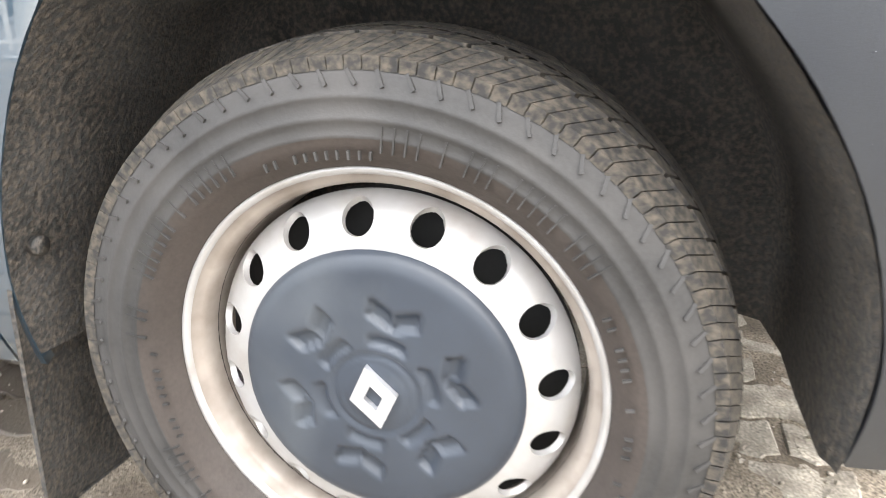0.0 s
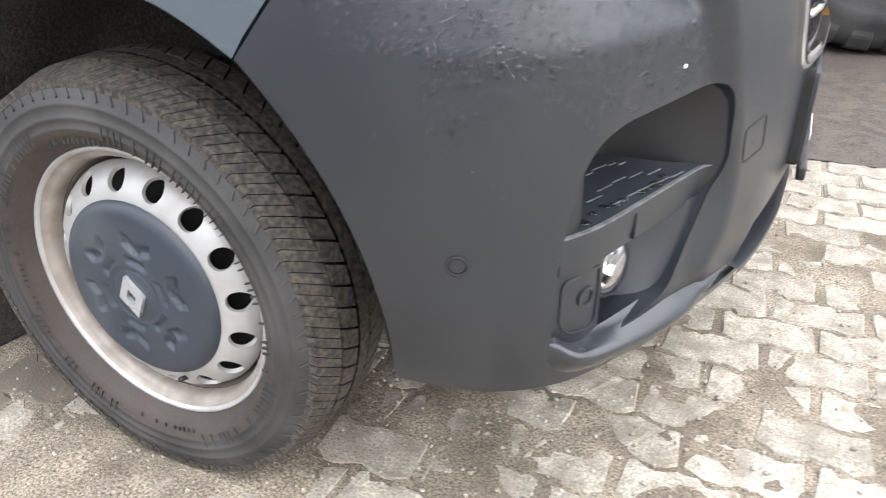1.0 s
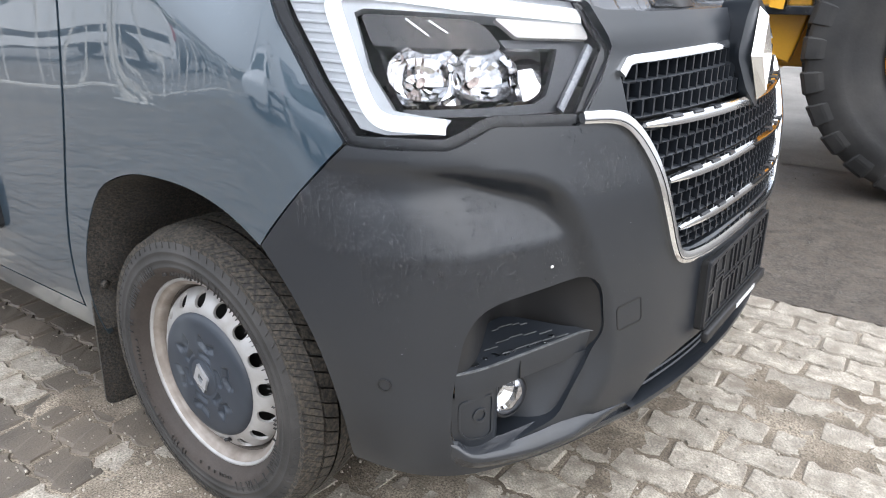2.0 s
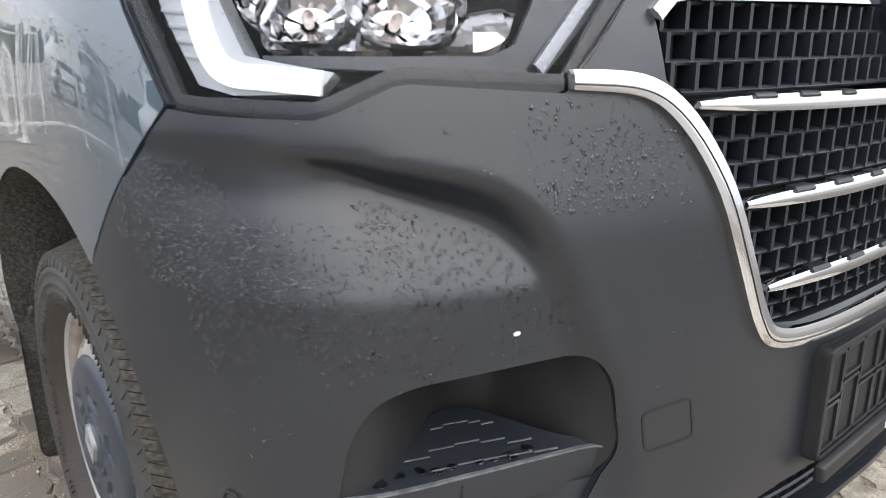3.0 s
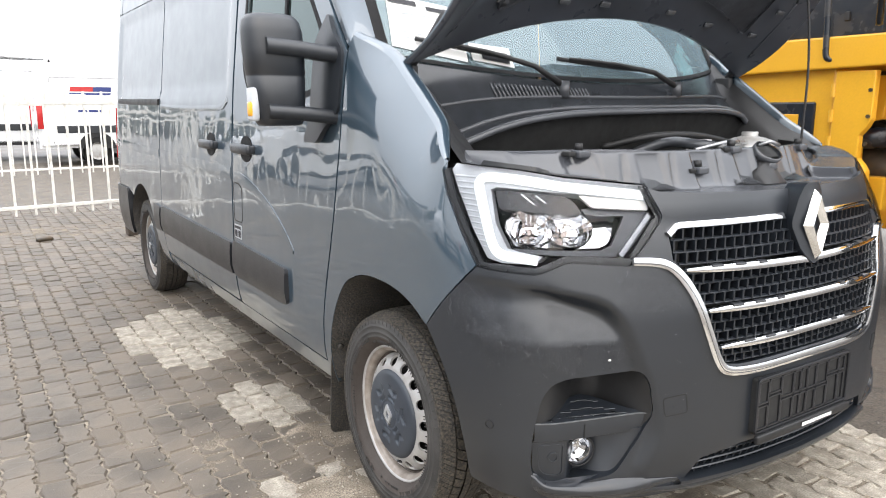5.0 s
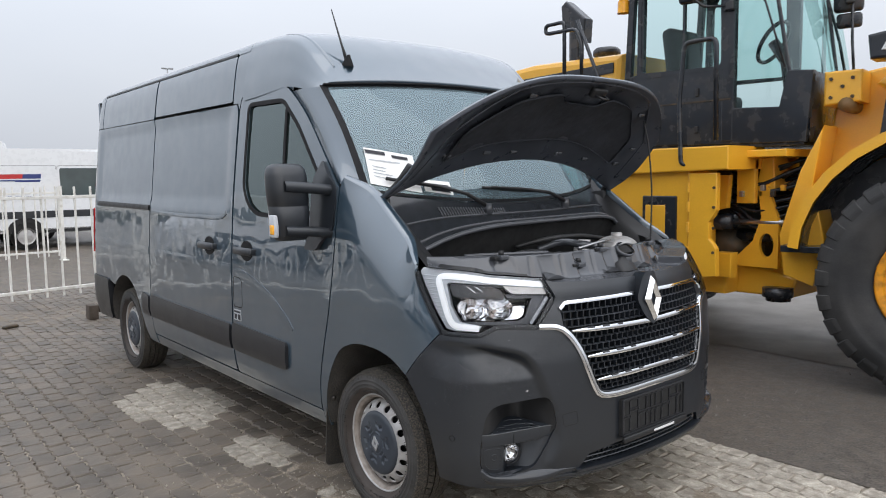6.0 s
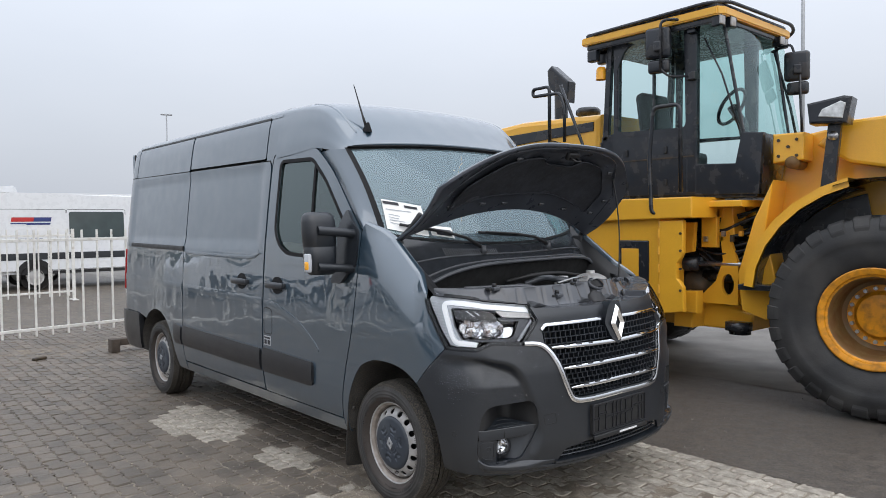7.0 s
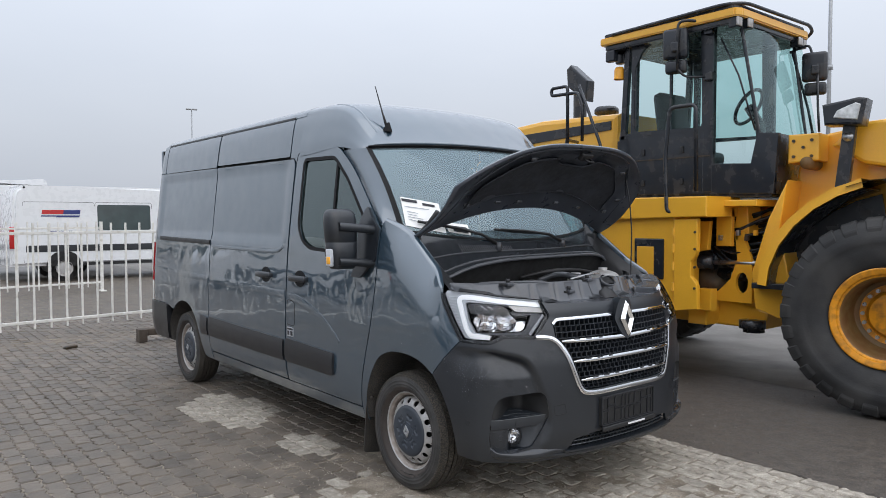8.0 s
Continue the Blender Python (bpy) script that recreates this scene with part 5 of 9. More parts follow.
mount = [(0.0, 0.905), (0.055, 0.955), (0.085, 1.03), (0.06, 1.110), (0.035, 1.150), (-0.035, 1.150), (-0.06, 1.110), (-0.085, 1.03), (-0.055, 0.955)]
bm = sheet(rounded(mount, 0.02), lambda y, z: badge_pt(y, z, 0.012 - 0.02 * (abs(y) / 0.085) ** 2), 0.02, 0.07)
emblem_mount = part("emblem_mount", bm, PLASTIC, grille, "black emblem mount")
dia = [(0.0, 0.925), (0.058, 1.028), (0.0, 1.131), (-0.058, 1.028)]
hole = [(0.0, 0.985), (0.022, 1.028), (0.0, 1.071), (-0.022, 1.028)]
bm = B()
loops = []
for pts, d in ((dia, 0.014), ([(y * 0.70, bz + (z - bz) * 0.80 + 0.0006) for y, z in dia], 0.034), (hole, 0.018)):
    loops.append([bm.verts.new(badge_pt(y, z, d)) for y, z in pts])
for a, b in zip(loops, loops[1:]):
    for i in range(4):
        bm.faces.new((a[i], a[(i + 1) % 4], b[(i + 1) % 4], b[i]))
bmesh.ops.recalc_face_normals(bm, faces=bm.faces)
part("diamond_emblem", bm, CHROME, emblem_mount, "chrome diamond emblem", smooth=False)

# ---- headlamps
HL = [(0.348, 1.192), (0.362, 1.213), (0.484, 1.202), (0.80, 1.175), (1.018, 1.155), (1.053, 1.078), (1.047, 1.065), (0.952, 0.960), (0.776, 0.969), (0.762, 0.966), (0.690, 0.940), (0.675, 0.936),
      (0.546, 0.939), (0.502, 0.944), (0.432, 1.038), (0.371, 1.135)]
for m in (0, 1):
    def hs(u, z, d=0.0, m=m):
        return skin(u if not m else 2 * MID - u, z, d)

    lamp = part("headlamp", sheet(HL, lambda u, z, m=m: hs(u, z, -0.135 - 0.02 * step01(0.6, 0.9, u), m), 0.03, 0.0, flip=bool(m)), LAMP_BLACK, van, "headlamp with white light guide and twin reflectors")
    part("lamp_bezel", ribbon(HL[4:] + HL[:1], 0.022, lambda u, z, p, m=m: hs(u, z, p - 0.013, m), 0.005, False, 3), LAMP_BLACK, lamp, "glossy black lamp bezel")
    # ribbed frosted field on the outside, the lit guide round the inside
    field = [(0.352, 1.191), (0.364, 1.209), (0.49, 1.199), (0.80, 1.172), (1.014, 1.152), (1.036, 1.094), (1.02, 1.112), (0.80, 1.134), (0.50, 1.148), (0.484, 1.142), (0.520, 1.055), (0.574, 0.990), (0.694, 0.974), (0.672, 0.953), (0.56, 0.951), (0.510, 0.960), (0.446, 1.038), (0.382, 1.136)]
    part("light_field", sheet(field, lambda u, z, m=m: hs(u, z, -0.030, m), 0.010, 0.03, flip=bool(m)), LAMP_WHITE, lamp, "white frosted lamp surround")
    guide = smooth_line([(1.020, 1.128), (0.80, 1.150), (0.56, 1.170), (0.468, 1.174), (0.448, 1.160), (0.458, 1.128), (0.498, 1.046), (0.530, 0.992), (0.560, 0.973), (0.610, 0.969), (0.680, 0.964)], 4)
    part("light_guide", ribbon(guide, 0.024, lambda u, z, p, m=m: hs(u, z, p - 0.027, m), 0.008, n=3), DRL, lamp, "lit white light guide")
    for k in range(13):
        z = 1.176 - 0.0155 * k
        a = float(np.interp(z, [0.97, 1.036, 1.13, 1.19], [0.508, 0.450, 0.388, 0.360]))
        b = float(np.interp(z, [0.98, 1.05, 1.128, 1.16, 1.19], [0.522, 0.484, 0.446, 0.436, 0.450]))
        if b - a > 0.01:
            part("field_rib", ribbon([(a, z), (b, z - 0.003)], 0.005, lambda u, zz, p, m=m: hs(u, zz, p - 0.030, m), 0.004, n=2), LAMP_WHITE, lamp, smooth=False)
    # dark glossy box over the reflectors
    part("lamp_hood", sheet(rounded([(0.492, 1.140), (0.780, 1.128), (0.812, 1.112), (0.832, 1.080), (0.520, 1.090)], 0.012), lambda u, z, m=m: hs(u, z, -0.036, m), 0.02, 0.03, flip=bool(m)), LAMP_BLACK, lamp, "black hood over the reflectors")
    # two thin silver streaks laid on the black hood
    for a, b in (((0.585, 1.132), (0.650, 1.104)), ((0.650, 1.128), (0.700, 1.108))):
        part("hood_rib", ribbon([a, b], 0.003, lambda u, z, p, m=m: hs(u, z, p - 0.036, m), 0.002, n=1), SILVER_TRIM, lamp, smooth=False)
    # mirror tray with two bowls that look forward
    tray = [(0.535, 1.088), (0.952, 1.072), (0.905, 1.004), (0.875, 0.992), (0.585, 0.996), (0.560, 1.020)]
    bowls = ((0.640, 1.041, 0.047), (0.790, 1.037, 0.046))
    mouths = [[(cu + 1.35 * rr * math.cos(2 * math.pi * k / 20), cz + rr * math.sin(2 * math.pi * k / 20)) for k in range(20)] for cu, cz, rr in bowls]
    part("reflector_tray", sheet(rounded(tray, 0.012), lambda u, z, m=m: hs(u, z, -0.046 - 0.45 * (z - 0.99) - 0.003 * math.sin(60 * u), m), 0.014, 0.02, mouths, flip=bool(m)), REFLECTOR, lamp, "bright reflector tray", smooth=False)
    for cu, cz, rr in bowls:
        c0 = hs(cu, cz, -0.052, m)
        out = hs(cu, cz, 0.0, m) - hs(cu, cz, -0.1, m)
        ax = out.normalized() * 0.7 + Vector((0.35, 0, 0.50))
        spin = ax.normalized().to_track_quat("Y", "Z").to_matrix().to_4x4()
        bm = lathe(B(), [(rr * 1.06, 0.012), (rr * 0.98, -0.004), (rr * 0.86, -0.020), (rr * 0.66, -0.034), (rr * 0.42, -0.043), (rr * 0.16, -0.047)], (0, 0, 0), "y", 26)
        for v in bm.verts:
            v.co.y += 0.0016 * math.sin(7 * math.atan2(v.co.z, v.co.x)) * (math.hypot(v.co.x, v.co.z) / rr)
        bmesh.ops.transform(bm, matrix=Matrix.Translation(c0) @ spin @ Matrix.Diagonal((1.35, 1, 1, 1)), verts=bm.verts)
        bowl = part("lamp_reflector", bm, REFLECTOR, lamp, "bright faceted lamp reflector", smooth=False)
        bm = lathe(B(), [(0.0002, -0.018), (0.005, -0.020), (0.007, -0.026), (0.006, -0.044)], (0, 0, 0), "y", 16)
        bmesh.ops.transform(bm, matrix=Matrix.Translation(c0) @ spin, verts=bm.verts)
        part("bulb", bm, BULB, bowl, "pale capped lamp bulb")
    part("lamp_lining", sheet([(0.83, 1.094), (1.030, 1.086), (1.046, 1.066), (0.945, 0.970), (0.60, 0.980), (0.59, 0.990), (0.880, 0.988), (0.910, 1.000), (0.958, 1.074), (0.84, 1.080)], lambda u, z, m=m: hs(u, z, -0.040, m), 0.02, 0.012, flip=bool(m)), LAMP_GREY, lamp, "grey lamp lining")
    part("indicator_lens", sheet(rounded([(0.822, 1.130), (1.022, 1.113), (1.032, 1.088), (0.858, 1.098)], 0.008), lambda u, z, m=m: hs(u, z, -0.026, m), 0.02, 0.010, flip=bool(m)), LAMP_PALE, lamp, "pale indicator strip")
    part("bezel_strip", ribbon([(1.032, 1.076), (0.930, 0.975)], 0.013, lambda u, z, p, m=m: hs(u, z, p - 0.030, m), 0.005, n=2), LAMP_SATIN, lamp, "satin grey bezel strip")
    part("lens_cover", sheet(HL, lambda u, z, m=m: hs(u, z, 0.004, m), 0.03, 0.004, flip=bool(m)), LENS, lamp, "clear rain-beaded lens")

# ---- bonnet, raised on its stay
def bonnet(a, b, d=0.0):
    k = 1 - abs(a) ** 2
    rear = Vector((-0.05 + 0.126 * k, 0.870 * a, 1.500 + 0.188 * k))
    f = abs(a) ** 3.1
    front = Vector((0.597 - 0.28 * f, 0.846 * a, 2.05 - 0.252 * f))
    n = Vector((-0.66, 0.10 * a, 0.74)).normalized()
    bow = 0.035 * (1 - abs(a) ** 4) - 0.043 * abs(a) ** 4
    return rear.lerp(front, b) + n * (bow * math.sin(math.pi * min(1, b * 0.95)) + d)


N = 36
rows = [[bonnet(-1 + 2 * i / N, j / 14) for i in range(N + 1)] for j in range(15)]
bm = grid(rows, flip=True)
hood = part("bonnet", bm, PAINT, van, "raised bonnet with a black unpainted underside")


def under(u, v):
    """The pressed underside: hollows between the ribs."""
    a, b = u, v
    hollow = 0.0
    for ca, w in ((-0.62, 0.22), (-0.12, 0.22), (0.38, 0.22), (0.72, 0.10)):
        hollow += step01(w, w - 0.06, abs(a - ca)) * step01(0.30, 0.42, b) * step01(0.93, 0.84, b)
    return bonnet(a, b, -0.020 + 0.012 * hollow)


bm = sheet(rounded([(-0.985, 0.02), (0.985, 0.02), (0.985, 0.985), (-0.985, 0.985)], 0.04), under, 0.028, 0.0)
liner = part("bonnet_liner", bm, PLASTIC_PRESSED, hood, "black pressed bonnet underside")
felt = rounded([(-0.74, 0.24), (-0.3, 0.27), (0.3, 0.27), (0.74, 0.24), (0.72, 0.58), (0.50, 0.78), (0.22, 0.80), (0.16, 0.70), (-0.12, 0.70), (-0.18, 0.80), (-0.50, 0.78), (-0.72, 0.58)], 0.05)
part("bonnet_insulation", sheet(felt, lambda a, b: bonnet(a, b, -0.025 + 0.012 * math.sin(9 * a) * math.sin(7 * b) * 0.5), 0.035, 0.010, flip=True), FELT, hood, "black felt insulation under the bonnet")
for a0, b0, a1, b1 in ((-0.9, 0.2, -0.86, 0.70), (-0.86, 0.70, -0.58, 0.93), (-0.58, 0.93, 0.0, 0.955), (0.0, 0.955, 0.58, 0.93), (0.58, 0.93, 0.86, 0.70), (0.86, 0.70, 0.9, 0.2)):
    part("bonnet_rib", tube(B(), [bonnet(a0 + (a1 - a0) * k / 6, b0 + (b1 - b0) * k / 6, -0.019) for k in range(7)], 0.005, 6), PLASTIC_PRESSED, liner)
rows = []
loop = [(-1, k / 10) for k in range(10)] + [(-1 + 2 * k / 36, 1) for k in range(36)] + [(1, 1 - k / 10) for k in range(10)] + [(1 - 2 * k / 36, 0) for k in range(37)]
rows = [[bonnet(a, b, 0.0005), bonnet(a * 1.001, b, -0.003), bonnet(a, b, -0.007)] for a, b in loop]
bm = grid(rows)
bmesh.ops.recalc_face_normals(bm, faces=bm.faces)
part("bonnet_edge", bm, PAINT, hood, "thin blue-grey painted bonnet edge")
rows = [[bonnet(a * 0.999, b, -0.0065), bonnet(a * 0.996, 0.005 + b * 0.99, -0.013), bonnet(a * 0.98, 0.02 + b * 0.96, -0.021)] for a, b in loop]
bm = grid(rows)
bmesh.ops.recalc_face_normals(bm, faces=bm.faces)
part("bonnet_hem", bm, PLASTIC_PRESSED, hood, "black folded bonnet edge")
for a, b, w, h in ((0.02, 0.86, 0.05, 0.03),):
    p = under(a, b)
    bm = box(B(), p + Vector((0.03, 0, -0.02)), (0.05, 0.10, 0.03), 0.008, Euler((0, radians(-50), 0)).to_matrix())
    tube(bm, [p + Vector((0.03, -0.03, -0.03)), p + Vector((0.075, -0.02, -0.055)), p + Vector((0.075, 0.02, -0.055)), p + Vector((0.03, 0.03, -0.03))], 0.006, 8)
    part("bonnet_striker", bm, PLASTIC_DARK, hood, "black bonnet striker")
for a, b in ((-0.42, 0.80), (-0.40, 0.16), (-0.18, 0.12), (0.22, 0.12), (0.5, 0.14), (-0.72, 0.30), (0.62, 0.80), (0.82, 0.55), (0.80, 0.3), (-0.15, 0.55), (-0.55, 0.5)):
    p = under(a, b)
    bm = box(B(), p + Vector((0.004, 0, -0.003)), (0.020, 0.045, 0.012), 0.004, Euler((0, radians(-52), 0)).to_matrix())
    part("liner_clip", bm, PLASTIC_COVER, liner)
for s in (-1, 1):
    bm = tube(B(), bent([(-0.10, s * 0.83, 1.43), (-0.05, s * 0.83, 1.50), (0.02, s * 0.80, 1.57), (0.10, s * 0.79, 1.65)], 0.03), 0.016, 8)
    box(bm, (-0.07, s * 0.825, 1.45), (0.08, 0.03, 0.10), 0.008)
    part("bonnet_hinge", bm, PLASTIC_DARK, van, "black bonnet hinge")
bm = tube(B(), smooth_line([(0.405, 0.60, 1.885), (0.425, 0.62, 1.72), (0.445, 0.62, 1.50), (0.455, 0.60, 1.25), (0.455, 0.60, 1.17)], 5), 0.0045, 8)
part("bonnet_stay", bm, PLASTIC_DARK, van, "thin black bonnet stay")

# ---- engine bay
COWL_LIP = table((-0.84, -0.78, -0.70, -0.60, -0.45, -0.25, 0.0, 0.5, 0.70, 0.78, 0.84), (1.215, 1.225, 1.25, 1.285, 1.318, 1.338, 1.345, 1.350, 1.335, 1.29, 1.24))


def cowl_pt(a, t):
    p = screen(a, 0.0) + Vector((0.012, 0, -0.004))
    q = Vector((0.135 - 0.05 * a * a, 0.84 * a, COWL_LIP(0.84 * a)))
    return p.lerp(q, t) + Vector((0, 0, -0.012 * math.sin(math.pi * t)))


rows = [[cowl_pt(-1 + i / 12, j / 8) for i in range(25)] for j in range(9)]
cowl = part("cowl", grid(rows, flip=True), PLASTIC_WET, van, "black plastic cowl below the windscreen")
part("cowl_seal", tube(B(), [cowl_pt(-0.99 + 1.98 * k / 30, 1.0) + Vector((0.006, 0, 0.006)) for k in range(31)], 0.013, 8), PLASTIC_COVER, cowl, "rubber cowl seal")
for t0, r in ((0.50, 0.006), (0.86, 0.008)):
    part("cowl_ridge", tube(B(), [cowl_pt(-0.93 + 1.86 * k / 30, t0 - 0.12 * math.sin(math.pi * k / 30)) + Vector((0, 0, 0.003)) for k in range(31)], r, 6), PLASTIC_COVER, cowl)
rows = [[cowl_pt(-1 + i / 12, 1.0) + Vector((-0.012 - 0.10 * t, 0, -0.28 * t)) for i in range(25)] for t in (0, 0.15, 0.5, 1.0, 1.6)]
part("firewall", grid(rows, flip=True), CAVITY, van, "dark firewall")
for k in range(26):
    a = -0.62 + 0.018 * k
    bm = B()
    p, q = cowl_pt(a, 0.18), cowl_pt(a, 0.42)
    tube(bm, [p + Vector((0, 0, 0.004)), (p + q) / 2 + Vector((0, 0, 0.004)), q + Vector((0, 0, 0.004))], 0.004, 6)
    part("cowl_slat", bm, PLASTIC_COVER, cowl)
for a0, a1, b1 in ((-0.30, -0.82, 0.10), (0.42, -0.22, 0.085)):
    base = cowl_pt(a0, 0.35) + Vector((0, 0, 0.035))
    tip = screen(a1, b1) + Vector((0.03, 0, 0.02))
    arm = part("wiper_arm", tube(B(), [base, base.lerp(tip, 0.25) + Vector((0.01, 0, 0.03)), base.lerp(tip, 0.6) + Vector((0.012, 0, 0.022)), tip], 0.008, 8, [0.013, 0.010, 0.008, 0.006]), PLASTIC_DARK, van, "black wiper arm")
    path = [screen(a1 - 0.05 + (a0 - a1) * 0.72 * k / 8, b1 + 0.005 - 0.035 * k / 8) + Vector((0.018, 0, 0.014)) for k in range(9)]
    part("wiper_blade", tube(B(), path, 0.009, 6), PLASTIC_DARK, arm)
    part("wiper_pivot", cylinder(B(), base - Vector((0, 0, 0.04)), base + Vector((0, 0, 0.018)), 0.020, n=16), PLASTIC_COVER, arm)
bm = B()
for s in (-1, 1):
    rows = [[Vector((x, s * (0.76 + (0.02 if z > 1.1 else 0)), z)) for z in (0.75, 1.0, 1.16, 1.30 if x < 0.2 else 1.18)] for x in (-0.15, 0.1, 0.3, 0.36)]
    vs = [[bm.verts.new(p) for p in r] for r in rows]
    for a, b in zip(vs, vs[1:]):
        for i in range(3):
            bm.faces.new((a[i], a[i + 1], b[i + 1], b[i]))
box(bm, (0.30, 0, 0.78), (0.62, 1.2, 0.03))
part("engine_bay_tray", bm, CAVITY, van, "dark engine bay", smooth=False)
for s in (-1, 1):
    # gutter between wing and bay
    rows = []
    for u, z in ((-0.19, 1.575), (-0.06, 1.505), (0.06, 1.42), (0.19, 1.325), (0.29, 1.25), (0.36, 1.205), (0.5, 1.195)):
        p = skin(u, z)
        p.y = p.y if s < 0 else -p.y
        p = p + Vector((0, -s * (0.055 + 0.050 * step01(-0.26, -0.06, u) * step01(0.37, 0.20, u)), -0.004))
        rows.append([p, p + Vector((0, -s * 0.03, -0.012)), p + Vector((0, -s * 0.06, -0.05)), Vector((p.x, s * 0.76, p.z - 0.07)), Vector((p.x, s * 0.755, 1.0))])
    bm = grid(rows)
    bmesh.ops.recalc_face_normals(bm, faces=bm.faces)
    part("wing_gutter", bm, PLASTIC_DARK, van, "black gutter along the wing")
# slam panel cover
def cover(u, t):
    v = min(u, 2 * MID - u)
    f = skin(u, float(np.interp(v, [0.37, 0.484, 0.80, 1.018, 1.06], [1.216, 1.206, 1.180, 1.160, 1.128])), 0.008 * step01(0.95, 1.06, v) - 0.004)
    y = max(-0.81, min(0.81, f.y * 0.985))
    r = Vector((0.565 - 0.33 * (abs(y) / 0.8) ** 3.2, y, 1.236))
    p = f.lerp(r, t)
    p.z = f.z + (r.z - f.z) * float(np.interp(t, [0, 0.08, 0.55, 0.70, 0.76, 0.93, 0.97, 1.0], [0, -0.02, -0.10, -0.06, 0.10, 0.86, 0.97, 1.0]))
    face = step01(0.66, 0.74, t) * (1 - step01(0.93, 0.97, t))
    for k in (-0.46, -0.29, -0.08, 0.13, 0.34, 0.50):
        q = f.y - k - 0.10 * (t - 0.85)
        p.x -= 0.014 * math.exp(-(q / 0.006) ** 2) * face
    p.x -= 0.010 * face * step01(0.0, 0.4, math.sin(f.y * 30))
    return p


us = [0.40 + (2 * MID - 0.80) * i / 240 for i in range(241)]
TS = (0, 0.04, 0.08, 0.3, 0.55, 0.64, 0.70, 0.73, 0.76, 0.80, 0.84, 0.88, 0.93, 0.95, 0.97, 0.985, 1.0)
bay_cover = part("slam_panel_cover", grid([[cover(u, t) for u in us] for t in TS]), PLASTIC_COVER, van, "grey-black ribbed slam panel cover")
rows = [[cover(u, 1.0) + Vector((-0.004 * j, 0, -0.10 * j)) for u in us] for j in (0, 1, 2)]
part("cover_back", grid(rows), CAVITY, bay_cover)
def u_of(y):
    return min(us, key=lambda u: abs(skin(u, 1.13).y - y))


for y, t in ((-0.58, 0.97), (-0.175, 0.84), (0.175, 0.84), (0.52, 0.95), (0.02, 0.99)):
    p = cover(u_of(y), t)
    bm = box(B(), p + Vector((0.004, 0, -0.004)), (0.040, 0.046, 0.022), 0.004)
    stop = part("bonnet_stop", bm, PLASTIC_COVER, bay_cover, "grey-black bonnet stop block")
    part("rubber_buffer", cylinder(B(), p + Vector((-0.004, 0, 0.006)), p + Vector((-0.004, 0, 0.026)), 0.013, 0.012, 14), PLASTIC_DARK, stop)
    part("stop_slot", box(B(), p + Vector((-0.002, -0.042, -0.004)), (0.036, 0.026, 0.014), 0.003), CAVITY, stop)
for y, t in ((-0.36, 0.72), (0.02, 0.72), (0.30, 0.72)):
    p = cover(u_of(y), t)
    bm = B()
    a_, b_, c_, d_ = p + Vector((0.012, -0.055, 0.0)), p + Vector((0.03, 0.055, -0.002)), p + Vector((-0.012, 0.045, 0.016)), p + Vector((-0.02, -0.05, 0.032))
    vs = [bm.verts.new(q) for q in (a_, b_, c_, d_)]
    bm.faces.new(vs)
    bmesh.ops.solidify(bm, geom=list(bm.faces), thickness=0.006)
    part("cover_fin", bm, PLASTIC_COVER, bay_cover, smooth=False)
p = cover(u_of(0.16), 0.93)
bm = lathe(B(), [(0.042, 0.004), (0.047, 0.003), (0.047, -0.01), (0.036, -0.03)], (0, 0, 0), "z", 28)
bmesh.ops.transform(bm, matrix=Matrix.Translation(p + Vector((0.01, 0.03, 0.0))) @ Euler((0, radians(40), 0)).to_matrix().to_4x4() @ Matrix.Diagonal((1, 1.3, 1, 1)), verts=bm.verts)
latch = part("bonnet_latch", bm, PLASTIC_COVER, bay_cover, "grey-black latch well")
bm = box(B(), p + Vector((0.0, 0.03, -0.004)), (0.055, 0.09, 0.012), 0.004, Euler((0, radians(40), 0)).to_matrix())
part("latch_well", bm, CAVITY, latch)
part("latch_hook", tube(B(), bent([p + Vector((0.0, -0.01, 0.02)), p + Vector((0.02, 0.02, 0.035)), p + Vector((0.03, 0.06, 0.02))], 0.01), 0.006, 8), STEEL, latch)
rows = [[cover(u, 0.62) + Vector((0.004, 0, 0.002)), cover(u, 0.62) + Vector((-0.035, 0, 0.062 * k + 0.004)), cover(u, 0.62) + Vector((-0.075, 0, 0.075 * k + 0.004)), cover(u, 0.62) + Vector((-0.10, 0, -0.02))] for u, k in [(u_of(0.08 + 0.012 * j), math.sin(math.pi * min(1, max(0, j / 12))) ** 0.5) for j in range(13)]]
bm = grid(rows)
bmesh.ops.recalc_face_normals(bm, faces=bm.faces)
part("cover_hump", bm, PLASTIC_DARK, bay_cover, "dark hump behind the emblem")
# what shows of the engine
bm = B()
box(bm, (0.33, -0.42, 1.08), (0.26, 0.34, 0.16), 0.02)
battery = part("battery_box", bm, PLASTIC_DARK, van, "black battery box")
bm = B()
cylinder(bm, (0.30, 0.22, 1.00), (0.30, 0.22, 1.225), 0.065, 0.055, 24)
cylinder(bm, (0.30, 0.22, 1.225), (0.30, 0.22, 1.25), 0.035, 0.032, 20)
part("coolant_tank", bm, RIM, van, "pale translucent coolant tank")
bm = B()
bmesh.ops.create_uvsphere(bm, u_segments=24, v_segments=12, radius=0.11, matrix=Matrix.Translation((0.33, 0.46, 1.20)) @ Matrix.Diagonal((1, 1.15, 0.55, 1)))
cylinder(bm, (0.33, 0.46, 1.23), (0.33, 0.46, 1.275), 0.03, n=18)
part("washer_reservoir", bm, RIM, van, "pale grey fluid reservoir")
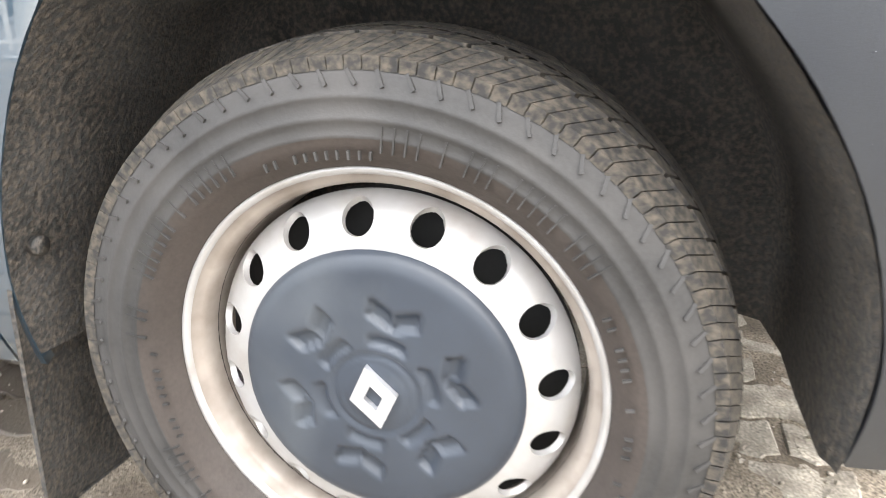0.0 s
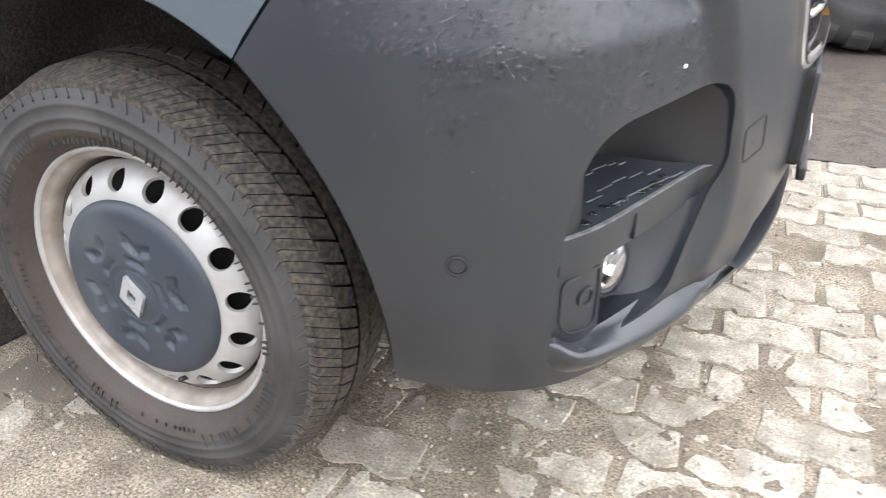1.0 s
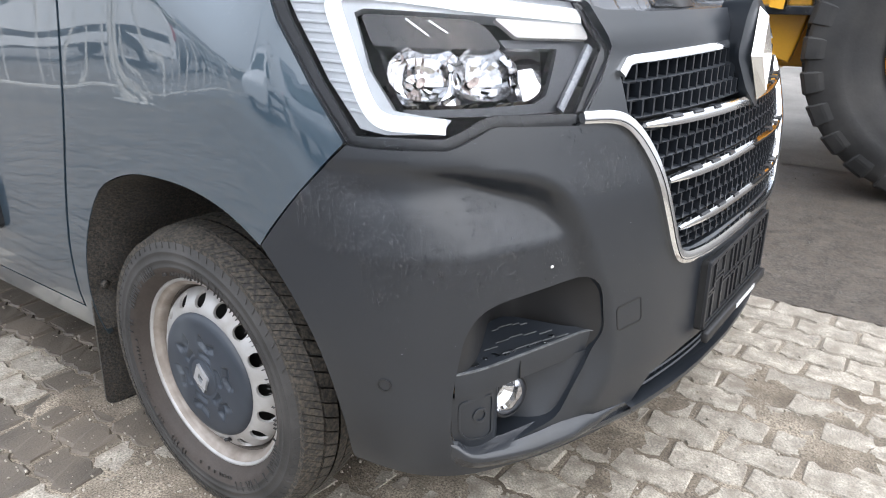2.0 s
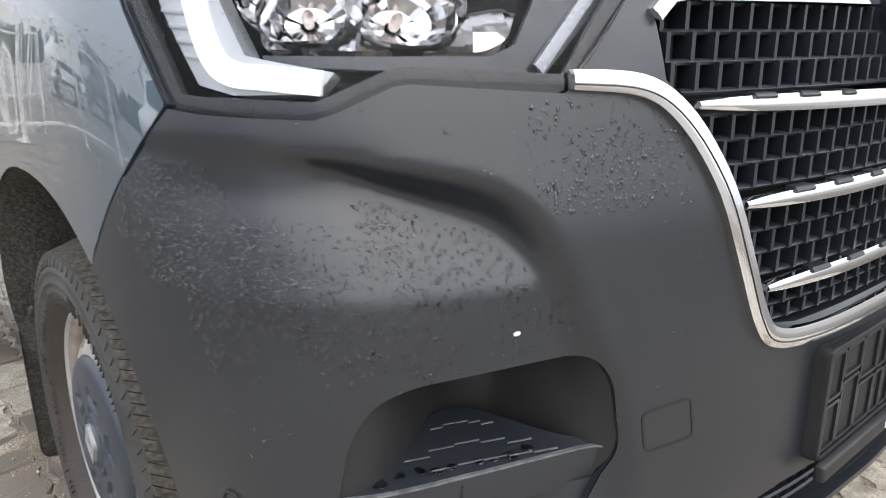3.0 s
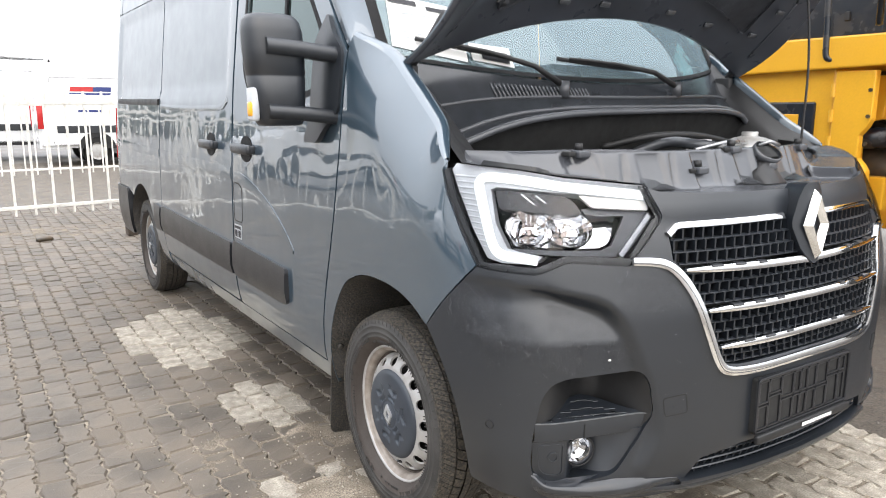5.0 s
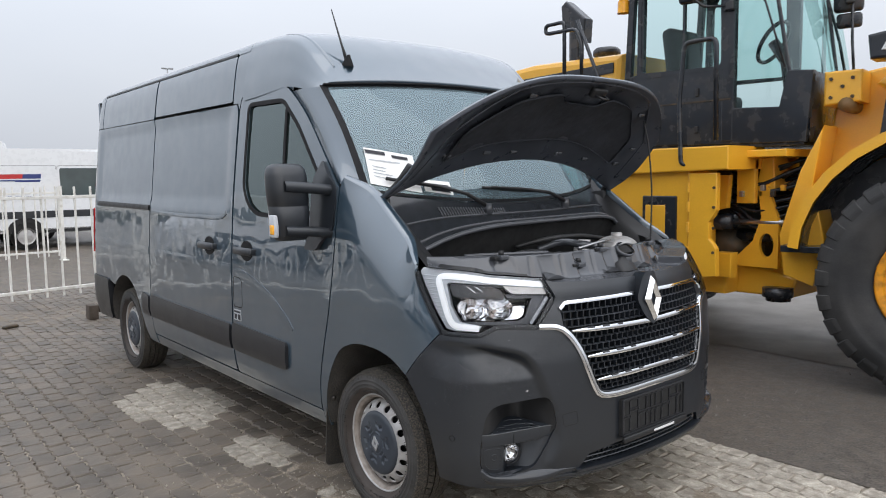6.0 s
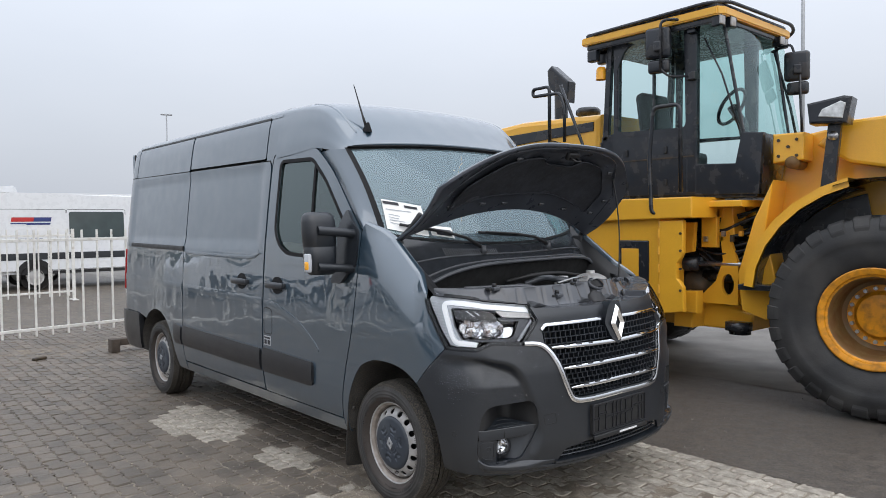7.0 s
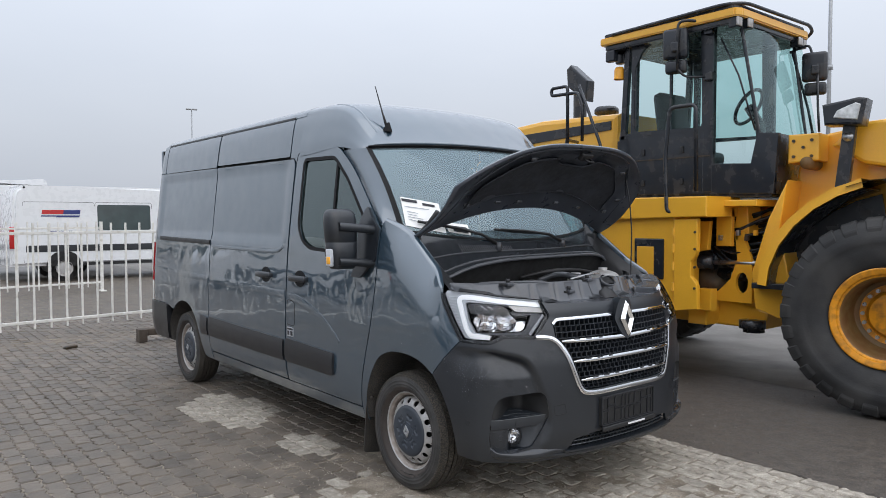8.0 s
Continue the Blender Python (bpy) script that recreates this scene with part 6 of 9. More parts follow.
for pts, r in ((((0.12, -0.55, 1.10), (0.25, -0.20, 1.20), (0.30, 0.05, 1.16), (0.42, 0.30, 1.10)), 0.022), (((0.22, -0.7, 1.05), (0.40, -0.5, 1.16), (0.44, -0.25, 1.14), (0.30, 0.0, 1.05)), 0.016),
               (((0.15, 0.65, 1.10), (0.30, 0.60, 1.2), (0.42, 0.50, 1.17)), 0.014), (((0.2, -0.1, 1.12), (0.36, -0.06, 1.20), (0.43, 0.08, 1.15)), 0.011)):
    part("hose", tube(B(), smooth_line(pts, 6), r, 10), PLASTIC_DARK, van, "black engine hose")
bm = B()
box(bm, (0.25, -0.02, 1.03), (0.30, 0.50, 0.14), 0.03)
part("engine_cover", bm, PLASTIC_DARK, van, "black engine cover")
for pts, r, mt in ((((0.15, 0.02, 1.20), (0.24, 0.10, 1.24), (0.36, 0.12, 1.235), (0.44, 0.20, 1.22)), 0.020, PLASTIC_COVER), (((0.2, -0.55, 1.215), (0.33, -0.40, 1.222), (0.40, -0.18, 1.218)), 0.010, PLASTIC_COVER),
                   (((0.10, -0.1, 1.22), (0.2, 0.05, 1.26), (0.2, 0.3, 1.26), (0.16, 0.6, 1.22)), 0.014, PLASTIC_DARK), (((0.40, 0.05, 1.22), (0.42, 0.2, 1.245), (0.38, 0.36, 1.24)), 0.009, STEEL)):
    part("engine_pipe", tube(B(), smooth_line(pts, 6), r, 10), mt, van, "pipe across the engine bay")

# ---- door mirrors
for s in (-1, 1):
    def mp(x, y, z, s=s):
        return Vector((x, s * y, z))

    rows = []
    for z, f, w in ((1.300, 0.62, 0.070), (1.307, 0.82, 0.078), (1.330, 0.96, 0.086), (1.40, 1.0, 0.094), (1.462, 1.0, 0.0995), (1.466, 0.96, 0.0975), (1.470, 1.0, 0.100), (1.55, 1.0, 0.104), (1.61, 0.97, 0.103), (1.645, 0.88, 0.096), (1.664, 0.68, 0.080), (1.670, 0.42, 0.056)):
        row = []
        for j in range(28):
            a = 2 * math.pi * j / 28
            cx, cy = math.cos(a), math.sin(a)
            rx = 0.078 if cx > 0 else 0.045
            row.append(mp(-0.405 + f * rx * math.copysign(abs(cx) ** 0.8, cx), 1.158 + 0.012 * (z - 1.45) / 0.2 + w * math.copysign(abs(cy) ** 0.55, cy), z))
        rows.append(row)
    bm = grid(rows, closed_u=True)
    for e in (rows[0], rows[-1]):
        bmesh.ops.contextual_create(bm, geom=[v for v in bm.verts if any((v.co - q).length < 1e-7 for q in e)])
    bmesh.ops.recalc_face_normals(bm, faces=bm.faces)
    mirror = part("door_mirror", bm, PLASTIC, van, "tall black door mirror on two arms")
    for z, dz in ((1.552, 0.026), (1.340, 0.024)):
        bm = B()
        rows = [[mp(x + dx, y, z + dz * c2 + 0.01 * (1 - t)) for dx, c2 in ((0.040, 0.0), (0.028, 1.0), (-0.02, 1.0), (-0.035, 0.0), (-0.02, -1.0), (0.028, -1.0))] for t, (x, y) in enumerate(((-0.345, 1.215), (-0.338, 1.08), (-0.335, 0.985), (-0.335, 0.93)))]
        bm = grid(rows, closed_u=True)
        bmesh.ops.recalc_face_normals(bm, faces=bm.faces)
        part("mirror_arm", bm, PLASTIC, mirror, "black mirror arm")
    bm = sheet(rounded([(-0.53, 1.235), (-0.41, 1.238), (-0.285, 1.35), (-0.274, 1.45), (-0.276, 1.555), (-0.41, 1.695), (-0.462, 1.60), (-0.475, 1.33)], 0.025), lambda x, z, s=s: flank(x, z, s, 0.010 + 0.022 * step01(0.0, 0.10, -0.272 - x) * step01(1.72, 1.56, z)), 0.03, 0.02, flip=s > 0)
    part("mirror_foot", bm, PLASTIC, mirror, "black mirror foot")
    bm = sheet(rounded([(-0.075, 1.335), (0.065, 1.335), (0.08, 1.36), (0.08, 1.61), (0.05, 1.64), (-0.08, 1.64), (-0.09, 1.60)], 0.03), lambda y, z, s=s: mp(-0.452, 1.160 + y, z), 0.05, 0.004, flip=s > 0)
    part("mirror_glass", bm, CHROME, mirror, "mirror glass")
    part("indicator", box(B(), mp(-0.385, 1.246, 1.372), (0.06, 0.028, 0.11), 0.009), LAMP_WHITE, mirror, "clear side indicator")
    part("indicator_amber", box(B(), mp(-0.380, 1.250, 1.356), (0.044, 0.028, 0.05), 0.008), AMBER, mirror, "amber indicator bulb")

# ---- small printed sticker low on the front door
sticker = part("door_sticker", sheet(rounded([(-1.455, 0.738), (-1.352, 0.738), (-1.352, 0.806), (-1.455, 0.806)], 0.006, 2), lambda x, z: flank(x, z, -1, 0.0015), 0.03, 0.001), PAPER_GREY, van, "small pale sticker low on the door")
for x0, x1, z0, z1 in ((-1.448, -1.360, 0.786, 0.799), (-1.446, -1.412, 0.746, 0.778), (-1.398, -1.362, 0.746, 0.778)):
    part("printed_bar", sheet([(x0, z0), (x1, z0), (x1, z1), (x0, z1)], lambda x, z: flank(x, z, -1, 0.0035), 0.03, 0.0), INK, sticker, smooth=False)

# ---- aerial, window sheet, cab
bm = lathe(B(), [(0.030, 0), (0.027, 0.012), (0.014, 0.04), (0.006, 0.06)], (0, 0, 0), "z", 20)
bmesh.ops.transform(bm, matrix=Matrix.Translation(Vector((1, -1, 1)) * brow_at(-0.655, 0.685) - Vector((0, 0, 0.006))) @ Matrix.Diagonal((1.4, 1.0, 1.0, 1)) @ Euler((0, radians(12), 0)).to_matrix().to_4x4(), verts=bm.verts)
aerial = part("aerial", bm, SEAL, van, "short black roof aerial")
part("whip", tube(B(), [Vector((1, -1, 1)) * brow_at(-0.655, 0.685) + Vector(q) for q in ((-0.005, 0, 0.022), (-0.042, -0.006, 0.112), (-0.122, -0.016, 0.315))], 0.004, 6, [0.011, 0.006, 0.003]), PLASTIC_DARK, aerial)
dash = B()
rows = [[Vector((-0.05 - 0.16 * (2 * i / 12 - 1) ** 2 - 0.10 * j, 0.80 * (2 * i / 12 - 1), 1.44 - 0.0 * j - (0.12 if j > 3 else 0))) for i in range(13)] for j in range(6)]
part("dashboard", grid(rows), INTERIOR, van, "dark dashboard under the windscreen")
for y in (-0.45, 0.05, 0.5):
    bm = B()
    box(bm, (-1.25, y, 1.32), (0.14, 0.46, 0.66), 0.05, Euler((0, radians(-12), 0)).to_matrix())
    box(bm, (-1.33, y, 1.74), (0.10, 0.26, 0.20), 0.04, Euler((0, radians(-12), 0)).to_matrix())
    box(bm, (-1.02, y, 1.02), (0.52, 0.48, 0.16), 0.05)
    part("cab_seat", bm, INTERIOR, van, "dark cloth cab seat")
bm = B()
rows = [[screen(0.88 * (-1 + 2 * i / 12), 0.97) + Vector((-0.02 - 0.85 * j, 0, 0.0 + 0.12 * min(1, 2 * j))) for i in range(13)] for j in (0, 0.5, 1.2)]
part("headlining", grid(rows), INTERIOR, van)


def notice(y, z, d=0.0):
    b = (z - 1.455) / 0.66
    return screen(y / 0.872, b) + Vector((0.004 - d, 0, 0.003))


sheet_ob = part("window_notice", sheet([(-0.800, 1.565), (-0.555, 1.545), (-0.535, 1.735), (-0.775, 1.765)], lambda y, z: notice(y - 0.03, z - 0.065), 0.06, 0.0), PAPER, van, "white printed notice on the windscreen", smooth=False)
for y0, y1, z, h, mm in ((-0.775, -0.68, 1.744, 0.020, INK), (-0.650, -0.570, 1.724, 0.016, INK), (-0.770, -0.62, 1.698, 0.006, PAPER_GREY), (-0.765, -0.70, 1.664, 0.005, PAPER_GREY), (-0.767, -0.71, 1.646, 0.005, PAPER_GREY), (-0.769, -0.68, 1.628, 0.005, PAPER_GREY), (-0.771, -0.71, 1.610, 0.005, PAPER_GREY)):
    part("printed_bar", sheet([(y0, z - h / 2), (y1, z - h / 2 - 0.008), (y1, z + h / 2 - 0.008), (y0, z + h / 2)], lambda y, zz: notice(y - 0.03, zz - 0.065, -0.004), 0.08, 0.0), mm, sheet_ob, smooth=False)
sheet_ob = part("window_notice", sheet([(-0.535, 1.555), (-0.385, 1.545), (-0.385, 1.610), (-0.535, 1.615)], lambda y, z: notice(y - 0.03, z - 0.065), 0.06, 0.0), PAPER, van, "small white notice at the windscreen's foot", smooth=False)
part("printed_bar", sheet([(-0.50, 1.562), (-0.40, 1.556), (-0.40, 1.592), (-0.50, 1.597)], lambda y, zz: notice(y - 0.03, zz - 0.065, -0.004), 0.08, 0.0), INK, sheet_ob, smooth=False)
for ob in van.children_recursive:
    if ob.name.split(".")[0] in ("windscreen", "window_glass"):
        ob.visible_shadow = False



# ---------------------------------------------------------------- wheel loader
loader = thing("wheel_loader", "yellow articulated wheel loader with black cab beside the van", "wheel loader", (-0.5, 3.9, 0))


def lp(name, bm, mat, label="", parent=None, smooth=False):
    return part(name, bm, mat, parent or loader, label, smooth)


def plate(outline, y0, y1, bevel=0.01):
    return prism(B(), outline, y0, y1, bevel)


# rear frame
lp("platform", plate([(-1.60, 1.55), (-1.20, 1.60), (-0.20, 1.625), (-0.20, 1.815), (-1.08, 1.815), (-1.30, 1.70), (-1.60, 1.68)], 2.60, 3.20, 0.012), YELLOW, "yellow cab platform")
panel = lp("side_cover", plate([(-1.60, 0.75), (-0.57, 0.71), (-0.57, 1.64), (-1.60, 1.60)], 2.66, 3.10, 0.015), YELLOW, "yellow side cover")
lp("front_cover", plate([(-0.56, 0.715), (-0.30, 0.755), (-0.31, 0.98), (-0.335, 1.02), (-0.375, 1.06), (-0.375, 1.20), (-0.335, 1.25), (-0.31, 1.30), (-0.31, 1.60), (-0.56, 1.60)], 2.63, 2.69, 0.008), YELLOW, "yellow front corner cover")
for z in (0.95, 1.15, 1.32, 1.48):
    lp("cover_hinge", cylinder(B(), (-0.565, 2.63, z - 0.04), (-0.565, 2.63, z + 0.04), 0.014, n=10), YELLOW, parent=panel)
    lp("bolt", cylinder(B(), (-0.33, 2.635, z), (-0.33, 2.618, z), 0.012, n=8), GREASE, parent=panel)
box_ = lp("battery_recess", box(B(), (-0.855, 2.655, 1.21), (0.34, 0.03, 0.40), 0.012), MACHINE_BLACK, "black recessed access box")
lp("recess_plate", box(B(), (-0.89, 2.640, 1.19), (0.20, 0.01, 0.28), 0.006), YELLOW, parent=box_)
lp("frame_rail", plate([(-3.6, 0.55), (0.05, 0.55), (0.10, 0.72), (-0.3, 0.80), (-3.6, 0.85)], 3.20, 4.60, 0.02), YELLOW, "yellow rear frame")
lp("frame_nose", plate([(-0.62, 0.56), (-0.42, 0.56), (-0.40, 0.80), (-0.62, 0.80)], 2.98, 3.24, 0.012), YELLOW, "yellow frame bracket")
lp("under_body", box(B(), (-2.0, 3.9, 1.25), (3.0, 1.4, 0.95)), GREASE, "dark machinery under the bonnet")
lp("engine_hood", plate([(-4.5, 1.6), (-1.75, 1.75), (-1.70, 2.80), (-2.9, 2.84), (-4.0, 2.76), (-4.5, 2.45)], 3.25, 4.55, 0.06), YELLOW, "yellow engine bonnet")
lp("hood_band", plate([(-4.30, 2.50), (-1.80, 2.62), (-1.80, 2.72), (-4.20, 2.66)], 3.235, 3.26, 0.004), MACHINE_BLACK, "black bonnet vent band")
lp("pre_cleaner", lathe(B(), [(0.001, 0.14), (0.12, 0.14), (0.15, 0.11), (0.15, 0.06), (0.10, 0.03), (0.08, -0.10)], (-2.35, 3.85, 2.86), "z", 28), MACHINE_BLACK, "black air pre-cleaner", smooth=True)
stack = lathe(B(), [(0.085, -0.75), (0.085, 0.0)], (-2.78, 3.85, 3.40), "z", 24)
lp("exhaust_stack", stack, MACHINE_BLACK, "black exhaust stack", smooth=True)
lp("exhaust_tip", prism(B(), [(-2.93, 3.32), (-2.62, 3.10), (-2.60, 3.36), (-2.88, 3.60), (-2.95, 3.55)], 3.77, 3.93, 0.02), MACHINE_BLACK, "black exhaust outlet")
for yy in (2.66,):
    lp("hand_rail", tube(B(), bent([(-1.94, yy, 2.30), (-1.94, yy, 3.07), (-2.18, yy, 3.07), (-2.18, yy, 2.99), (-1.80, yy, 2.98), (-1.73, yy, 2.84), (-1.73, yy, 2.45)], 0.05), 0.019, 8), MACHINE_BLACK, "black hand rail", smooth=True)
    lp("hand_rail", tube(B(), bent([(-1.78, yy, 3.06), (-1.56, yy + 0.1, 2.40), (-1.54, yy + 0.1, 1.9)], 0.05), 0.017, 8), MACHINE_BLACK, "black hand rail", smooth=True)
    lp("hand_rail", tube(B(), bent([(-2.05, yy + 0.3, 2.48), (-1.95, yy, 2.48), (-1.95, yy, 2.44)], 0.04), 0.017, 8), MACHINE_BLACK, "black hand rail", smooth=True)
lp("grab_bar", tube(B(), bent([(-0.56, 2.63, 1.66), (-0.62, 2.60, 1.68), (-0.645, 2.60, 2.2), (-0.60, 2.60, 2.665), (-0.32, 2.60, 2.665), (-0.31, 2.60, 1.86)], 0.06), 0.020, 10), MACHINE_BLACK, "black cab grab bar", smooth=True)
# cab
cab_y0, cab_y1 = 3.0, 4.24
cab = lp("cab", plate([(-1.50, 1.86), (0.22, 1.83), (0.26, 2.38), (0.06, 2.40), (0.0, 2.12), (-0.38, 2.14), (-0.40, 2.50), (-1.30, 2.53), (-1.50, 2.50)], cab_y0, cab_y0 + 0.06, 0.008), MACHINE_BLACK, "black cab side panel")
lp("cab_seam", box(B(), (-0.85, cab_y0 - 0.004, 2.22), (0.88, 0.01, 0.012)), GREASE, parent=cab)
for bx in (-1.18, -0.72):
    lp("panel_latch", box(B(), (bx, cab_y0 - 0.008, 2.30), (0.035, 0.02, 0.07), 0.006), PLASTIC_DARK, parent=cab)
    lp("panel_latch", box(B(), (bx, cab_y0 - 0.008, 1.98), (0.035, 0.02, 0.06), 0.006), PLASTIC_DARK, parent=cab)
lp("cab_floor", box(B(), (-0.64, (cab_y0 + cab_y1) / 2, 1.845), (1.68, cab_y1 - cab_y0 - 0.03, 0.08), 0.01), MACHINE_BLACK, "black cab floor")
lp("cab_back", box(B(), (-1.50, (cab_y0 + cab_y1) / 2, 2.15), (0.05, cab_y1 - cab_y0, 0.6), 0.01), MACHINE_BLACK, "black cab back panel")


def post(name, a, b, w, d=0.068):
    a, b = Vector(a), Vector(b)
    q = (b - a).to_track_quat("Z", "Y").to_matrix()
    return lp(name, box(B(), (a + b) / 2, (w, d, (b - a).length), 0.012, q), MACHINE_BLACK, "black cab post", cab)


for yy in (cab_y0 + 0.03, cab_y1 - 0.03):
    post("cab_post", (-1.46, yy, 2.45), (-1.40, yy, 3.46), 0.06)
    post("cab_post", (-0.44, yy, 1.86), (-0.44, yy, 3.46), 0.11)
    post("cab_post", (0.07 - (0.11 if yy > 3.5 else 0), yy, 2.36), (-0.13 - (0.07 if yy > 3.5 else 0), yy, 3.44), 0.03, 0.03)
    post("cab_post", (-1.32, yy, 2.5), (-1.31, yy, 3.30), 0.06)
    ring = [(-1.30, 2.53), (-1.30, 3.18), (-1.20, 3.38), (-1.05, 3.44), (-0.52, 3.45), (-0.50, 2.50)]
    out = [(-1.46, 2.50), (-1.42, 3.46), (-0.48, 3.46), (-0.48, 2.48)]
    side_ring = sheet(rounded([(-1.34, 2.48), (-1.34, 3.46), (-0.48, 3.46), (-0.48, 2.47)], 0.02), lambda x, z, yy=yy: Vector((x, yy - 0.035, z)), 0.1, 0.03, [rounded(ring, 0.06)])
    lp("window_frame", side_ring, MACHINE_BLACK, "black curved window frame", cab)
    lp("side_window", sheet(ring, lambda x, z, yy=yy: Vector((x, yy, z)), 0.3, 0), CAB_GLASS, "clear cab side window", cab)
    lp("door_window", sheet([(-0.38, 2.14), (0.0, 2.12), (0.06, 2.40), (0.07, 2.41), (-0.12, 3.43), (-0.38, 3.45)], lambda x, z, yy=yy: Vector((x, yy, z)), 0.3, 0), CAB_GLASS, "clear cab door window", cab)
    lp("rear_corner_glass", sheet([(-1.46, 2.5), (-1.34, 2.5), (-1.34, 3.3), (-1.42, 3.3)], lambda x, z, yy=yy: Vector((x, yy, z)), 0.3, 0), CAB_GLASS, "", cab)
lp("window_bar", box(B(), (-0.86, cab_y0 + 0.01, 2.96), (0.022, 0.03, 0.88)), MACHINE_BLACK, "", cab)
rows = [[Vector((0.075 - 0.11 * i / 12 + 0.05 * math.sin(math.pi * i / 12) - 0.20 * j, cab_y0 + 0.01 + (cab_y1 - cab_y0 - 0.02) * i / 12, 2.36 + 1.07 * j)) for i in range(13)] for j in (0, 0.25, 0.5, 0.75, 1.0)]
lp("front_window", grid(rows), CAB_GLASS, "large curved cab windscreen", cab, smooth=True)
rows = [[Vector((0.24 - 0.11 * i / 12, cab_y0 + 0.02 + (cab_y1 - cab_y0 - 0.04) * i / 12, z)) for i in range(13)] for z in (1.83, 2.38)]
lp("cab_front", grid(rows), MACHINE_BLACK, "black cab front panel", cab, smooth=True)
lp("door_strut", tube(B(), [(-0.30, 2.985, 3.32), (-0.12, 2.985, 2.95), (0.05, 2.985, 2.42)], 0.009, 6), MACHINE_BLACK, "thin black door strut", cab, smooth=True)
lp("front_wiper", tube(B(), [(-0.20, 4.18, 3.36), (-0.06, 4.26, 2.75), (0.0, 4.26, 2.45)], 0.014, 6), MACHINE_BLACK, "black cab wiper", cab, smooth=True)
roof_out = [(2.86, -1.66), (2.86, -0.10), (2.94, -0.06), (4.30, -0.09), (4.38, -0.14), (4.38, -1.66)]


def roof_slab(z0, z1, grow):
    bm = B()
    c = (-0.85, 3.62)
    pts = [(c[0] + (x - c[0]) * grow, c[1] + (y - c[1]) * grow) for y, x in roof_out]
    a, b = [bm.verts.new((x, y, z0)) for x, y in pts], [bm.verts.new((x, y, z1)) for x, y in pts]
    bm.faces.new(a)
    bm.faces.new(list(reversed(b)))
    for i in range(len(a)):
        bm.faces.new((a[i], a[(i + 1) % len(a)], b[(i + 1) % len(a)], b[i]))
    bmesh.ops.recalc_face_normals(bm, faces=bm.faces)
    bmesh.ops.bevel(bm, geom=list(bm.edges), offset=0.012, segments=2, affect="EDGES")
    return bm


roof_ob = lp("cab_roof", roof_slab(3.475, 3.555, 1.0), YELLOW, "yellow cab roof edge")
lp("roof_underside", roof_slab(3.42, 3.478, 0.95), MACHINE_BLACK, "black cab roof underside", roof_ob)
lp("roof_top", roof_slab(3.553, 3.60, 0.96), MACHINE_BLACK, "black cab roof top", roof_ob)
lp("roof_rail", tube(B(), bent([(-1.5, 2.86, 3.57), (-0.20, 2.86, 3.60), (-0.05, 2.98, 3.60), (-0.05, 4.25, 3.60), (-0.09, 4.40, 3.56), (-0.20, 4.42, 3.50)], 0.1), 0.018, 8), MACHINE_BLACK, "black roof rail", roof_ob, smooth=True)
for x, y in ((-0.13, 2.94), (-0.10, 3.08), (-0.14, 4.16), (-0.16, 4.27)):
    lamp_ob = lp("work_lamp", box(B(), (x, y, 3.43), (0.10, 0.10, 0.10), 0.012), MACHINE_BLACK, "black roof work lamp", roof_ob)
    part("lamp_glass", box(B(), (x + 0.045, y - 0.02, 3.43), (0.02, 0.085, 0.08), 0.008), RIM, lamp_ob)
for x, y in ((-1.55, 2.93), (-1.55, 3.1)):
    lp("work_lamp", box(B(), (x, y, 3.36), (0.12, 0.08, 0.12), 0.015), MACHINE_BLACK, "black rear work lamp", roof_ob)
lp("beacon_lamp", lathe(B(), [(0.001, 0.12), (0.04, 0.11), (0.055, 0.08), (0.055, 0.0), (0.06, -0.02)], (-1.52, 3.02, 3.14), "z", 20), AMBER, "amber beacon lamp", smooth=True)
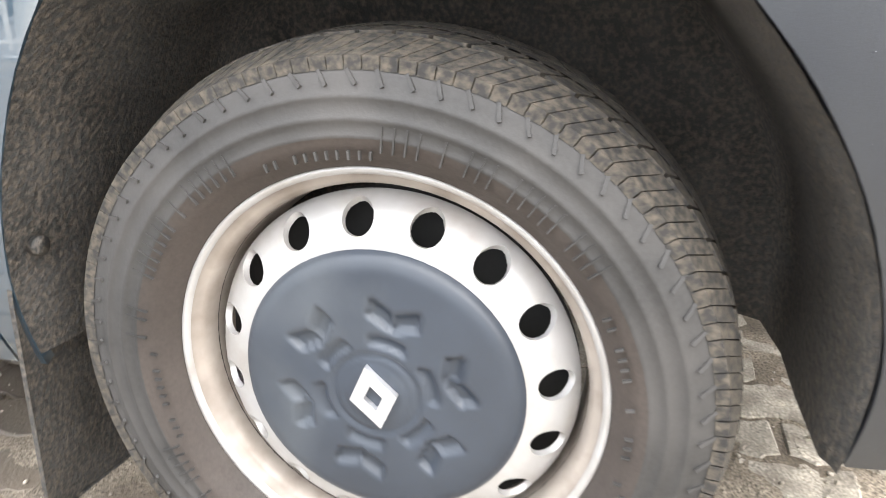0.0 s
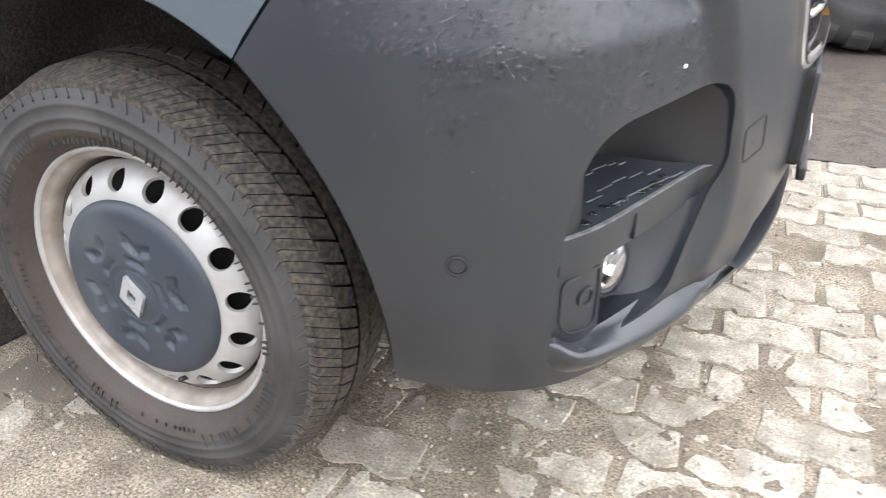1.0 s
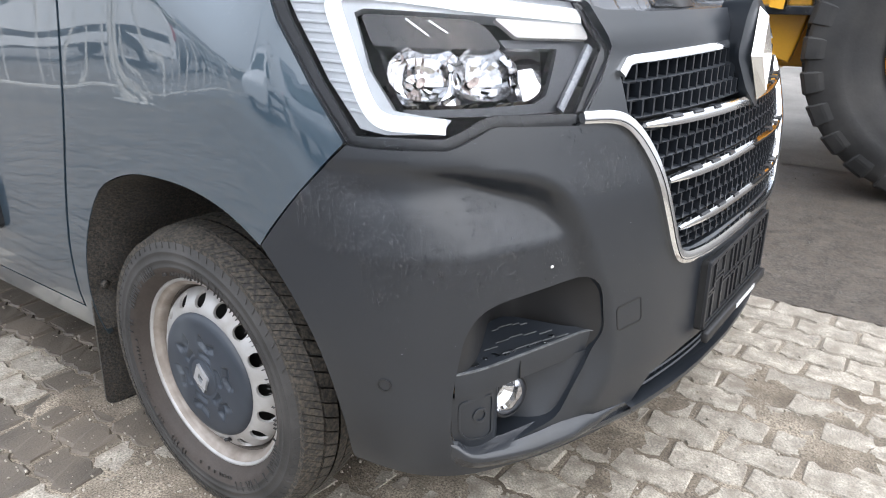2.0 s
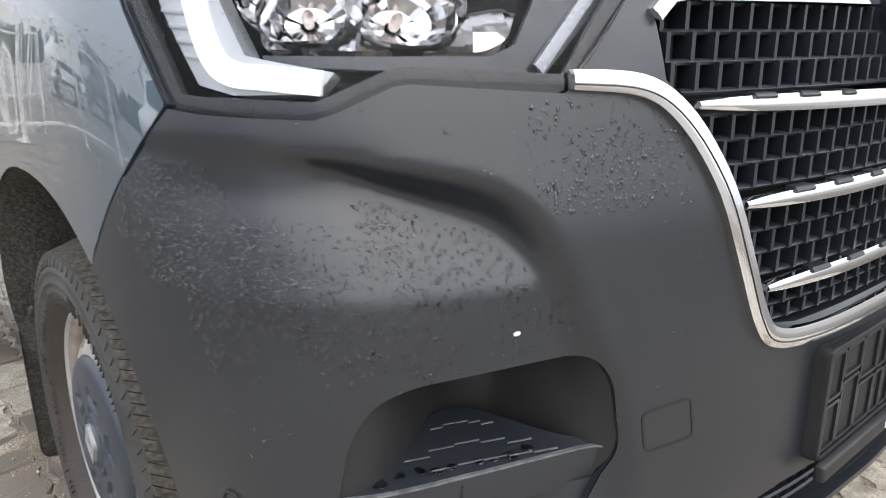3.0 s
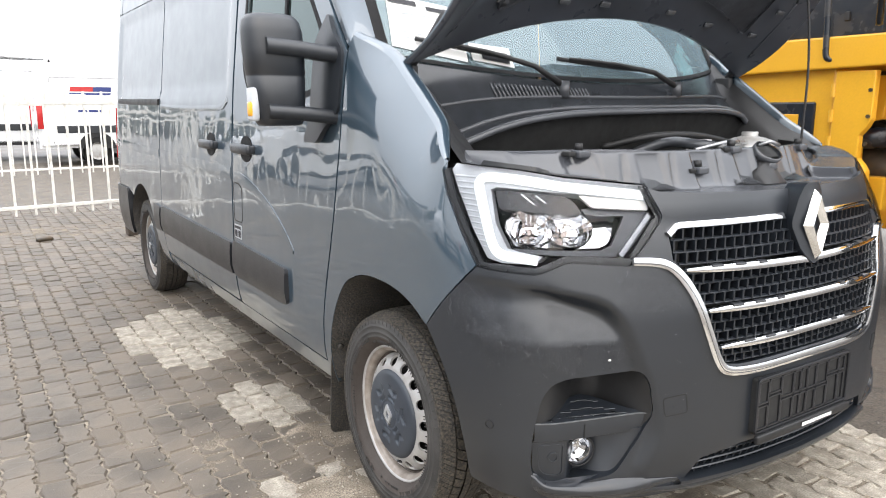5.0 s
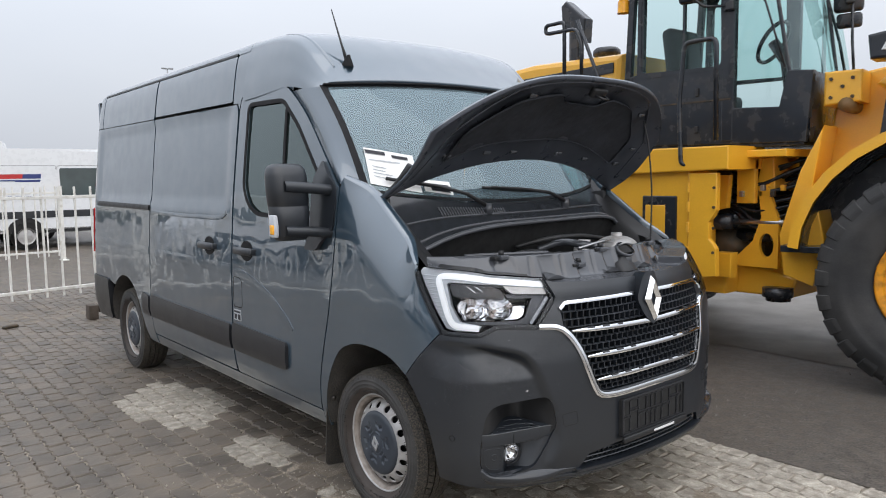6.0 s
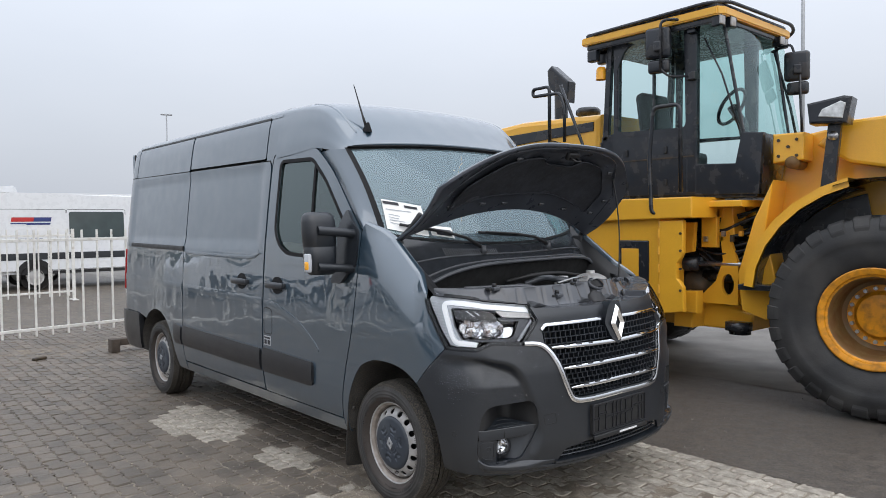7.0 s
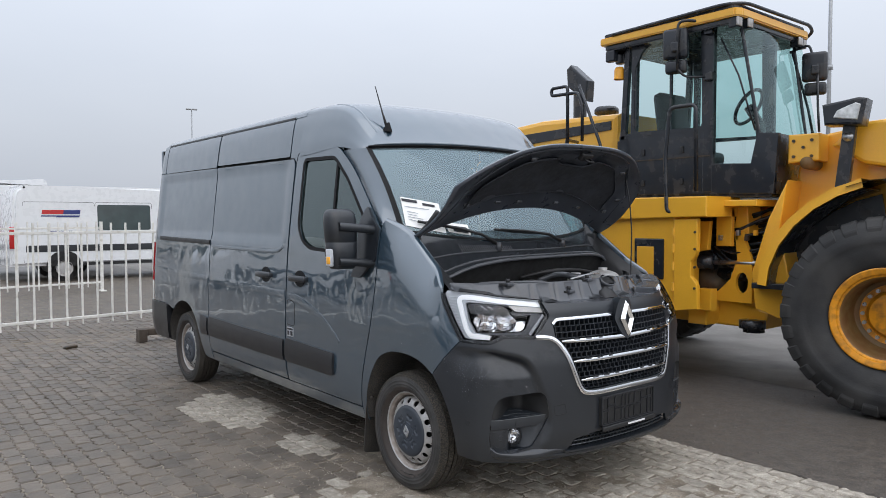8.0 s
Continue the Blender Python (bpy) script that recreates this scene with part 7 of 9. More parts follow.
for x, y, z, w in ((-0.70, 2.84, 3.26, 0.25), (0.02, 4.22, 3.10, 0.24)):
    turn_m = Euler((0, 0, radians(15))).to_matrix()
    mr = lp("cab_mirror", box(B(), (x, y, z + 0.06), (w, 0.09, 0.30), 0.035, turn_m, 3), MACHINE_BLACK, "black two-part cab mirror", smooth=True)
    lp("mirror_foot", box(B(), (x + 0.01, y, z - 0.165), (w * 0.86, 0.08, 0.13), 0.03, turn_m, 3), MACHINE_BLACK, "small lower mirror", mr, smooth=True)
    lp("mirror_clamp", box(B(), (x + 0.03, y - 0.06, z + 0.02), (0.08, 0.05, 0.10), 0.015, turn_m), MACHINE_BLACK, "", mr)
    if y < 4:
        lp("mirror_stay", tube(B(), bent([(x + 0.06, y - 0.06, z - 0.24), (x + 0.06, y - 0.06, z + 0.26), (x + 0.20, y + 0.02, z + 0.26), (x + 0.28, y + 0.14, z + 0.16)], 0.06), 0.014, 8), MACHINE_BLACK, "", mr, smooth=True)
        lp("mirror_stay", tube(B(), bent([(x + 0.06, y - 0.06, z - 0.20), (x + 0.12, y - 0.02, z - 0.28), (x + 0.28, y + 0.14, z - 0.28)], 0.05), 0.012, 8), MACHINE_BLACK, "", mr, smooth=True)
        for dz in (0.16, -0.28):
            lp("stay_bracket", box(B(), (x + 0.28, y + 0.13, z + dz), (0.09, 0.05, 0.08), 0.01), MACHINE_BLACK, "", mr)
    else:
        lp("mirror_stay", tube(B(), bent([(x, y, z + 0.1), (x - 0.06, y, z + 0.30), (x - 0.24, y - 0.05, z + 0.24)], 0.05), 0.013, 8), MACHINE_BLACK, "", mr, smooth=True)
        lp("mirror_stay", tube(B(), bent([(x + 0.05, y - 0.05, z + 0.05), (x + 0.06, y - 0.05, z - 0.35), (x + 0.10, y - 0.10, z - 0.62)], 0.05), 0.013, 8), MACHINE_BLACK, "", mr, smooth=True)
# inside the cab
lp("steering_wheel", tube(B(), [Vector((-0.36, 3.62, 2.74)) + Euler((0, radians(-58), 0)).to_matrix() @ Vector((0.19 * math.cos(2 * math.pi * k / 28), 0.19 * math.sin(2 * math.pi * k / 28), 0)) for k in range(29)], 0.018, 8), MACHINE_BLACK, "black steering wheel", smooth=True)
bm = tube(B(), [(-0.36, 3.62, 2.74), (-0.24, 3.62, 2.55), (-0.14, 3.62, 1.9)], 0.05, 10)
lp("steering_column", bm, MACHINE_BLACK, "black steering column", smooth=True)
bm = B()
box(bm, (-1.0, 3.62, 2.25), (0.5, 0.52, 0.14), 0.05)
box(bm, (-1.24, 3.62, 2.62), (0.14, 0.50, 0.75), 0.06, Euler((0, radians(-8), 0)).to_matrix())
box(bm, (-0.95, 3.30, 2.42), (0.40, 0.10, 0.10), 0.03)
lp("driver_seat", bm, INTERIOR, "dark driver seat", smooth=True)

# front frame, swung a little to the loader's left
TURN = Matrix.Translation((-0.45, 3.90, 0)) @ Matrix.Rotation(radians(9), 4, "Z")


def fr(bm):
    bmesh.ops.transform(bm, matrix=TURN, verts=bm.verts)
    return bm


def fplate(outline, y0, y1, bevel=0.01):
    return fr(prism(B(), outline, y0, y1, bevel))


TYW, TYR, HUBX, HUBZ = 0.58, 0.815, 1.50, 0.815
lp("tower", fplate([(0.62, 1.10), (0.60, 1.85), (0.66, 2.34), (1.0, 2.40), (1.5, 2.36), (1.9, 2.0), (1.9, 0.9), (0.9, 0.75)], -0.62, -0.50, 0.02), YELLOW, "yellow loader tower plate")
lp("tower", fplate([(0.62, 1.10), (0.60, 1.85), (0.66, 2.34), (1.0, 2.40), (1.5, 2.36), (1.9, 2.0), (1.9, 0.9), (0.9, 0.75)], 0.50, 0.62, 0.02), YELLOW, "yellow loader tower plate")
lp("front_hull", fplate([(0.30, 0.62), (0.45, 1.0), (0.70, 1.5), (1.9, 1.5), (1.9, 0.62)], -0.48, 0.48, 0.02), YELLOW, "yellow front hull")
lp("lift_arm", fplate([(0.95, 2.25), (1.15, 2.44), (1.5, 2.46), (2.0, 2.25), (2.6, 1.7), (2.5, 1.5), (1.8, 1.95), (1.2, 2.08)], -0.80, -0.66, 0.03), YELLOW, "yellow lift arm")
lp("pin_box", fplate([(0.62, 2.10), (0.88, 2.12), (0.88, 2.36), (0.62, 2.36)], -0.92, -0.62, 0.015), YELLOW, "yellow bolted pin box")
for bx, bz in ((0.67, 2.16), (0.67, 2.30), (0.75, 2.24), (0.82, 2.30), (0.82, 2.16)):
    lp("bolt", fr(cylinder(B(), (bx, -0.918, bz), (bx, -0.935, bz), 0.014, n=8)), GREASE)
lp("pin", fr(cylinder(B(), (0.78, -0.93, 2.10), (0.78, -0.60, 2.10), 0.055, n=20)), DARK_RUST_YELLOW, "rusty pivot pin", smooth=True)
# mudguard over the near wheel
FEND = [(170, 0.955), (160, 0.975), (148, 0.99), (136, 1.00), (124, 1.01), (112, 1.02), (101, 1.03)]
rows = []
for a, r in FEND:
    p = Vector((HUBX + r * math.cos(radians(a)), 0, HUBZ + 0.03 + r * math.sin(radians(a))))
    q = Vector((HUBX + (r + 0.075) * math.cos(radians(a)), 0, HUBZ + 0.03 + (r + 0.075) * math.sin(radians(a))))
    rows.append([q + Vector((0, -0.62, 0)), q + Vector((0, -1.24, 0)), q + Vector((0, -1.27, 0)), p + Vector((0, -1.27, 0)), p + Vector((0, -1.24, 0)), p + Vector((0, -0.62, 0))])
bm = grid(rows, closed_u=True)
bmesh.ops.recalc_face_normals(bm, faces=bm.faces)
guard = lp("mudguard", sharpen(fr(bm), 40), YELLOW, "yellow mudguard with a black inner face", smooth=True)
rows = [[Vector((HUBX + (r - 0.012) * math.cos(radians(a)), y, HUBZ + 0.03 + (r - 0.012) * math.sin(radians(a)))) for y in (-0.60, -0.9, -1.255, -1.262)] for a, r in FEND]
back = [(HUBX + 1.0 * math.cos(radians(a)), HUBZ + 0.03 + 0.985 * math.sin(radians(a))) for a in (172, 160, 148, 136, 124, 112, 100)] + [(HUBX + 0.55 * math.cos(radians(a)), HUBZ + 0.55 * math.sin(radians(a))) for a in (100, 135, 172)]
lp("mudguard_back", fplate(back, -0.70, -0.66, 0.004), MACHINE_BLACK, "black mudguard back panel", guard)
lp("mudguard_liner", fr(grid(rows)), MACHINE_BLACK, "black mudguard lining", guard, smooth=True)
rows = [[Vector((HUBX + r * math.cos(radians(a)), y, HUBZ + 0.06 + r * math.sin(radians(a)))) for y in (-1.30, -0.60)] for a, r in ((108, 1.04), (98, 1.05), (86, 1.05), (74, 1.04), (60, 1.02))]
bm = grid(rows)
bmesh.ops.solidify(bm, geom=list(bm.faces), thickness=0.06)
lp("mudguard_extension", fr(bm), MACHINE_BLACK, "black rubber mudguard extension", guard, smooth=True)
lp("guard_bracket", fplate([(0.42, 0.98), (0.72, 0.98), (0.72, 1.03), (0.42, 1.03)], -1.22, -0.60, 0.006), MACHINE_BLACK, "black mudguard bracket")
lp("fender_cheek", fplate([(0.40, 0.78), (0.62, 0.70), (0.70, 1.02), (0.60, 1.50), (0.66, 1.95), (0.50, 1.60), (0.36, 1.10)], -1.05, -0.62, 0.012), YELLOW, "yellow front frame cheek")
# head lamp on its bracket
lp("lamp_bracket", fplate([(1.02, 1.86), (1.13, 1.86), (1.18, 2.42), (1.08, 2.42)], -0.98, -0.90, 0.01), MACHINE_BLACK, "black lamp bracket")
hl_ob = lp("head_lamp", fr(prism(B(), [(0.96, 2.40), (1.245, 2.385), (1.28, 2.60), (1.22, 2.615), (0.94, 2.575)], -1.10, -0.86, 0.02)), MACHINE_BLACK, "black loader head lamp")
lp("lamp_glass", fr(prism(B(), [(1.03, 2.455), (1.215, 2.425), (1.24, 2.55), (1.20, 2.57), (1.06, 2.515)], -1.112, -1.09, 0.008)), HEAD_GLASS, "clear lamp glass", hl_ob)
lp("lamp_pivot", fr(cylinder(B(), (1.12, -1.0, 2.30), (1.12, -0.86, 2.30), 0.04, n=14)), STEEL, "lamp pivot bolt", hl_ob, smooth=True)
# articulation joint
for a, b, r, mt in (((-0.30, 3.25, 1.05), (0.25, 3.30, 1.05), 0.035, STEEL), ((-0.45, 3.28, 1.05), (-0.15, 3.28, 1.05), 0.06, MACHINE_BLACK), ((-0.32, 3.6, 1.5), (0.2, 3.6, 1.45), 0.05, MACHINE_BLACK),
                    ((-0.1, 3.5, 1.75), (-0.05, 3.5, 0.9), 0.045, YELLOW), ((-0.1, 3.3, 0.62), (-0.1, 3.3, 0.5), 0.10, MACHINE_BLACK)):
    lp("joint_cylinder", cylinder(B(), a, b, r, n=18), mt, "hydraulic joint cylinder", smooth=True)
lp("steering_cylinder", cylinder(B(), (-0.80, 3.12, 1.165), (-0.42, 3.12, 1.175), 0.075, n=20), MACHINE_BLACK, "black steering cylinder", smooth=True)
lp("cylinder_rod", cylinder(B(), (-0.42, 3.12, 1.175), (0.10, 3.12, 1.185), 0.024, n=16), STEEL, "bright steel cylinder rod", smooth=True)
bm = B()
bmesh.ops.create_icosphere(bm, subdivisions=3, radius=0.19, matrix=Matrix.Translation((-0.56, 3.30, 0.95)) @ Matrix.Diagonal((1, 0.8, 1.1, 1)))
for v in bm.verts:
    v.co += v.normal * 0.03 * noise.noise(v.co * 9)
lp("axle_casting", bm, GREASE, "rusty brown axle casting", smooth=True)
lp("joint_bracket", plate([(-0.50, 1.28), (-0.40, 1.30), (-0.38, 1.58), (-0.50, 1.58)], 2.96, 3.02, 0.008), YELLOW, "yellow upper joint bracket")
lp("joint_bracket", plate([(-0.36, 1.34), (-0.20, 1.34), (-0.20, 1.70), (-0.36, 1.70)], 3.04, 3.10, 0.008), YELLOW, "yellow upper joint bracket")
lp("joint_bracket", plate([(-0.44, 0.72), (-0.30, 0.72), (-0.30, 0.93), (-0.44, 0.93)], 2.86, 2.98, 0.010), YELLOW, "yellow lower joint bracket")
lp("joint_gusset", sheet([(-0.50, 0.80), (-0.02, 0.80), (-0.02, 1.20), (-0.12, 1.48), (-0.20, 1.48), (-0.17, 1.22), (-0.24, 1.02), (-0.36, 0.90)], lambda x, z: Vector((x, 3.10, z)), 0.05, 0.04, [[(-0.12 + 0.062 * math.cos(2 * math.pi * k / 20), 0.99 + 0.10 * math.sin(2 * math.pi * k / 20)) for k in range(20)]]), YELLOW, "yellow pierced gusset plate")
lp("boss_cap", cylinder(B(), (-0.02, 3.12, 0.565), (-0.02, 3.12, 0.64), 0.12, n=24), MACHINE_BLACK, "black joint pin cap", smooth=True)
hose_rng = random.Random(8)
for k in range(14):
    z0, y0 = 1.30 + 0.03 * k, 3.08 + 0.28 * hose_rng.random()
    sag = 0.05 + 0.12 * hose_rng.random()
    lp("hydraulic_hose", tube(B(), smooth_line([(-0.60, y0 + 0.1, z0), (-0.40, y0, z0 - sag * 0.3), (-0.22, y0 - 0.03, z0 - sag), (-0.02, y0, z0 - sag * 0.4), (0.20, y0 + 0.05, z0 + 0.04)], 5), hose_rng.choice((0.012, 0.016, 0.02)), 8), MACHINE_BLACK, "black hydraulic hose", smooth=True)
for k in range(6):
    bm = box(B(), (-0.30 + 0.06 * k, 3.02 + 0.05 * (k % 3), 1.42 + 0.05 * (k % 2)), (0.035, 0.04, 0.05), 0.005)
    lp("hose_clamp", bm, (STEEL, GREASE, YELLOW)[k % 3], "small hose clamp")
lp("joint_plate", plate([(-0.28, 1.78), (0.12, 1.78), (0.12, 1.72), (-0.28, 1.72)], 2.9, 3.5, 0.008), YELLOW, "yellow joint plate")
lp("joint_plate", plate([(-0.25, 1.45), (-0.08, 1.45), (-0.10, 1.72), (-0.20, 1.72)], 3.15, 3.4, 0.01), YELLOW, "yellow joint bracket")
lp("joint_web", plate([(-0.30, 0.72), (0.05, 0.75), (0.10, 1.0), (-0.05, 1.25), (-0.12, 1.1), (-0.2, 0.95)], 3.42, 3.52, 0.01), YELLOW, "yellow curved joint web")
lp("joint_core", box(B(), (-0.15, 4.0, 1.2), (0.5, 0.7, 1.1)), GREASE, "greasy articulation joint")
for k in range(7):
    z0 = 1.68 - 0.07 * k
    lp("hydraulic_hose", tube(B(), smooth_line([(-0.30, 3.35 + 0.03 * k, z0), (-0.10, 3.25 + 0.04 * k, z0 - 0.06), (0.08, 3.3 + 0.03 * k, z0 + 0.02), (0.25, 3.45, z0 - 0.05)], 5), 0.016, 8), MACHINE_BLACK, "black hydraulic hose", smooth=True)


def loader_wheel(c, side, m):
    c = Vector(c)
    w = TYW / 2
    prof = [(0.355, 0.72), (0.39, 0.84), (0.45, 0.97), (0.55, 1.04), (0.60, 1.045), (0.605, 1.055), (0.66, 1.03), (0.725, 0.97), (0.768, 0.90), (0.790, 0.75)]
    full = prof + [(0.796, 0.3), (0.796, -0.3)] + [(r, -y) for r, y in reversed(prof)]
    bm = lathe(B(), [(r, side * y * w) for r, y in full], c, "y", 72)
    for v in bm.verts:
        v.co.z = max(v.co.z, 0.002)
    bmesh.ops.recalc_face_normals(bm, faces=bm.faces)
    bmesh.ops.transform(bm, matrix=m, verts=bm.verts)
    hub = lp("loader_wheel", bm, BIG_TYRE, "large worn loader tyre on a yellow rim", smooth=True)
    n = 26
    for sd in (-1, 1):
        bm = B()
        wid, vs = 2 * math.pi / n * 0.66, []
        for y, r, off in ((0.04, 0.815, 0.30), (0.60, 0.815, 0.05), (0.90, 0.792, 0.0), (1.0, 0.728, 0.0)):
            for da in (-wid / 2, wid / 2):
                for dr in (-0.055, 0.0):
                    ang = da + off * wid
                    vs.append(bm.verts.new(Vector(((r + dr) * math.cos(ang), sd * y * w, (r + dr) * math.sin(ang)))))
        for s0 in range(3):
            for q in ((1, 3, 7, 5), (0, 1, 5, 4), (2, 6, 7, 3)):
                bm.faces.new([vs[s0 * 4 + j] for j in q])
        bm.faces.new([vs[j] for j in (0, 2, 3, 1)])
        bm.faces.new([vs[12 + j] for j in (0, 1, 3, 2)])
        bmesh.ops.recalc_face_normals(bm, faces=bm.faces)
        bmesh.ops.bevel(bm, geom=[e for e in bm.edges], offset=0.008, segments=1, affect="EDGES")
        lug = bpy.data.meshes.new("tread_lug")
        bm.to_mesh(lug)
        bm.free()
        lug.materials.append(BIG_TYRE)
        for k in range(n):
            ob = new("tread_lug", lug)
            ob.parent = hub
            ob.matrix_basis = m @ Matrix.Translation(c) @ Matrix.Rotation(-2 * math.pi * (k + (0.5 if sd > 0 else 0)) / n, 4, "Y")
    rim_prof = [(0.350, 0.78), (0.395, 0.90), (0.405, 0.95), (0.395, 0.97), (0.370, 0.955), (0.352, 0.93), (0.345, 0.88), (0.330, 0.86), (0.318, 0.80), (0.308, 0.50), (0.298, 0.10), (0.285, -0.12), (0.25, -0.18), (0.20, -0.16), (0.17, -0.02), (0.10, 0.02), (0.001, 0.02)]
    bm = lathe(B(), [(r, side * y * w) for r, y in rim_prof], c, "y", 64)
    bmesh.ops.recalc_face_normals(bm, faces=bm.faces)
    bmesh.ops.transform(bm, matrix=m, verts=bm.verts)
    # the deep bowl takes the rusty copy with shade in its colour
    for f in bm.faces:
        q = m.inverted() @ f.calc_center_median() - c
        f.material_index = 1 if 0.235 < math.hypot(q.x, q.z) < 0.325 else 0
    rim = lp("wheel_rim", sharpen(bm, 35), (RIM_YELLOW, DARK_RUST_YELLOW), "rust-streaked yellow dished loader rim", hub, smooth=True)
    for k in range(18):
        a = 2 * math.pi * k / 18
        p = c + Vector((0.222 * math.cos(a), side * -0.17 * w, 0.222 * math.sin(a)))
        bm = cylinder(B(), p, p + Vector((0, side * 0.035, 0)), 0.016, n=8)
        bmesh.ops.transform(bm, matrix=m, verts=bm.verts)
        lp("wheel_nut", bm, STEEL, "", rim)
    return hub


loader_wheel((HUBX, -1.10, HUBZ), -1, TURN)
loader_wheel((HUBX, 1.10, HUBZ), 1, TURN)
REAR_M = Matrix.Translation((-0.45, 3.90, 0))
loader_wheel((-1.75, -1.02, HUBZ), -1, REAR_M)
loader_wheel((-1.75, 1.10, HUBZ), 1, REAR_M)
lp("front_axle", fr(cylinder(B(), (HUBX, -0.9, HUBZ), (HUBX, 0.9, HUBZ), 0.16, n=20)), GREASE, "greasy front axle", smooth=True)
lp("rear_axle", cylinder(B(), (-2.2, 3.0, HUBZ), (-2.2, 4.8, HUBZ), 0.16, n=20), GREASE, "greasy rear axle", smooth=True)


# ---------------------------------------------------------------- fences
def fence_panel(a, b, lift=0.10, top=1.42, tip=1.56, gap=0.115):
    a, b = Vector(a), Vector(b)
    e = thing("fence_panel", "white painted steel rail fence panel", "fence", tuple(a), "white yard fence")
    d = (b - a).normalized()
    n = max(2, round((b - a).length / gap))
    for z in (lift + 0.10, top):
        part("rail", box(B(), (a + b) / 2 + Vector((0, 0, z)), ((b - a).length, 0.04, 0.04), 0.004, d.to_track_quat("X", "Z").to_matrix()), FENCE_WHITE, e, smooth=False)
    for k in range(n):
        p = a + d * (b - a).length * (k + 0.5) / n
        part("picket", box(B(), p + Vector((0, 0, (lift + tip) / 2)), (0.026, 0.026, tip - lift), 0.004, d.to_track_quat("X", "Z").to_matrix()), FENCE_WHITE, e, smooth=False)
    for p in (a, b):
        part("fence_post", box(B(), p + Vector((0, 0, (tip) / 2)), (0.06, 0.06, tip), 0.006), FENCE_WHITE, e, smooth=False)
        part("foot", box(B(), p + Vector((0, 0, 0.012)), (0.34, 0.12, 0.024), 0.004), FENCE_WHITE, e, smooth=False)
    return e


def fence_x(y):
    return -7.72 - 0.14 * (y + 2)


FY = [-13.6, -10.8, -8.0, -5.2, -2.4, 0.4, 3.2, 6.0]
for y0, y1 in zip(FY, FY[1:]):
    fence_panel((fence_x(y0), y0 + 0.04, 0), (fence_x(y1), y1 - 0.04, 0), gap=0.205)
fence_panel((-13.6, -4.5, 0), (-13.8, -1.9, 0), gap=0.2)
fence_panel((-13.8, -1.8, 0), (-14.0, 0.75, 0), gap=0.2)

# steel trestle behind the van
bm = B()
box(bm, (-6.38, -0.62, 0.085), (0.17, 0.10, 0.17), 0.008)
box(bm, (-6.38, -0.10, 0.125), (0.11, 1.0, 0.085), 0.008)
box(bm, (-6.38, 0.40, 0.045), (0.14, 0.10, 0.09), 0.006)
solid("trestle", bm, TIMBER, "rusty dark low trestle standing behind the van", "trestle")


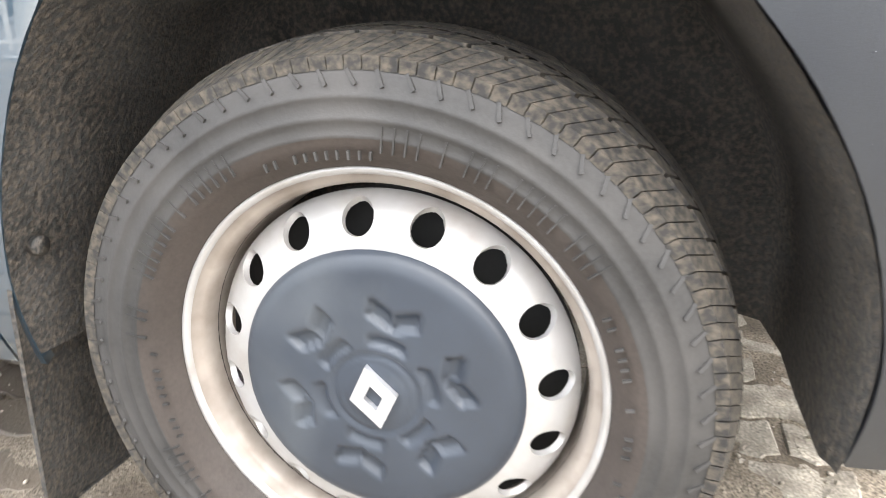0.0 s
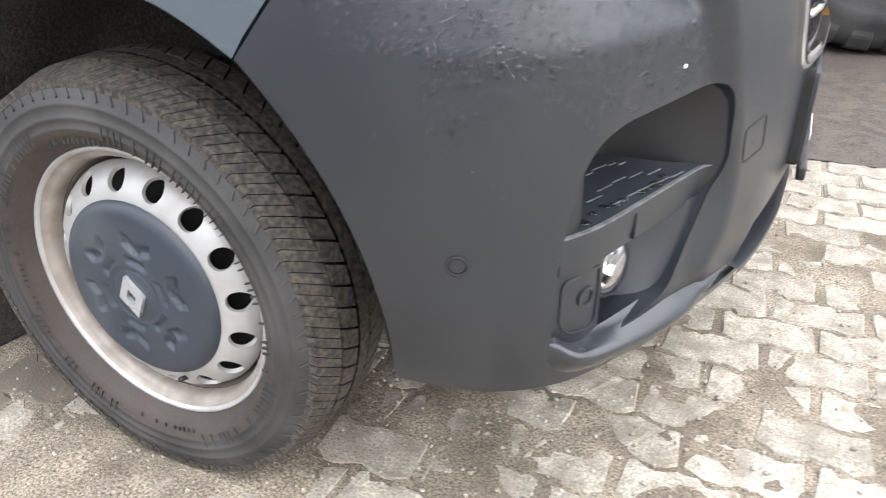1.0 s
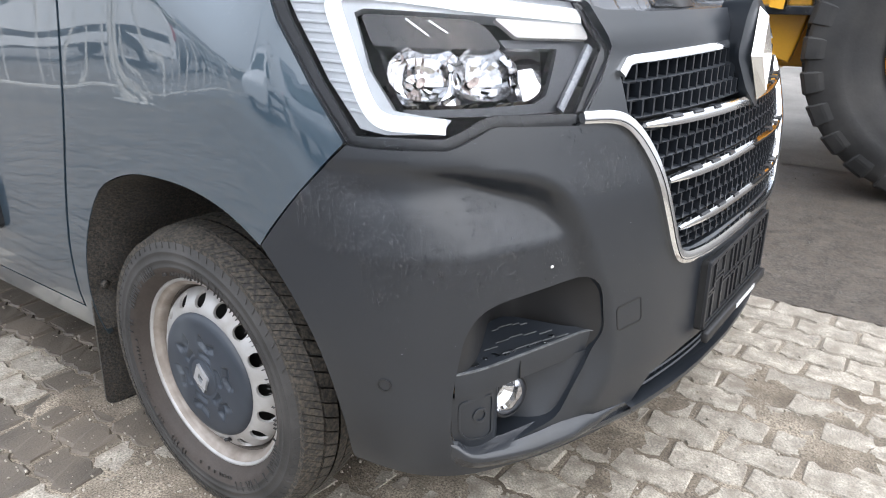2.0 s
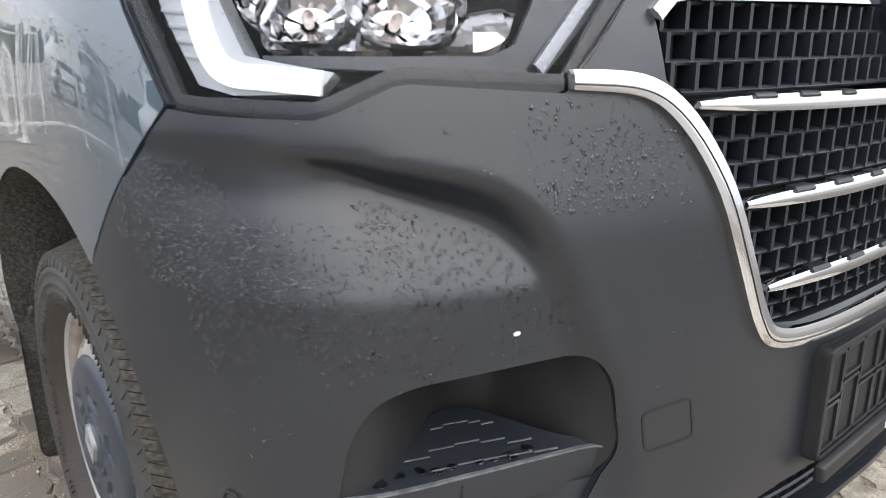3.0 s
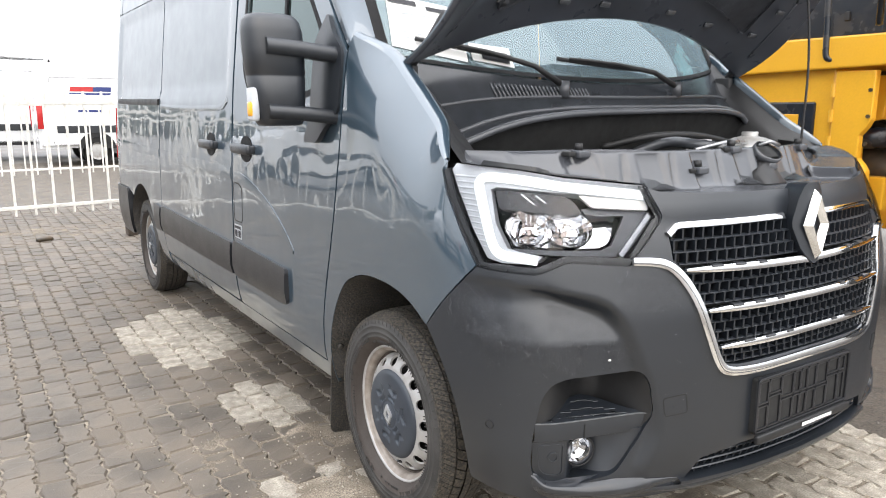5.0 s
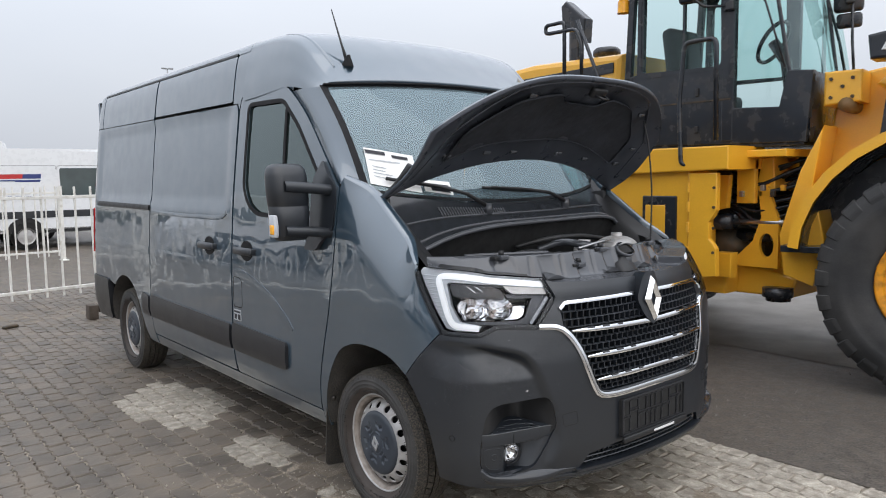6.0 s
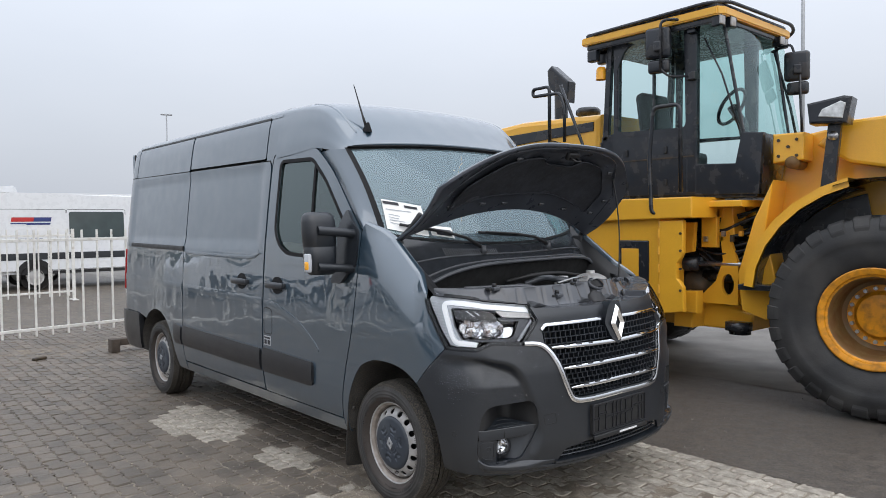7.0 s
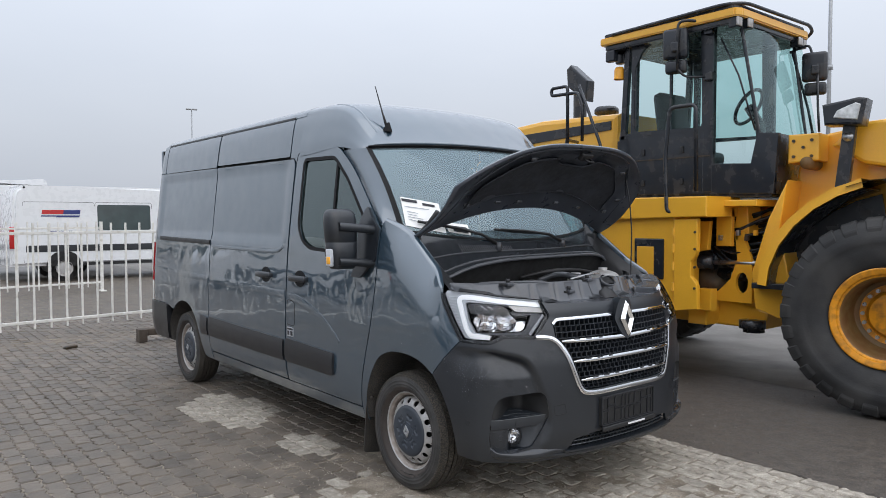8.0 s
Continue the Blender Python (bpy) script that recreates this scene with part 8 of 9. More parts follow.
# ---------------------------------------------------------------- parked vans behind the fence
def parked_van(at, turn, length=5.9, height=2.55, label="white parked panel van with dark side glazing", marked=False, body=None, glazed=True):
    body = body or VAN_WHITE
    e = thing("parked_van", label, "van", (0, 0, 0), "parked vans")
    hw = 0.99
    prof = [(0, 0.42), (0, 0.9), (0.06, 1.5), (0.12, height - 0.22), (0.28, height - 0.04), (0.6, height), (length - 2.0, height), (length - 1.65, height - 0.10), (length - 0.95, 1.55), (length - 0.20, 1.22), (length - 0.02, 0.95), (length, 0.42)]
    bm = prism(B(), smooth_line(prof, 3), -hw, hw)
    for v in bm.verts:
        if v.co.z > 1.2:
            v.co.y *= 1 - 0.085 * (v.co.z - 1.2) / (height - 1.2)
    es = [ed for ed in bm.edges if len(ed.link_faces) == 2 and abs(ed.verts[0].co.y - ed.verts[1].co.y) < 0.06 and ed.calc_face_angle(0) > 0.9]
    bmesh.ops.bevel(bm, geom=es, offset=0.07, segments=3, affect="EDGES")
    part("body", sharpen(bm, 30), body, e)

    def on(x, z, p=0.0, s=-1):
        f = 1 - 0.085 * max(0, z - 1.2) / (height - 1.2)
        return Vector((x, s * (hw * f + p), z))

    for s in (-1, 1):
        part("rubbing_strip", ribbon([(0.35 + (length - 1.0 - 0.35) * k / 8, 0.86) for k in range(9)], 0.17, lambda x, z, p, s=s: on(x, z, p, s), 0.014, n=2), PLASTIC, e, "dark rubbing strip")
        part("sill_strip", ribbon([(1.3 + (length - 2.5) * k / 6, 0.44) for k in range(7)], 0.08, lambda x, z, p, s=s: on(x, z, p, s), 0.008, n=2), PLASTIC_DARK, e)
        if glazed:
            part("side_window", sheet(rounded([(2.05, 1.32), (3.42, 1.32), (3.42, 2.0), (2.05, 2.0)], 0.06), lambda x, z, s=s: on(x, z, 0.004, s), 0.2, 0.006, flip=s > 0), DARK_GLASS, e, "dark tinted side window")
        part("door_window", sheet(rounded([(length - 2.05, 1.38), (length - 1.05, 1.40), (length - 1.5, 1.98), (length - 2.05, 2.0)], 0.05), lambda x, z, s=s: on(x, z, 0.004, s), 0.2, 0.006, flip=s > 0), DARK_GLASS, e, "dark door window")
        for x0, x1 in ((0.30, 1.98), (2.0, 3.46)):
            part("panel_seam", ribbon(rounded([(x0, 0.5), (x1, 0.5), (x1, height - 0.42), (x0, height - 0.42)], 0.05, 3), 0.010, lambda x, z, p, s=s: on(x, z, p, s), 0.002, True, 1), PLASTIC_DARK, e)
        part("tail_lamp", box(B(), on(0.05, 1.15, -0.01, s), (0.12, 0.06, 0.55), 0.015), RED, e, "red tail lamp")
        if marked:
            for x0, x1, z, h, mt in ((0.72, 1.22, 1.80, 0.11, RED), (1.22, 1.62, 1.80, 0.11, NAVY), (0.70, 1.05, 1.70, 0.03, NAVY), (1.05, 1.60, 1.69, 0.05, NAVY), (0.85, 1.40, 1.29, 0.05, NAVY)):
                part("lettering_bar", sheet([(x0, z - h / 2), (x1, z - h / 2), (x1 + 0.02, z + h / 2), (x0 + 0.02, z + h / 2)], lambda x, zz, s=s: on(x, zz, 0.006, s), 0.3, 0.0, flip=s > 0), mt, e, "coloured lettering as a plain bar")
        for wx in (1.22, length - 0.95):
            # flat near-black half-disc stands in for the shaded wheel opening
            part("arch", sheet([(wx + 0.42 * math.cos(a * math.pi / 10), 0.40 + 0.40 * math.sin(a * math.pi / 10)) for a in range(11)], lambda x, z, s=s: on(x, z, 0.003, s), 0.2, 0.0, flip=s > 0), CAVITY, e)
            bm = lathe(B(), [(0.20, 0.10), (0.30, 0.10), (0.335, 0.06), (0.335, -0.1)], (wx, s * 0.92, 0.335), "y", 28)
            bmesh.ops.recalc_face_normals(bm, faces=bm.faces)
            wh = part("wheel", bm, TYRE, e, "black tyre")
            bm = lathe(B(), [(0.205, 0.095), (0.19, 0.07), (0.14, 0.085), (0.001, 0.09)], (wx, s * 0.92, 0.335), "y", 28)
            if s < 0:
                bmesh.ops.transform(bm, matrix=Matrix.Translation((0, 2 * s * 0.92, 0)) @ Matrix.Diagonal((1, -1, 1, 1)), verts=bm.verts)
            bmesh.ops.recalc_face_normals(bm, faces=bm.faces)
            part("rim", bm, RIM, wh)
    bm = sheet(rounded([(-0.72, 1.62), (0.72, 1.62), (0.66, 2.22), (-0.66, 2.22)], 0.06), lambda y, z: Vector((length - 0.95 + (1.55 - z) * 1.0 * 0.78 + 0.06, y, z)), 0.2, 0.0)
    part("windscreen", bm, DARK_GLASS, e)
    e.matrix_basis = Matrix.Translation(at) @ Matrix.Rotation(radians(turn), 4, "Z")
    return e


NAVY = material("navy_ink", (0.02, 0.035, 0.16), 0.5)
MID_GREY = material("grey_car_paint", (0.20, 0.21, 0.22), 0.3, 0.3, mottled=0.05, scale=1.5, coat=0.7)
parked_van((-18.4, -0.55, 0), 90, 5.9, 2.48, "white parked rental van with red and blue lettering", marked=True)
parked_van((-21.2, -3.6, 0), 90, 6.1, 2.72, "white parked panel van half hidden behind another", glazed=False)
parked_van((-18.4, 6.0, 0), 90, 5.9, 2.5)
parked_van((-17.2, -12.0, 0), 90, 5.9, 2.6, "white parked panel van behind the fence", glazed=False)
parked_van((-17.6, -19.0, 0), 90, 5.9, 2.5, "grey parked panel van behind the fence", body=MID_GREY, glazed=False)
parked_van((-5.5, -15.5, 0), 90, 5.9, 2.5, "white parked panel van across the yard", glazed=False)
parked_van((-1.6, -16.0, 0), 90, 5.9, 2.5, "grey parked panel van across the yard", body=MID_GREY)
parked_van((2.4, -15.5, 0), 90, 5.9, 2.5, "white parked panel van across the yard")
parked_van((6.6, -15.8, 0), 90, 5.9, 2.5, "white parked panel van across the yard", glazed=False)

# ---------------------------------------------------------------- poles
def lamp_post(at, h, label, arms=True, r=0.09):
    e = thing("lamp_post", label, "lamp post", at)
    a = Vector(at)
    part("pole", tube(B(), [a, a + Vector((0, 0, h * 0.5)), a + Vector((0, 0, h))], r, 10, [r, r * 0.8, r * 0.55]), GREY_METAL, e)
    if arms:
        for s in (-1, 1):
            part("lamp_head", box(B(), a + Vector((0.05 * s, 0.24 * s, h)), (0.22, 0.42, 0.12), 0.03), GREY_METAL, e)
    else:
        for k in (0.25, 0.5, 0.75):
            part("joint", cylinder(B(), a + Vector((0, 0, h * k)), a + Vector((0, 0, h * k + 0.25)), r * 1.25, n=10), GREY_METAL, e)
    return e


lamp_post((-58.0, 18.7, 0), 10.9, "grey yard lamp post with two heads")
lamp_post((-14.0, 37.0, 0), 19.0, "tall thin grey mast", arms=False, r=0.13)
e = thing("lamp_post", "grey street lamp with a curved arm across the yard", "lamp post", (-14.0, -22.0, 0))
part("pole", tube(B(), smooth_line([(-14, -22, 0), (-14, -22, 4), (-13.8, -22, 7), (-13.0, -22, 9), (-11.6, -22, 9.8)], 5), 0.10, 10), GREY_METAL, e)
part("lamp_head", box(B(), (-11.2, -22, 9.85), (0.9, 0.35, 0.16), 0.04), GREY_METAL, e)

# far belt of trees and sheds, seen mirrored in the van's side
rng = random.Random(11)
bm = B()
for k in range(900):
    a = rng.uniform(math.pi * 0.75, math.pi * 1.62)
    d = rng.uniform(85, 120)
    s = rng.uniform(0.9, 2.4)
    p = Vector((d * math.cos(a), d * math.sin(a), rng.uniform(0.3, 4.2) * rng.uniform(0.5, 1)))
    bmesh.ops.create_icosphere(bm, subdivisions=1, radius=s, matrix=Matrix.Translation(p) @ Euler((rng.random() * 3, rng.random() * 3, 0)).to_matrix().to_4x4() @ Matrix.Diagonal((1, rng.uniform(0.6, 1.1), rng.uniform(0.5, 0.9), 1)))
for v in bm.verts:
    v.co += Vector((rng.uniform(-0.35, 0.35), rng.uniform(-0.35, 0.35), rng.uniform(-0.35, 0.35)))
FOLIAGE = material("far_foliage", (0.035, 0.045, 0.028), 0.9, mottled=0.4, scale=0.5)
solid("far_tree_belt", bm, FOLIAGE, "dark far belt of trees round the yard", "trees", kind="stuff")

# ---------------------------------------------------------------- ground
bm = B()
R = 900.0
vs = [bm.verts.new((x, y, -0.0095)) for x, y in ((-R, -R), (R, -R), (R, R), (-R, R))]
bm.faces.new(vs)
solid("ground", bm, SAND, "sandy bedding under the yard paving", "ground", kind="structure")
EDGE = 1.07
bm = B()
nx, ny = 150, 60
xs = [-60 + 75 * (i / nx) for i in range(nx + 1)]
ys = [EDGE + 50 * (j / ny) ** 2 for j in range(ny + 1)]
rows = [[Vector((x, y + (0.02 * noise.noise(Vector((x * 3, 0, 0))) if j == 0 else 0), -0.004 + 0.006 * noise.noise(Vector((x * 0.9, y * 0.9, 2))))) for x in xs] for j, y in enumerate(ys)]
rows2 = [[Vector((x, 3.42 + (0.07 * noise.noise(Vector((x * 1.6, 4, 0))) + 0.04 * noise.noise(Vector((x * 7, 9, 0))) if j == 0 else 46 * (j / 30) ** 2), (0.0045 if j else 0.001) + 0.006 * noise.noise(Vector((x * 0.9, (3.42 + 46 * (j / 30) ** 2) * 0.9, 2))))) for x in xs] for j in range(31)]
solid("apron", grid(rows2), APRON, "drier grey concrete apron under the loader", "ground", kind="structure")
solid("road", grid(rows), ASPHALT, "damp dirty asphalt lane between van and loader", "road", kind="structure")
DIRT = material("loose_dirt", (0.25, 0.212, 0.165), 0.95, mottled=0.4, scale=9, grain=0.6, grain_scale=190, dirt=0.55, dirt_colour=(0.115, 0.090, 0.066), dirt_scale=7, bump=1.0, bump_scale=200)
PX, PY = 0.205, 0.1125


def dryness(x, y):
    """Where the rain has dried off the paving."""
    n = 0.5 + 0.7 * noise.noise(Vector((x * 1.3, y * 1.3, 7.1))) + 0.35 * noise.noise(Vector((x * 4.1, y * 4.1, 1.7)))
    d = 0.0

    def blob(cx, cy, rx, ry, soft=0.35):
        return step01(1 + soft, 1 - soft, math.hypot((x - cx) / rx, (y - cy) / ry))

    d = max(d, blob(-2.42, -1.07, 0.62, 0.36, 0.15), blob(-1.13, -1.03, 0.27, 0.19, 0.15))
    d = max(d, step01(-0.75, -0.1, x) * step01(-2.9, -1.9, y) * 0.95)
    d = max(d, step01(0.1, 0.5, x) * step01(-3.4, -2.4, y))
    d *= 1 - 0.85 * step01(2.6, 3.3, x)
    return d - 0.35 + 0.55 * n


def paver_outline():
    """A block with toothed long edges that lock into its neighbours."""
    a, b, k = PX / 2 - 0.0030, PY / 2 - 0.0030, 0.0065

    def tooth(x):
        t = (x / (PX / 2) + 0.13) % 1.0
        return k * (1 - 2 * step01(0.32, 0.50, t) + 2 * step01(0.82, 1.0, t))

    xs_ = [-a + 2 * a * q / 11 for q in range(12)]
    return [(x, -b + tooth(x)) for x in xs_] + [(x, b + tooth(x)) for x in reversed(xs_)]


def paver_mesh(seed):
    rng_ = random.Random(seed)
    pts = [((x + rng_.uniform(-0.006, 0.005)) * (0.975 if i in (0, 11, 12, 23) else 1.0), (y + rng_.uniform(-0.005, 0.004)) * (0.90 if i in (0, 11, 12, 23) else 1.0)) for i, (x, y) in enumerate(paver_outline())]
    n = len(pts)
    verts = [(x * (0.95 + rng_.uniform(-0.05, 0.02)), y * (0.92 + rng_.uniform(-0.07, 0.03)), rng_.uniform(-0.003, 0.001)) for x, y in pts] + [(x, y, -0.009) for x, y in pts] + [(x, y, -0.030) for x, y in pts]
    faces = [tuple(range(n))]
    for k in (0, n):
        faces += [(k + (i + 1) % n, k + i, k + n + i, k + n + (i + 1) % n) for i in range(n)]
    return verts, faces


variants = []
for k in range(6):
    verts, faces = paver_mesh(k)
    for mm, tag in ((DRY, "dry"), (WET, "wet")):
        me = bpy.data.meshes.new("paver")
        me.from_pydata(verts, [], faces)
        me.materials.append(mm)
        variants.append(me)
rng = random.Random(3)
paving = tagged(new("pavement"), "interlocking concrete paving, part wet and part dried pale", "paving", kind="structure")
near, rest_v, rest_f, rest_m = [], [], [], []
for i in range(-48, 24):
    for j in range(-62, 10):
        x = i * PX + (PX * 0.5 if j % 2 else 0)
        y = j * PY
        if y > EDGE - 0.04 or x > 4.2:
            continue
        near.append((x, y))
focus = sorted(near, key=lambda p: (max(0, abs(p[0] - 0.15) - 0.75) + max(0, abs(p[1] + 0.95) - 0.55)))
for n_, (x, y) in enumerate(focus):
    dry_ = dryness(x, y) + rng.uniform(-0.16, 0.16) > 0.5
    k = rng.randrange(6)
    yaw = rng.uniform(-0.03, 0.03)
    z = rng.uniform(-0.004, 0.002)
    tilt = (rng.uniform(-0.02, 0.02), rng.uniform(-0.02, 0.02))
    m = Matrix.Translation((x + rng.uniform(-0.002, 0.002), y + rng.uniform(-0.002, 0.002), z)) @ Euler((*tilt, yaw)).to_matrix().to_4x4()
    if n_ < 290:
        ob = new("paver", variants[2 * k + (0 if dry_ else 1)])
        ob.parent = paving
        ob.matrix_basis = m
    else:
        base = len(rest_v)
        vv, ff = paver_mesh(k)
        rest_v += [tuple(m @ Vector(v)) for v in vv]
        rest_f += [tuple(base + q for q in f) for f in ff]
        rest_m += [0 if dry_ else 1] * len(ff)
for i in range(-92, -48):
    for j in range(-62, 46):
        x, y = i * PX + (PX * 0.5 if j % 2 else 0), j * PY
        base = len(rest_v)
        a, b = PX / 2 - 0.006, PY / 2 - 0.006
        rest_v += [(x - a, y - b, -0.002), (x + a, y - b, -0.002), (x + a, y + b, -0.002), (x - a, y + b, -0.002)]
        rest_f.append((base, base + 1, base + 2, base + 3))
        rest_m.append(1)
me = bpy.data.meshes.new("paving_field")
me.from_pydata(rest_v, [], rest_f)
WET_FIELD = WET.copy()
DRY_FIELD = DRY.copy()
for mm in (DRY_FIELD, WET_FIELD):
    nodes = mm.node_tree.nodes
    links = mm.node_tree.links
    info = [n for n in nodes if n.bl_idname == "ShaderNodeObjectInfo"][0]
    geo = [n for n in nodes if n.bl_idname == "ShaderNodeNewGeometry"][0]
    to = [l.to_socket for l in info.outputs["Random"].links]
    for t in to:
        links.new(geo.outputs["Random Per Island"], t)
    me.materials.append(mm)
me.polygons.foreach_set("material_index", rest_m)
field = tagged(new("paving_field", me), "field of interlocking concrete pavers, part wet", kind="stuff")
field.parent = paving
# loose sandy dirt that lies over joints and block corners near the van
rows = []
for j in range(116):
    y = -1.75 + 0.022 * j
    row = []
    for i in range(140):
        x = -1.05 + 0.022 * i
        h = noise.noise(Vector((x * 2.6, y * 2.6, 4.2))) * 0.6 + noise.noise(Vector((x * 9, y * 9, 1.1))) * 0.45 + noise.noise(Vector((x * 24, y * 24, 8.3))) * 0.25
        heap = 0.30 * math.exp(-((x - 0.35) ** 2 / 0.5 + (y + 0.75) ** 2 / 0.12)) + 0.15 * math.exp(-((x - 0.1) ** 2 / 0.2 + (y + 1.02) ** 2 / 0.04))
        fade = step01(-1.05, -0.75, x) * step01(2.0, 1.7, x) * step01(-1.75, -1.45, y) * step01(0.78, 0.5, y)
        row.append(Vector((x, y, -0.013 + fade * (0.0082 + 0.010 * (h + heap)))))
    rows.append(row)
solid("loose_dirt", grid(rows), DIRT, "sandy dirt washed over the pavers by the wheel", "dirt", kind="stuff")
rows = []
for j in range(120):
    y = -8.0 + 0.075 * j
    row = []
    for i in range(34):
        x = fence_x(y) + 0.1 + 0.05 * i
        h = noise.noise(Vector((x * 1.7, y * 1.7, 2.2))) * 0.6 + noise.noise(Vector((x * 6, y * 6, 6.1))) * 0.5 + noise.noise(Vector((x * 15, y * 15, 3.3))) * 0.3
        fade = step01(0, 5, i) * step01(33, 16, i) * step01(0, 8, j) * step01(119, 110, j)
        row.append(Vector((x, y, -0.013 + fade * (0.0085 + 0.010 * h))))
    rows.append(row)
solid("loose_dirt", grid(rows), DIRT, "sandy dirt gathered along the foot of the fence", "dirt", kind="stuff")
bm = box(B(), (-6.44, -1.46, 0.018), (0.07, 0.16, 0.036), 0.012, Euler((0.05, 0.08, 0.4)).to_matrix())
for v in bm.verts:
    v.co += 0.006 * noise.noise_vector(v.co * 30)
solid("stone", bm, GREASE, "small dark broken stone lying on the paving", "stone")
rng = random.Random(8)
bm = B()
for k in range(3200):
    x, y = rng.gauss(0.45, 0.80), rng.gauss(-0.85, 0.5)
    r = rng.choice((0.0012, 0.0016, 0.0022, 0.003, 0.0045))
    if y > EDGE - 0.1:
        continue
    bmesh.ops.create_icosphere(bm, subdivisions=1, radius=r, matrix=Matrix.Translation((x, y, r * 0.3)) @ Euler((k, k * 2, 0)).to_matrix().to_4x4() @ Matrix.Diagonal((1.3, 1, 0.7, 1)))
solid("grit", bm, DRY, "pale grit scattered on the pavers", "grit", kind="stuff")
# coarser gravel washed over the dark lane
verts_, faces_ = [], []
for k in range(1500):
    x, y = rng.uniform(-1.5, 7.0), EDGE + 0.05 + 3.2 * rng.random() ** 1.3
    if noise.noise(Vector((x * 1.3, y * 1.3, 5))) + rng.uniform(-0.4, 0.4) < 0.05:
        continue
    r, a0, b0 = rng.choice((0.002, 0.003, 0.004, 0.007)), rng.random() * 6.28, len(verts_)
    verts_ += [(x + r * math.cos(a0 + q * 1.571) * rng.uniform(0.7, 1.3), y + r * math.sin(a0 + q * 1.571) * rng.uniform(0.7, 1.3), -0.004) for q in range(4)] + [(x, y, 0.003 + r * rng.uniform(0.6, 1.0))]
    faces_ += [(b0 + q, b0 + (q + 1) % 4, b0 + 4) for q in range(4)]
me = bpy.data.meshes.new("gravel")
me.from_pydata(verts_, [], faces_)
me.materials.append(APRON)
tagged(new("gravel", me), "loose gravel scattered over the dark lane", "gravel", kind="stuff")
# wider yard beyond
bm = B()
for x0, x1, y0, y1 in ((-160, -18.9, -200, 120), (-18.9, 160, -200, -7.05), (4.3, 160, -7.05, EDGE), (-18.9, -10.0, 5.2, 51), (-60, -10, 51, 200), (-10, 160, 51.05, 200), (15.0, 160, EDGE, 51)):
    vs = [bm.verts.new((x, y, -0.008)) for x, y in ((x0, y0), (x1, y0), (x1, y1), (x0, y1))]
    bm.faces.new(vs)
YARD = material("wet_yard_paving", (0.12, 0.11, 0.10), 0.5, mottled=0.3, scale=0.7, grain=0.25, grain_scale=60, dirt=0.3, dirt_colour=(0.2, 0.175, 0.145), dirt_scale=0.8, bump=0.4, bump_scale=50)
solid("yard", bm, YARD, "wide wet paved yard", "yard", kind="structure")


# ---------------------------------------------------------------- rain drops
def drops(name, spots, label, parent):
    bm = B()
    for p, n, r, stretch in spots:
        n = n.normalized()
        q = n.to_track_quat("Z", "Y").to_matrix()
        down = Vector((0, 0, -1))
        side = n.cross(down)
        side = side.normalized() if side.length > 0.1 else n.orthogonal().normalized()
        fall = side.cross(n) * (-1 if side.cross(n).z > 0 else 1)
        rings = []
        for h, k in ((0.0, 1.0), (0.34, 0.86), (0.56, 0.5)):
            rings.append([bm.verts.new(p + n * h * r + (side * math.cos(a) + fall * math.sin(a) * stretch) * r * k) for a in [2 * math.pi * i / 7 for i in range(7)]])
        top = bm.verts.new(p + n * r * 0.64)
        for a, b in zip(rings, rings[1:]):
            for i in range(7):
                bm.faces.new((a[i], a[(i + 1) % 7], b[(i + 1) % 7], b[i]))
        for i in range(7):
            bm.faces.new((rings[-1][i], rings[-1][(i + 1) % 7], top))
    bmesh.ops.recalc_face_normals(bm, faces=bm.faces)
    ob = part(name, bm, WATER, parent, label)
    ob["kind"] = "stuff"
    return ob


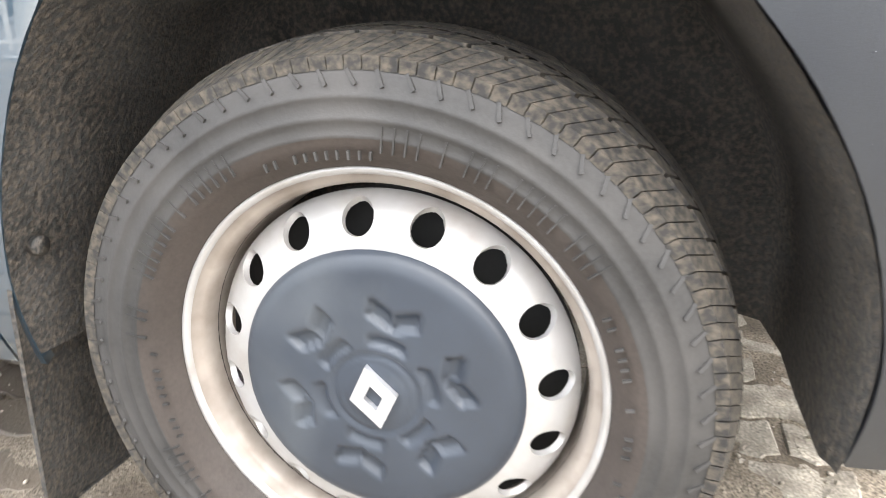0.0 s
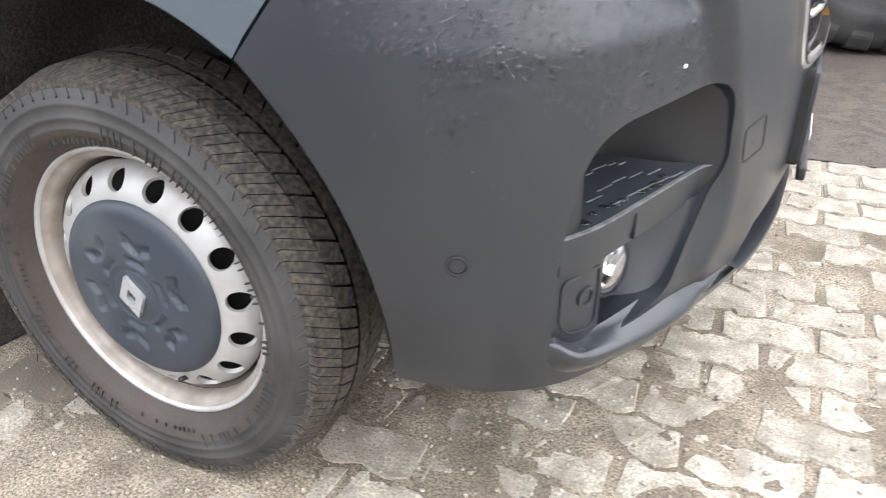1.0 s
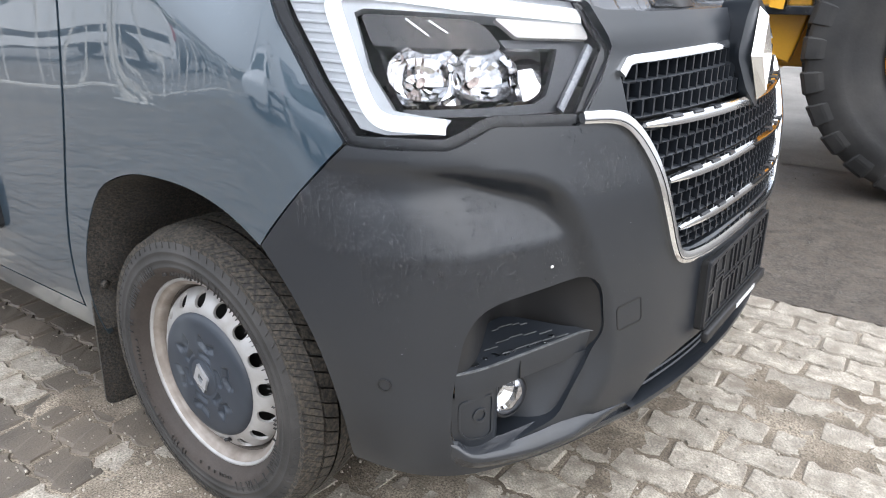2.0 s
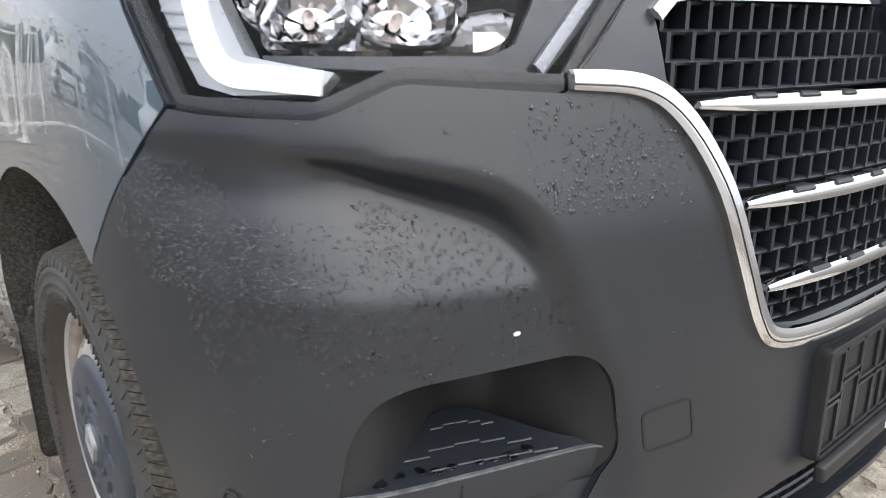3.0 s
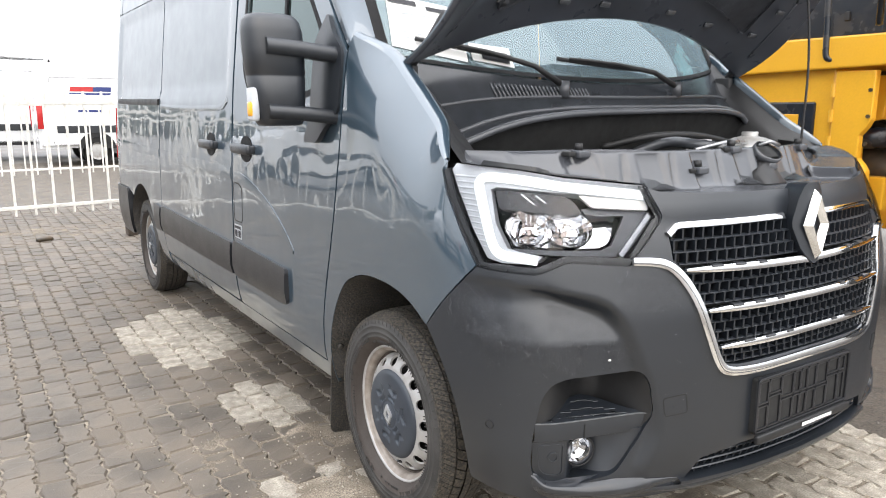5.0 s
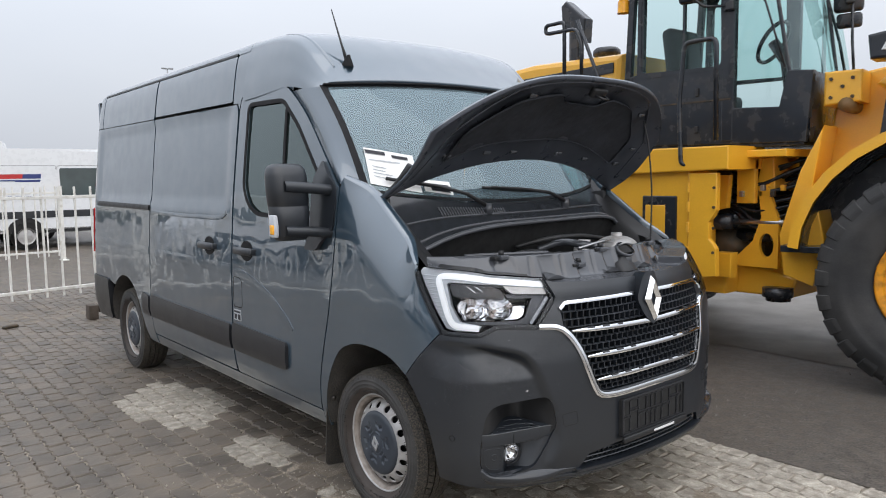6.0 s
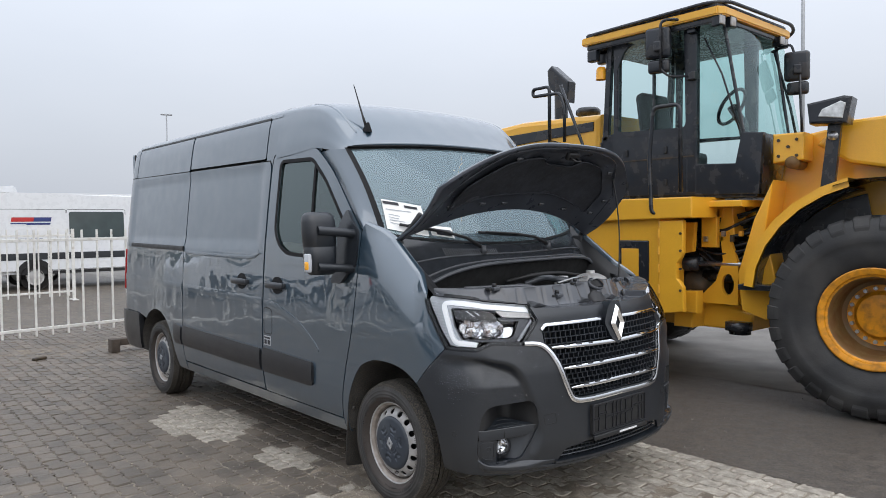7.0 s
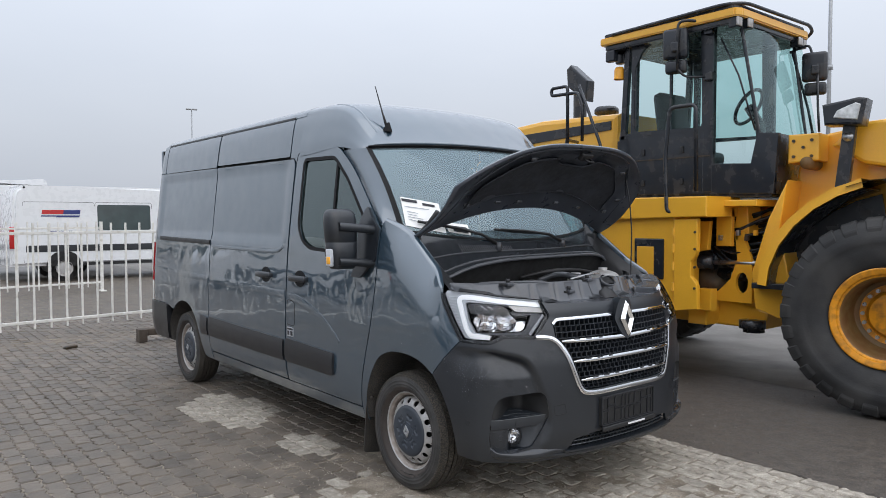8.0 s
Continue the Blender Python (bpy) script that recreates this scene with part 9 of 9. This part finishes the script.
rng = random.Random(21)
nrng = np.random.default_rng(21)
cu_, cz_ = nrng.uniform(0.40, 1.18, 60000), nrng.uniform(0.56, 0.95, 60000)
ok = inside(BUMPER, cu_, cz_) & ~inside(POD, cu_, cz_)
spots = []
for u, z in zip(cu_[ok].tolist(), cz_[ok].tolist()):
    dens, long = 0.012, 1.0
    if z > 0.752 and u < 0.95 and z < DEEP(u) - 0.012 - 0.05 * step01(0.52, 0.60, u) * (1 - step01(0.60, 0.76, u)):
        dens = 0.62 - 0.30 * step01(0.62, 0.92, u)
    elif 0.64 < z <= 0.757 and 0.52 < u < 0.97:
        dens, long = 0.30 * step01(0.63, 0.75, z), 1.7
    elif u > 0.90 and z > 0.83 and z > SWEEP(u) + 0.012 and u < 1.10:
        dens = 0.26
    dens *= 0.15 + 0.85 * step01(-0.20, 0.25, noise.noise(Vector((u * 11, z * 11, 3))) + 0.10)
    if rng.random() > dens:
        continue
    p = bumper_skin(u, z)
    n = (bumper_skin(u + 0.004, z) - bumper_skin(u - 0.004, z)).cross(bumper_skin(u, z + 0.004) - bumper_skin(u, z - 0.004))
    r = rng.choice((0.0005, 0.0006, 0.0007, 0.0009, 0.0010, 0.0012, 0.0018)) * 1.05 * (1.25 if u > 0.9 and z > 0.8 else 1.0)
    spots.append((p, n, r, rng.uniform(0.8, 1.5) * long))
drops("rain_film", spots, "beads of rain", bumper)
# finer beads on the wing and the lamp lenses
for name, poly, count, parent, off in (("fender", FENDER, 2200, "fender", 0.0), ("lens", HL, 900, "lens_cover", 0.0045)):
    cu_, cz_ = nrng.uniform(-0.05 if name == "fender" else 0.34, 0.50 if name == "fender" else 1.06, count * 4), nrng.uniform(0.86, 1.30, count * 4)
    ok = inside(poly, cu_, cz_)
    spots = []
    for u, z in list(zip(cu_[ok].tolist(), cz_[ok].tolist()))[:count]:
        if rng.random() > 0.25 + 0.75 * step01(-0.15, 0.2, noise.noise(Vector((u * 8, z * 8, 5)))):
            continue
        p, n = skin(u, z, off), skin(u, z, 1.0) - skin(u, z, 0.0)
        if name == "fender" and z > 1.02 and u < 0.25:
            continue
        spots.append((p, n, rng.choice((0.0005, 0.0007, 0.0009, 0.0013)), rng.uniform(0.9, 1.5)))
    host = [o for o in van.children_recursive if o.name == parent][0]
    drops("rain_film", spots, "fine beads of rain", host)
p = bumper_skin(0.895, 0.700)
bm = B()
bmesh.ops.create_icosphere(bm, subdivisions=2, radius=0.0045, matrix=Matrix.Translation(p) @ Matrix.Diagonal((0.4, 1.3, 0.6, 1)))
part("white_speck", bm, PAPER, bumper, "small white dropping on the bumper")
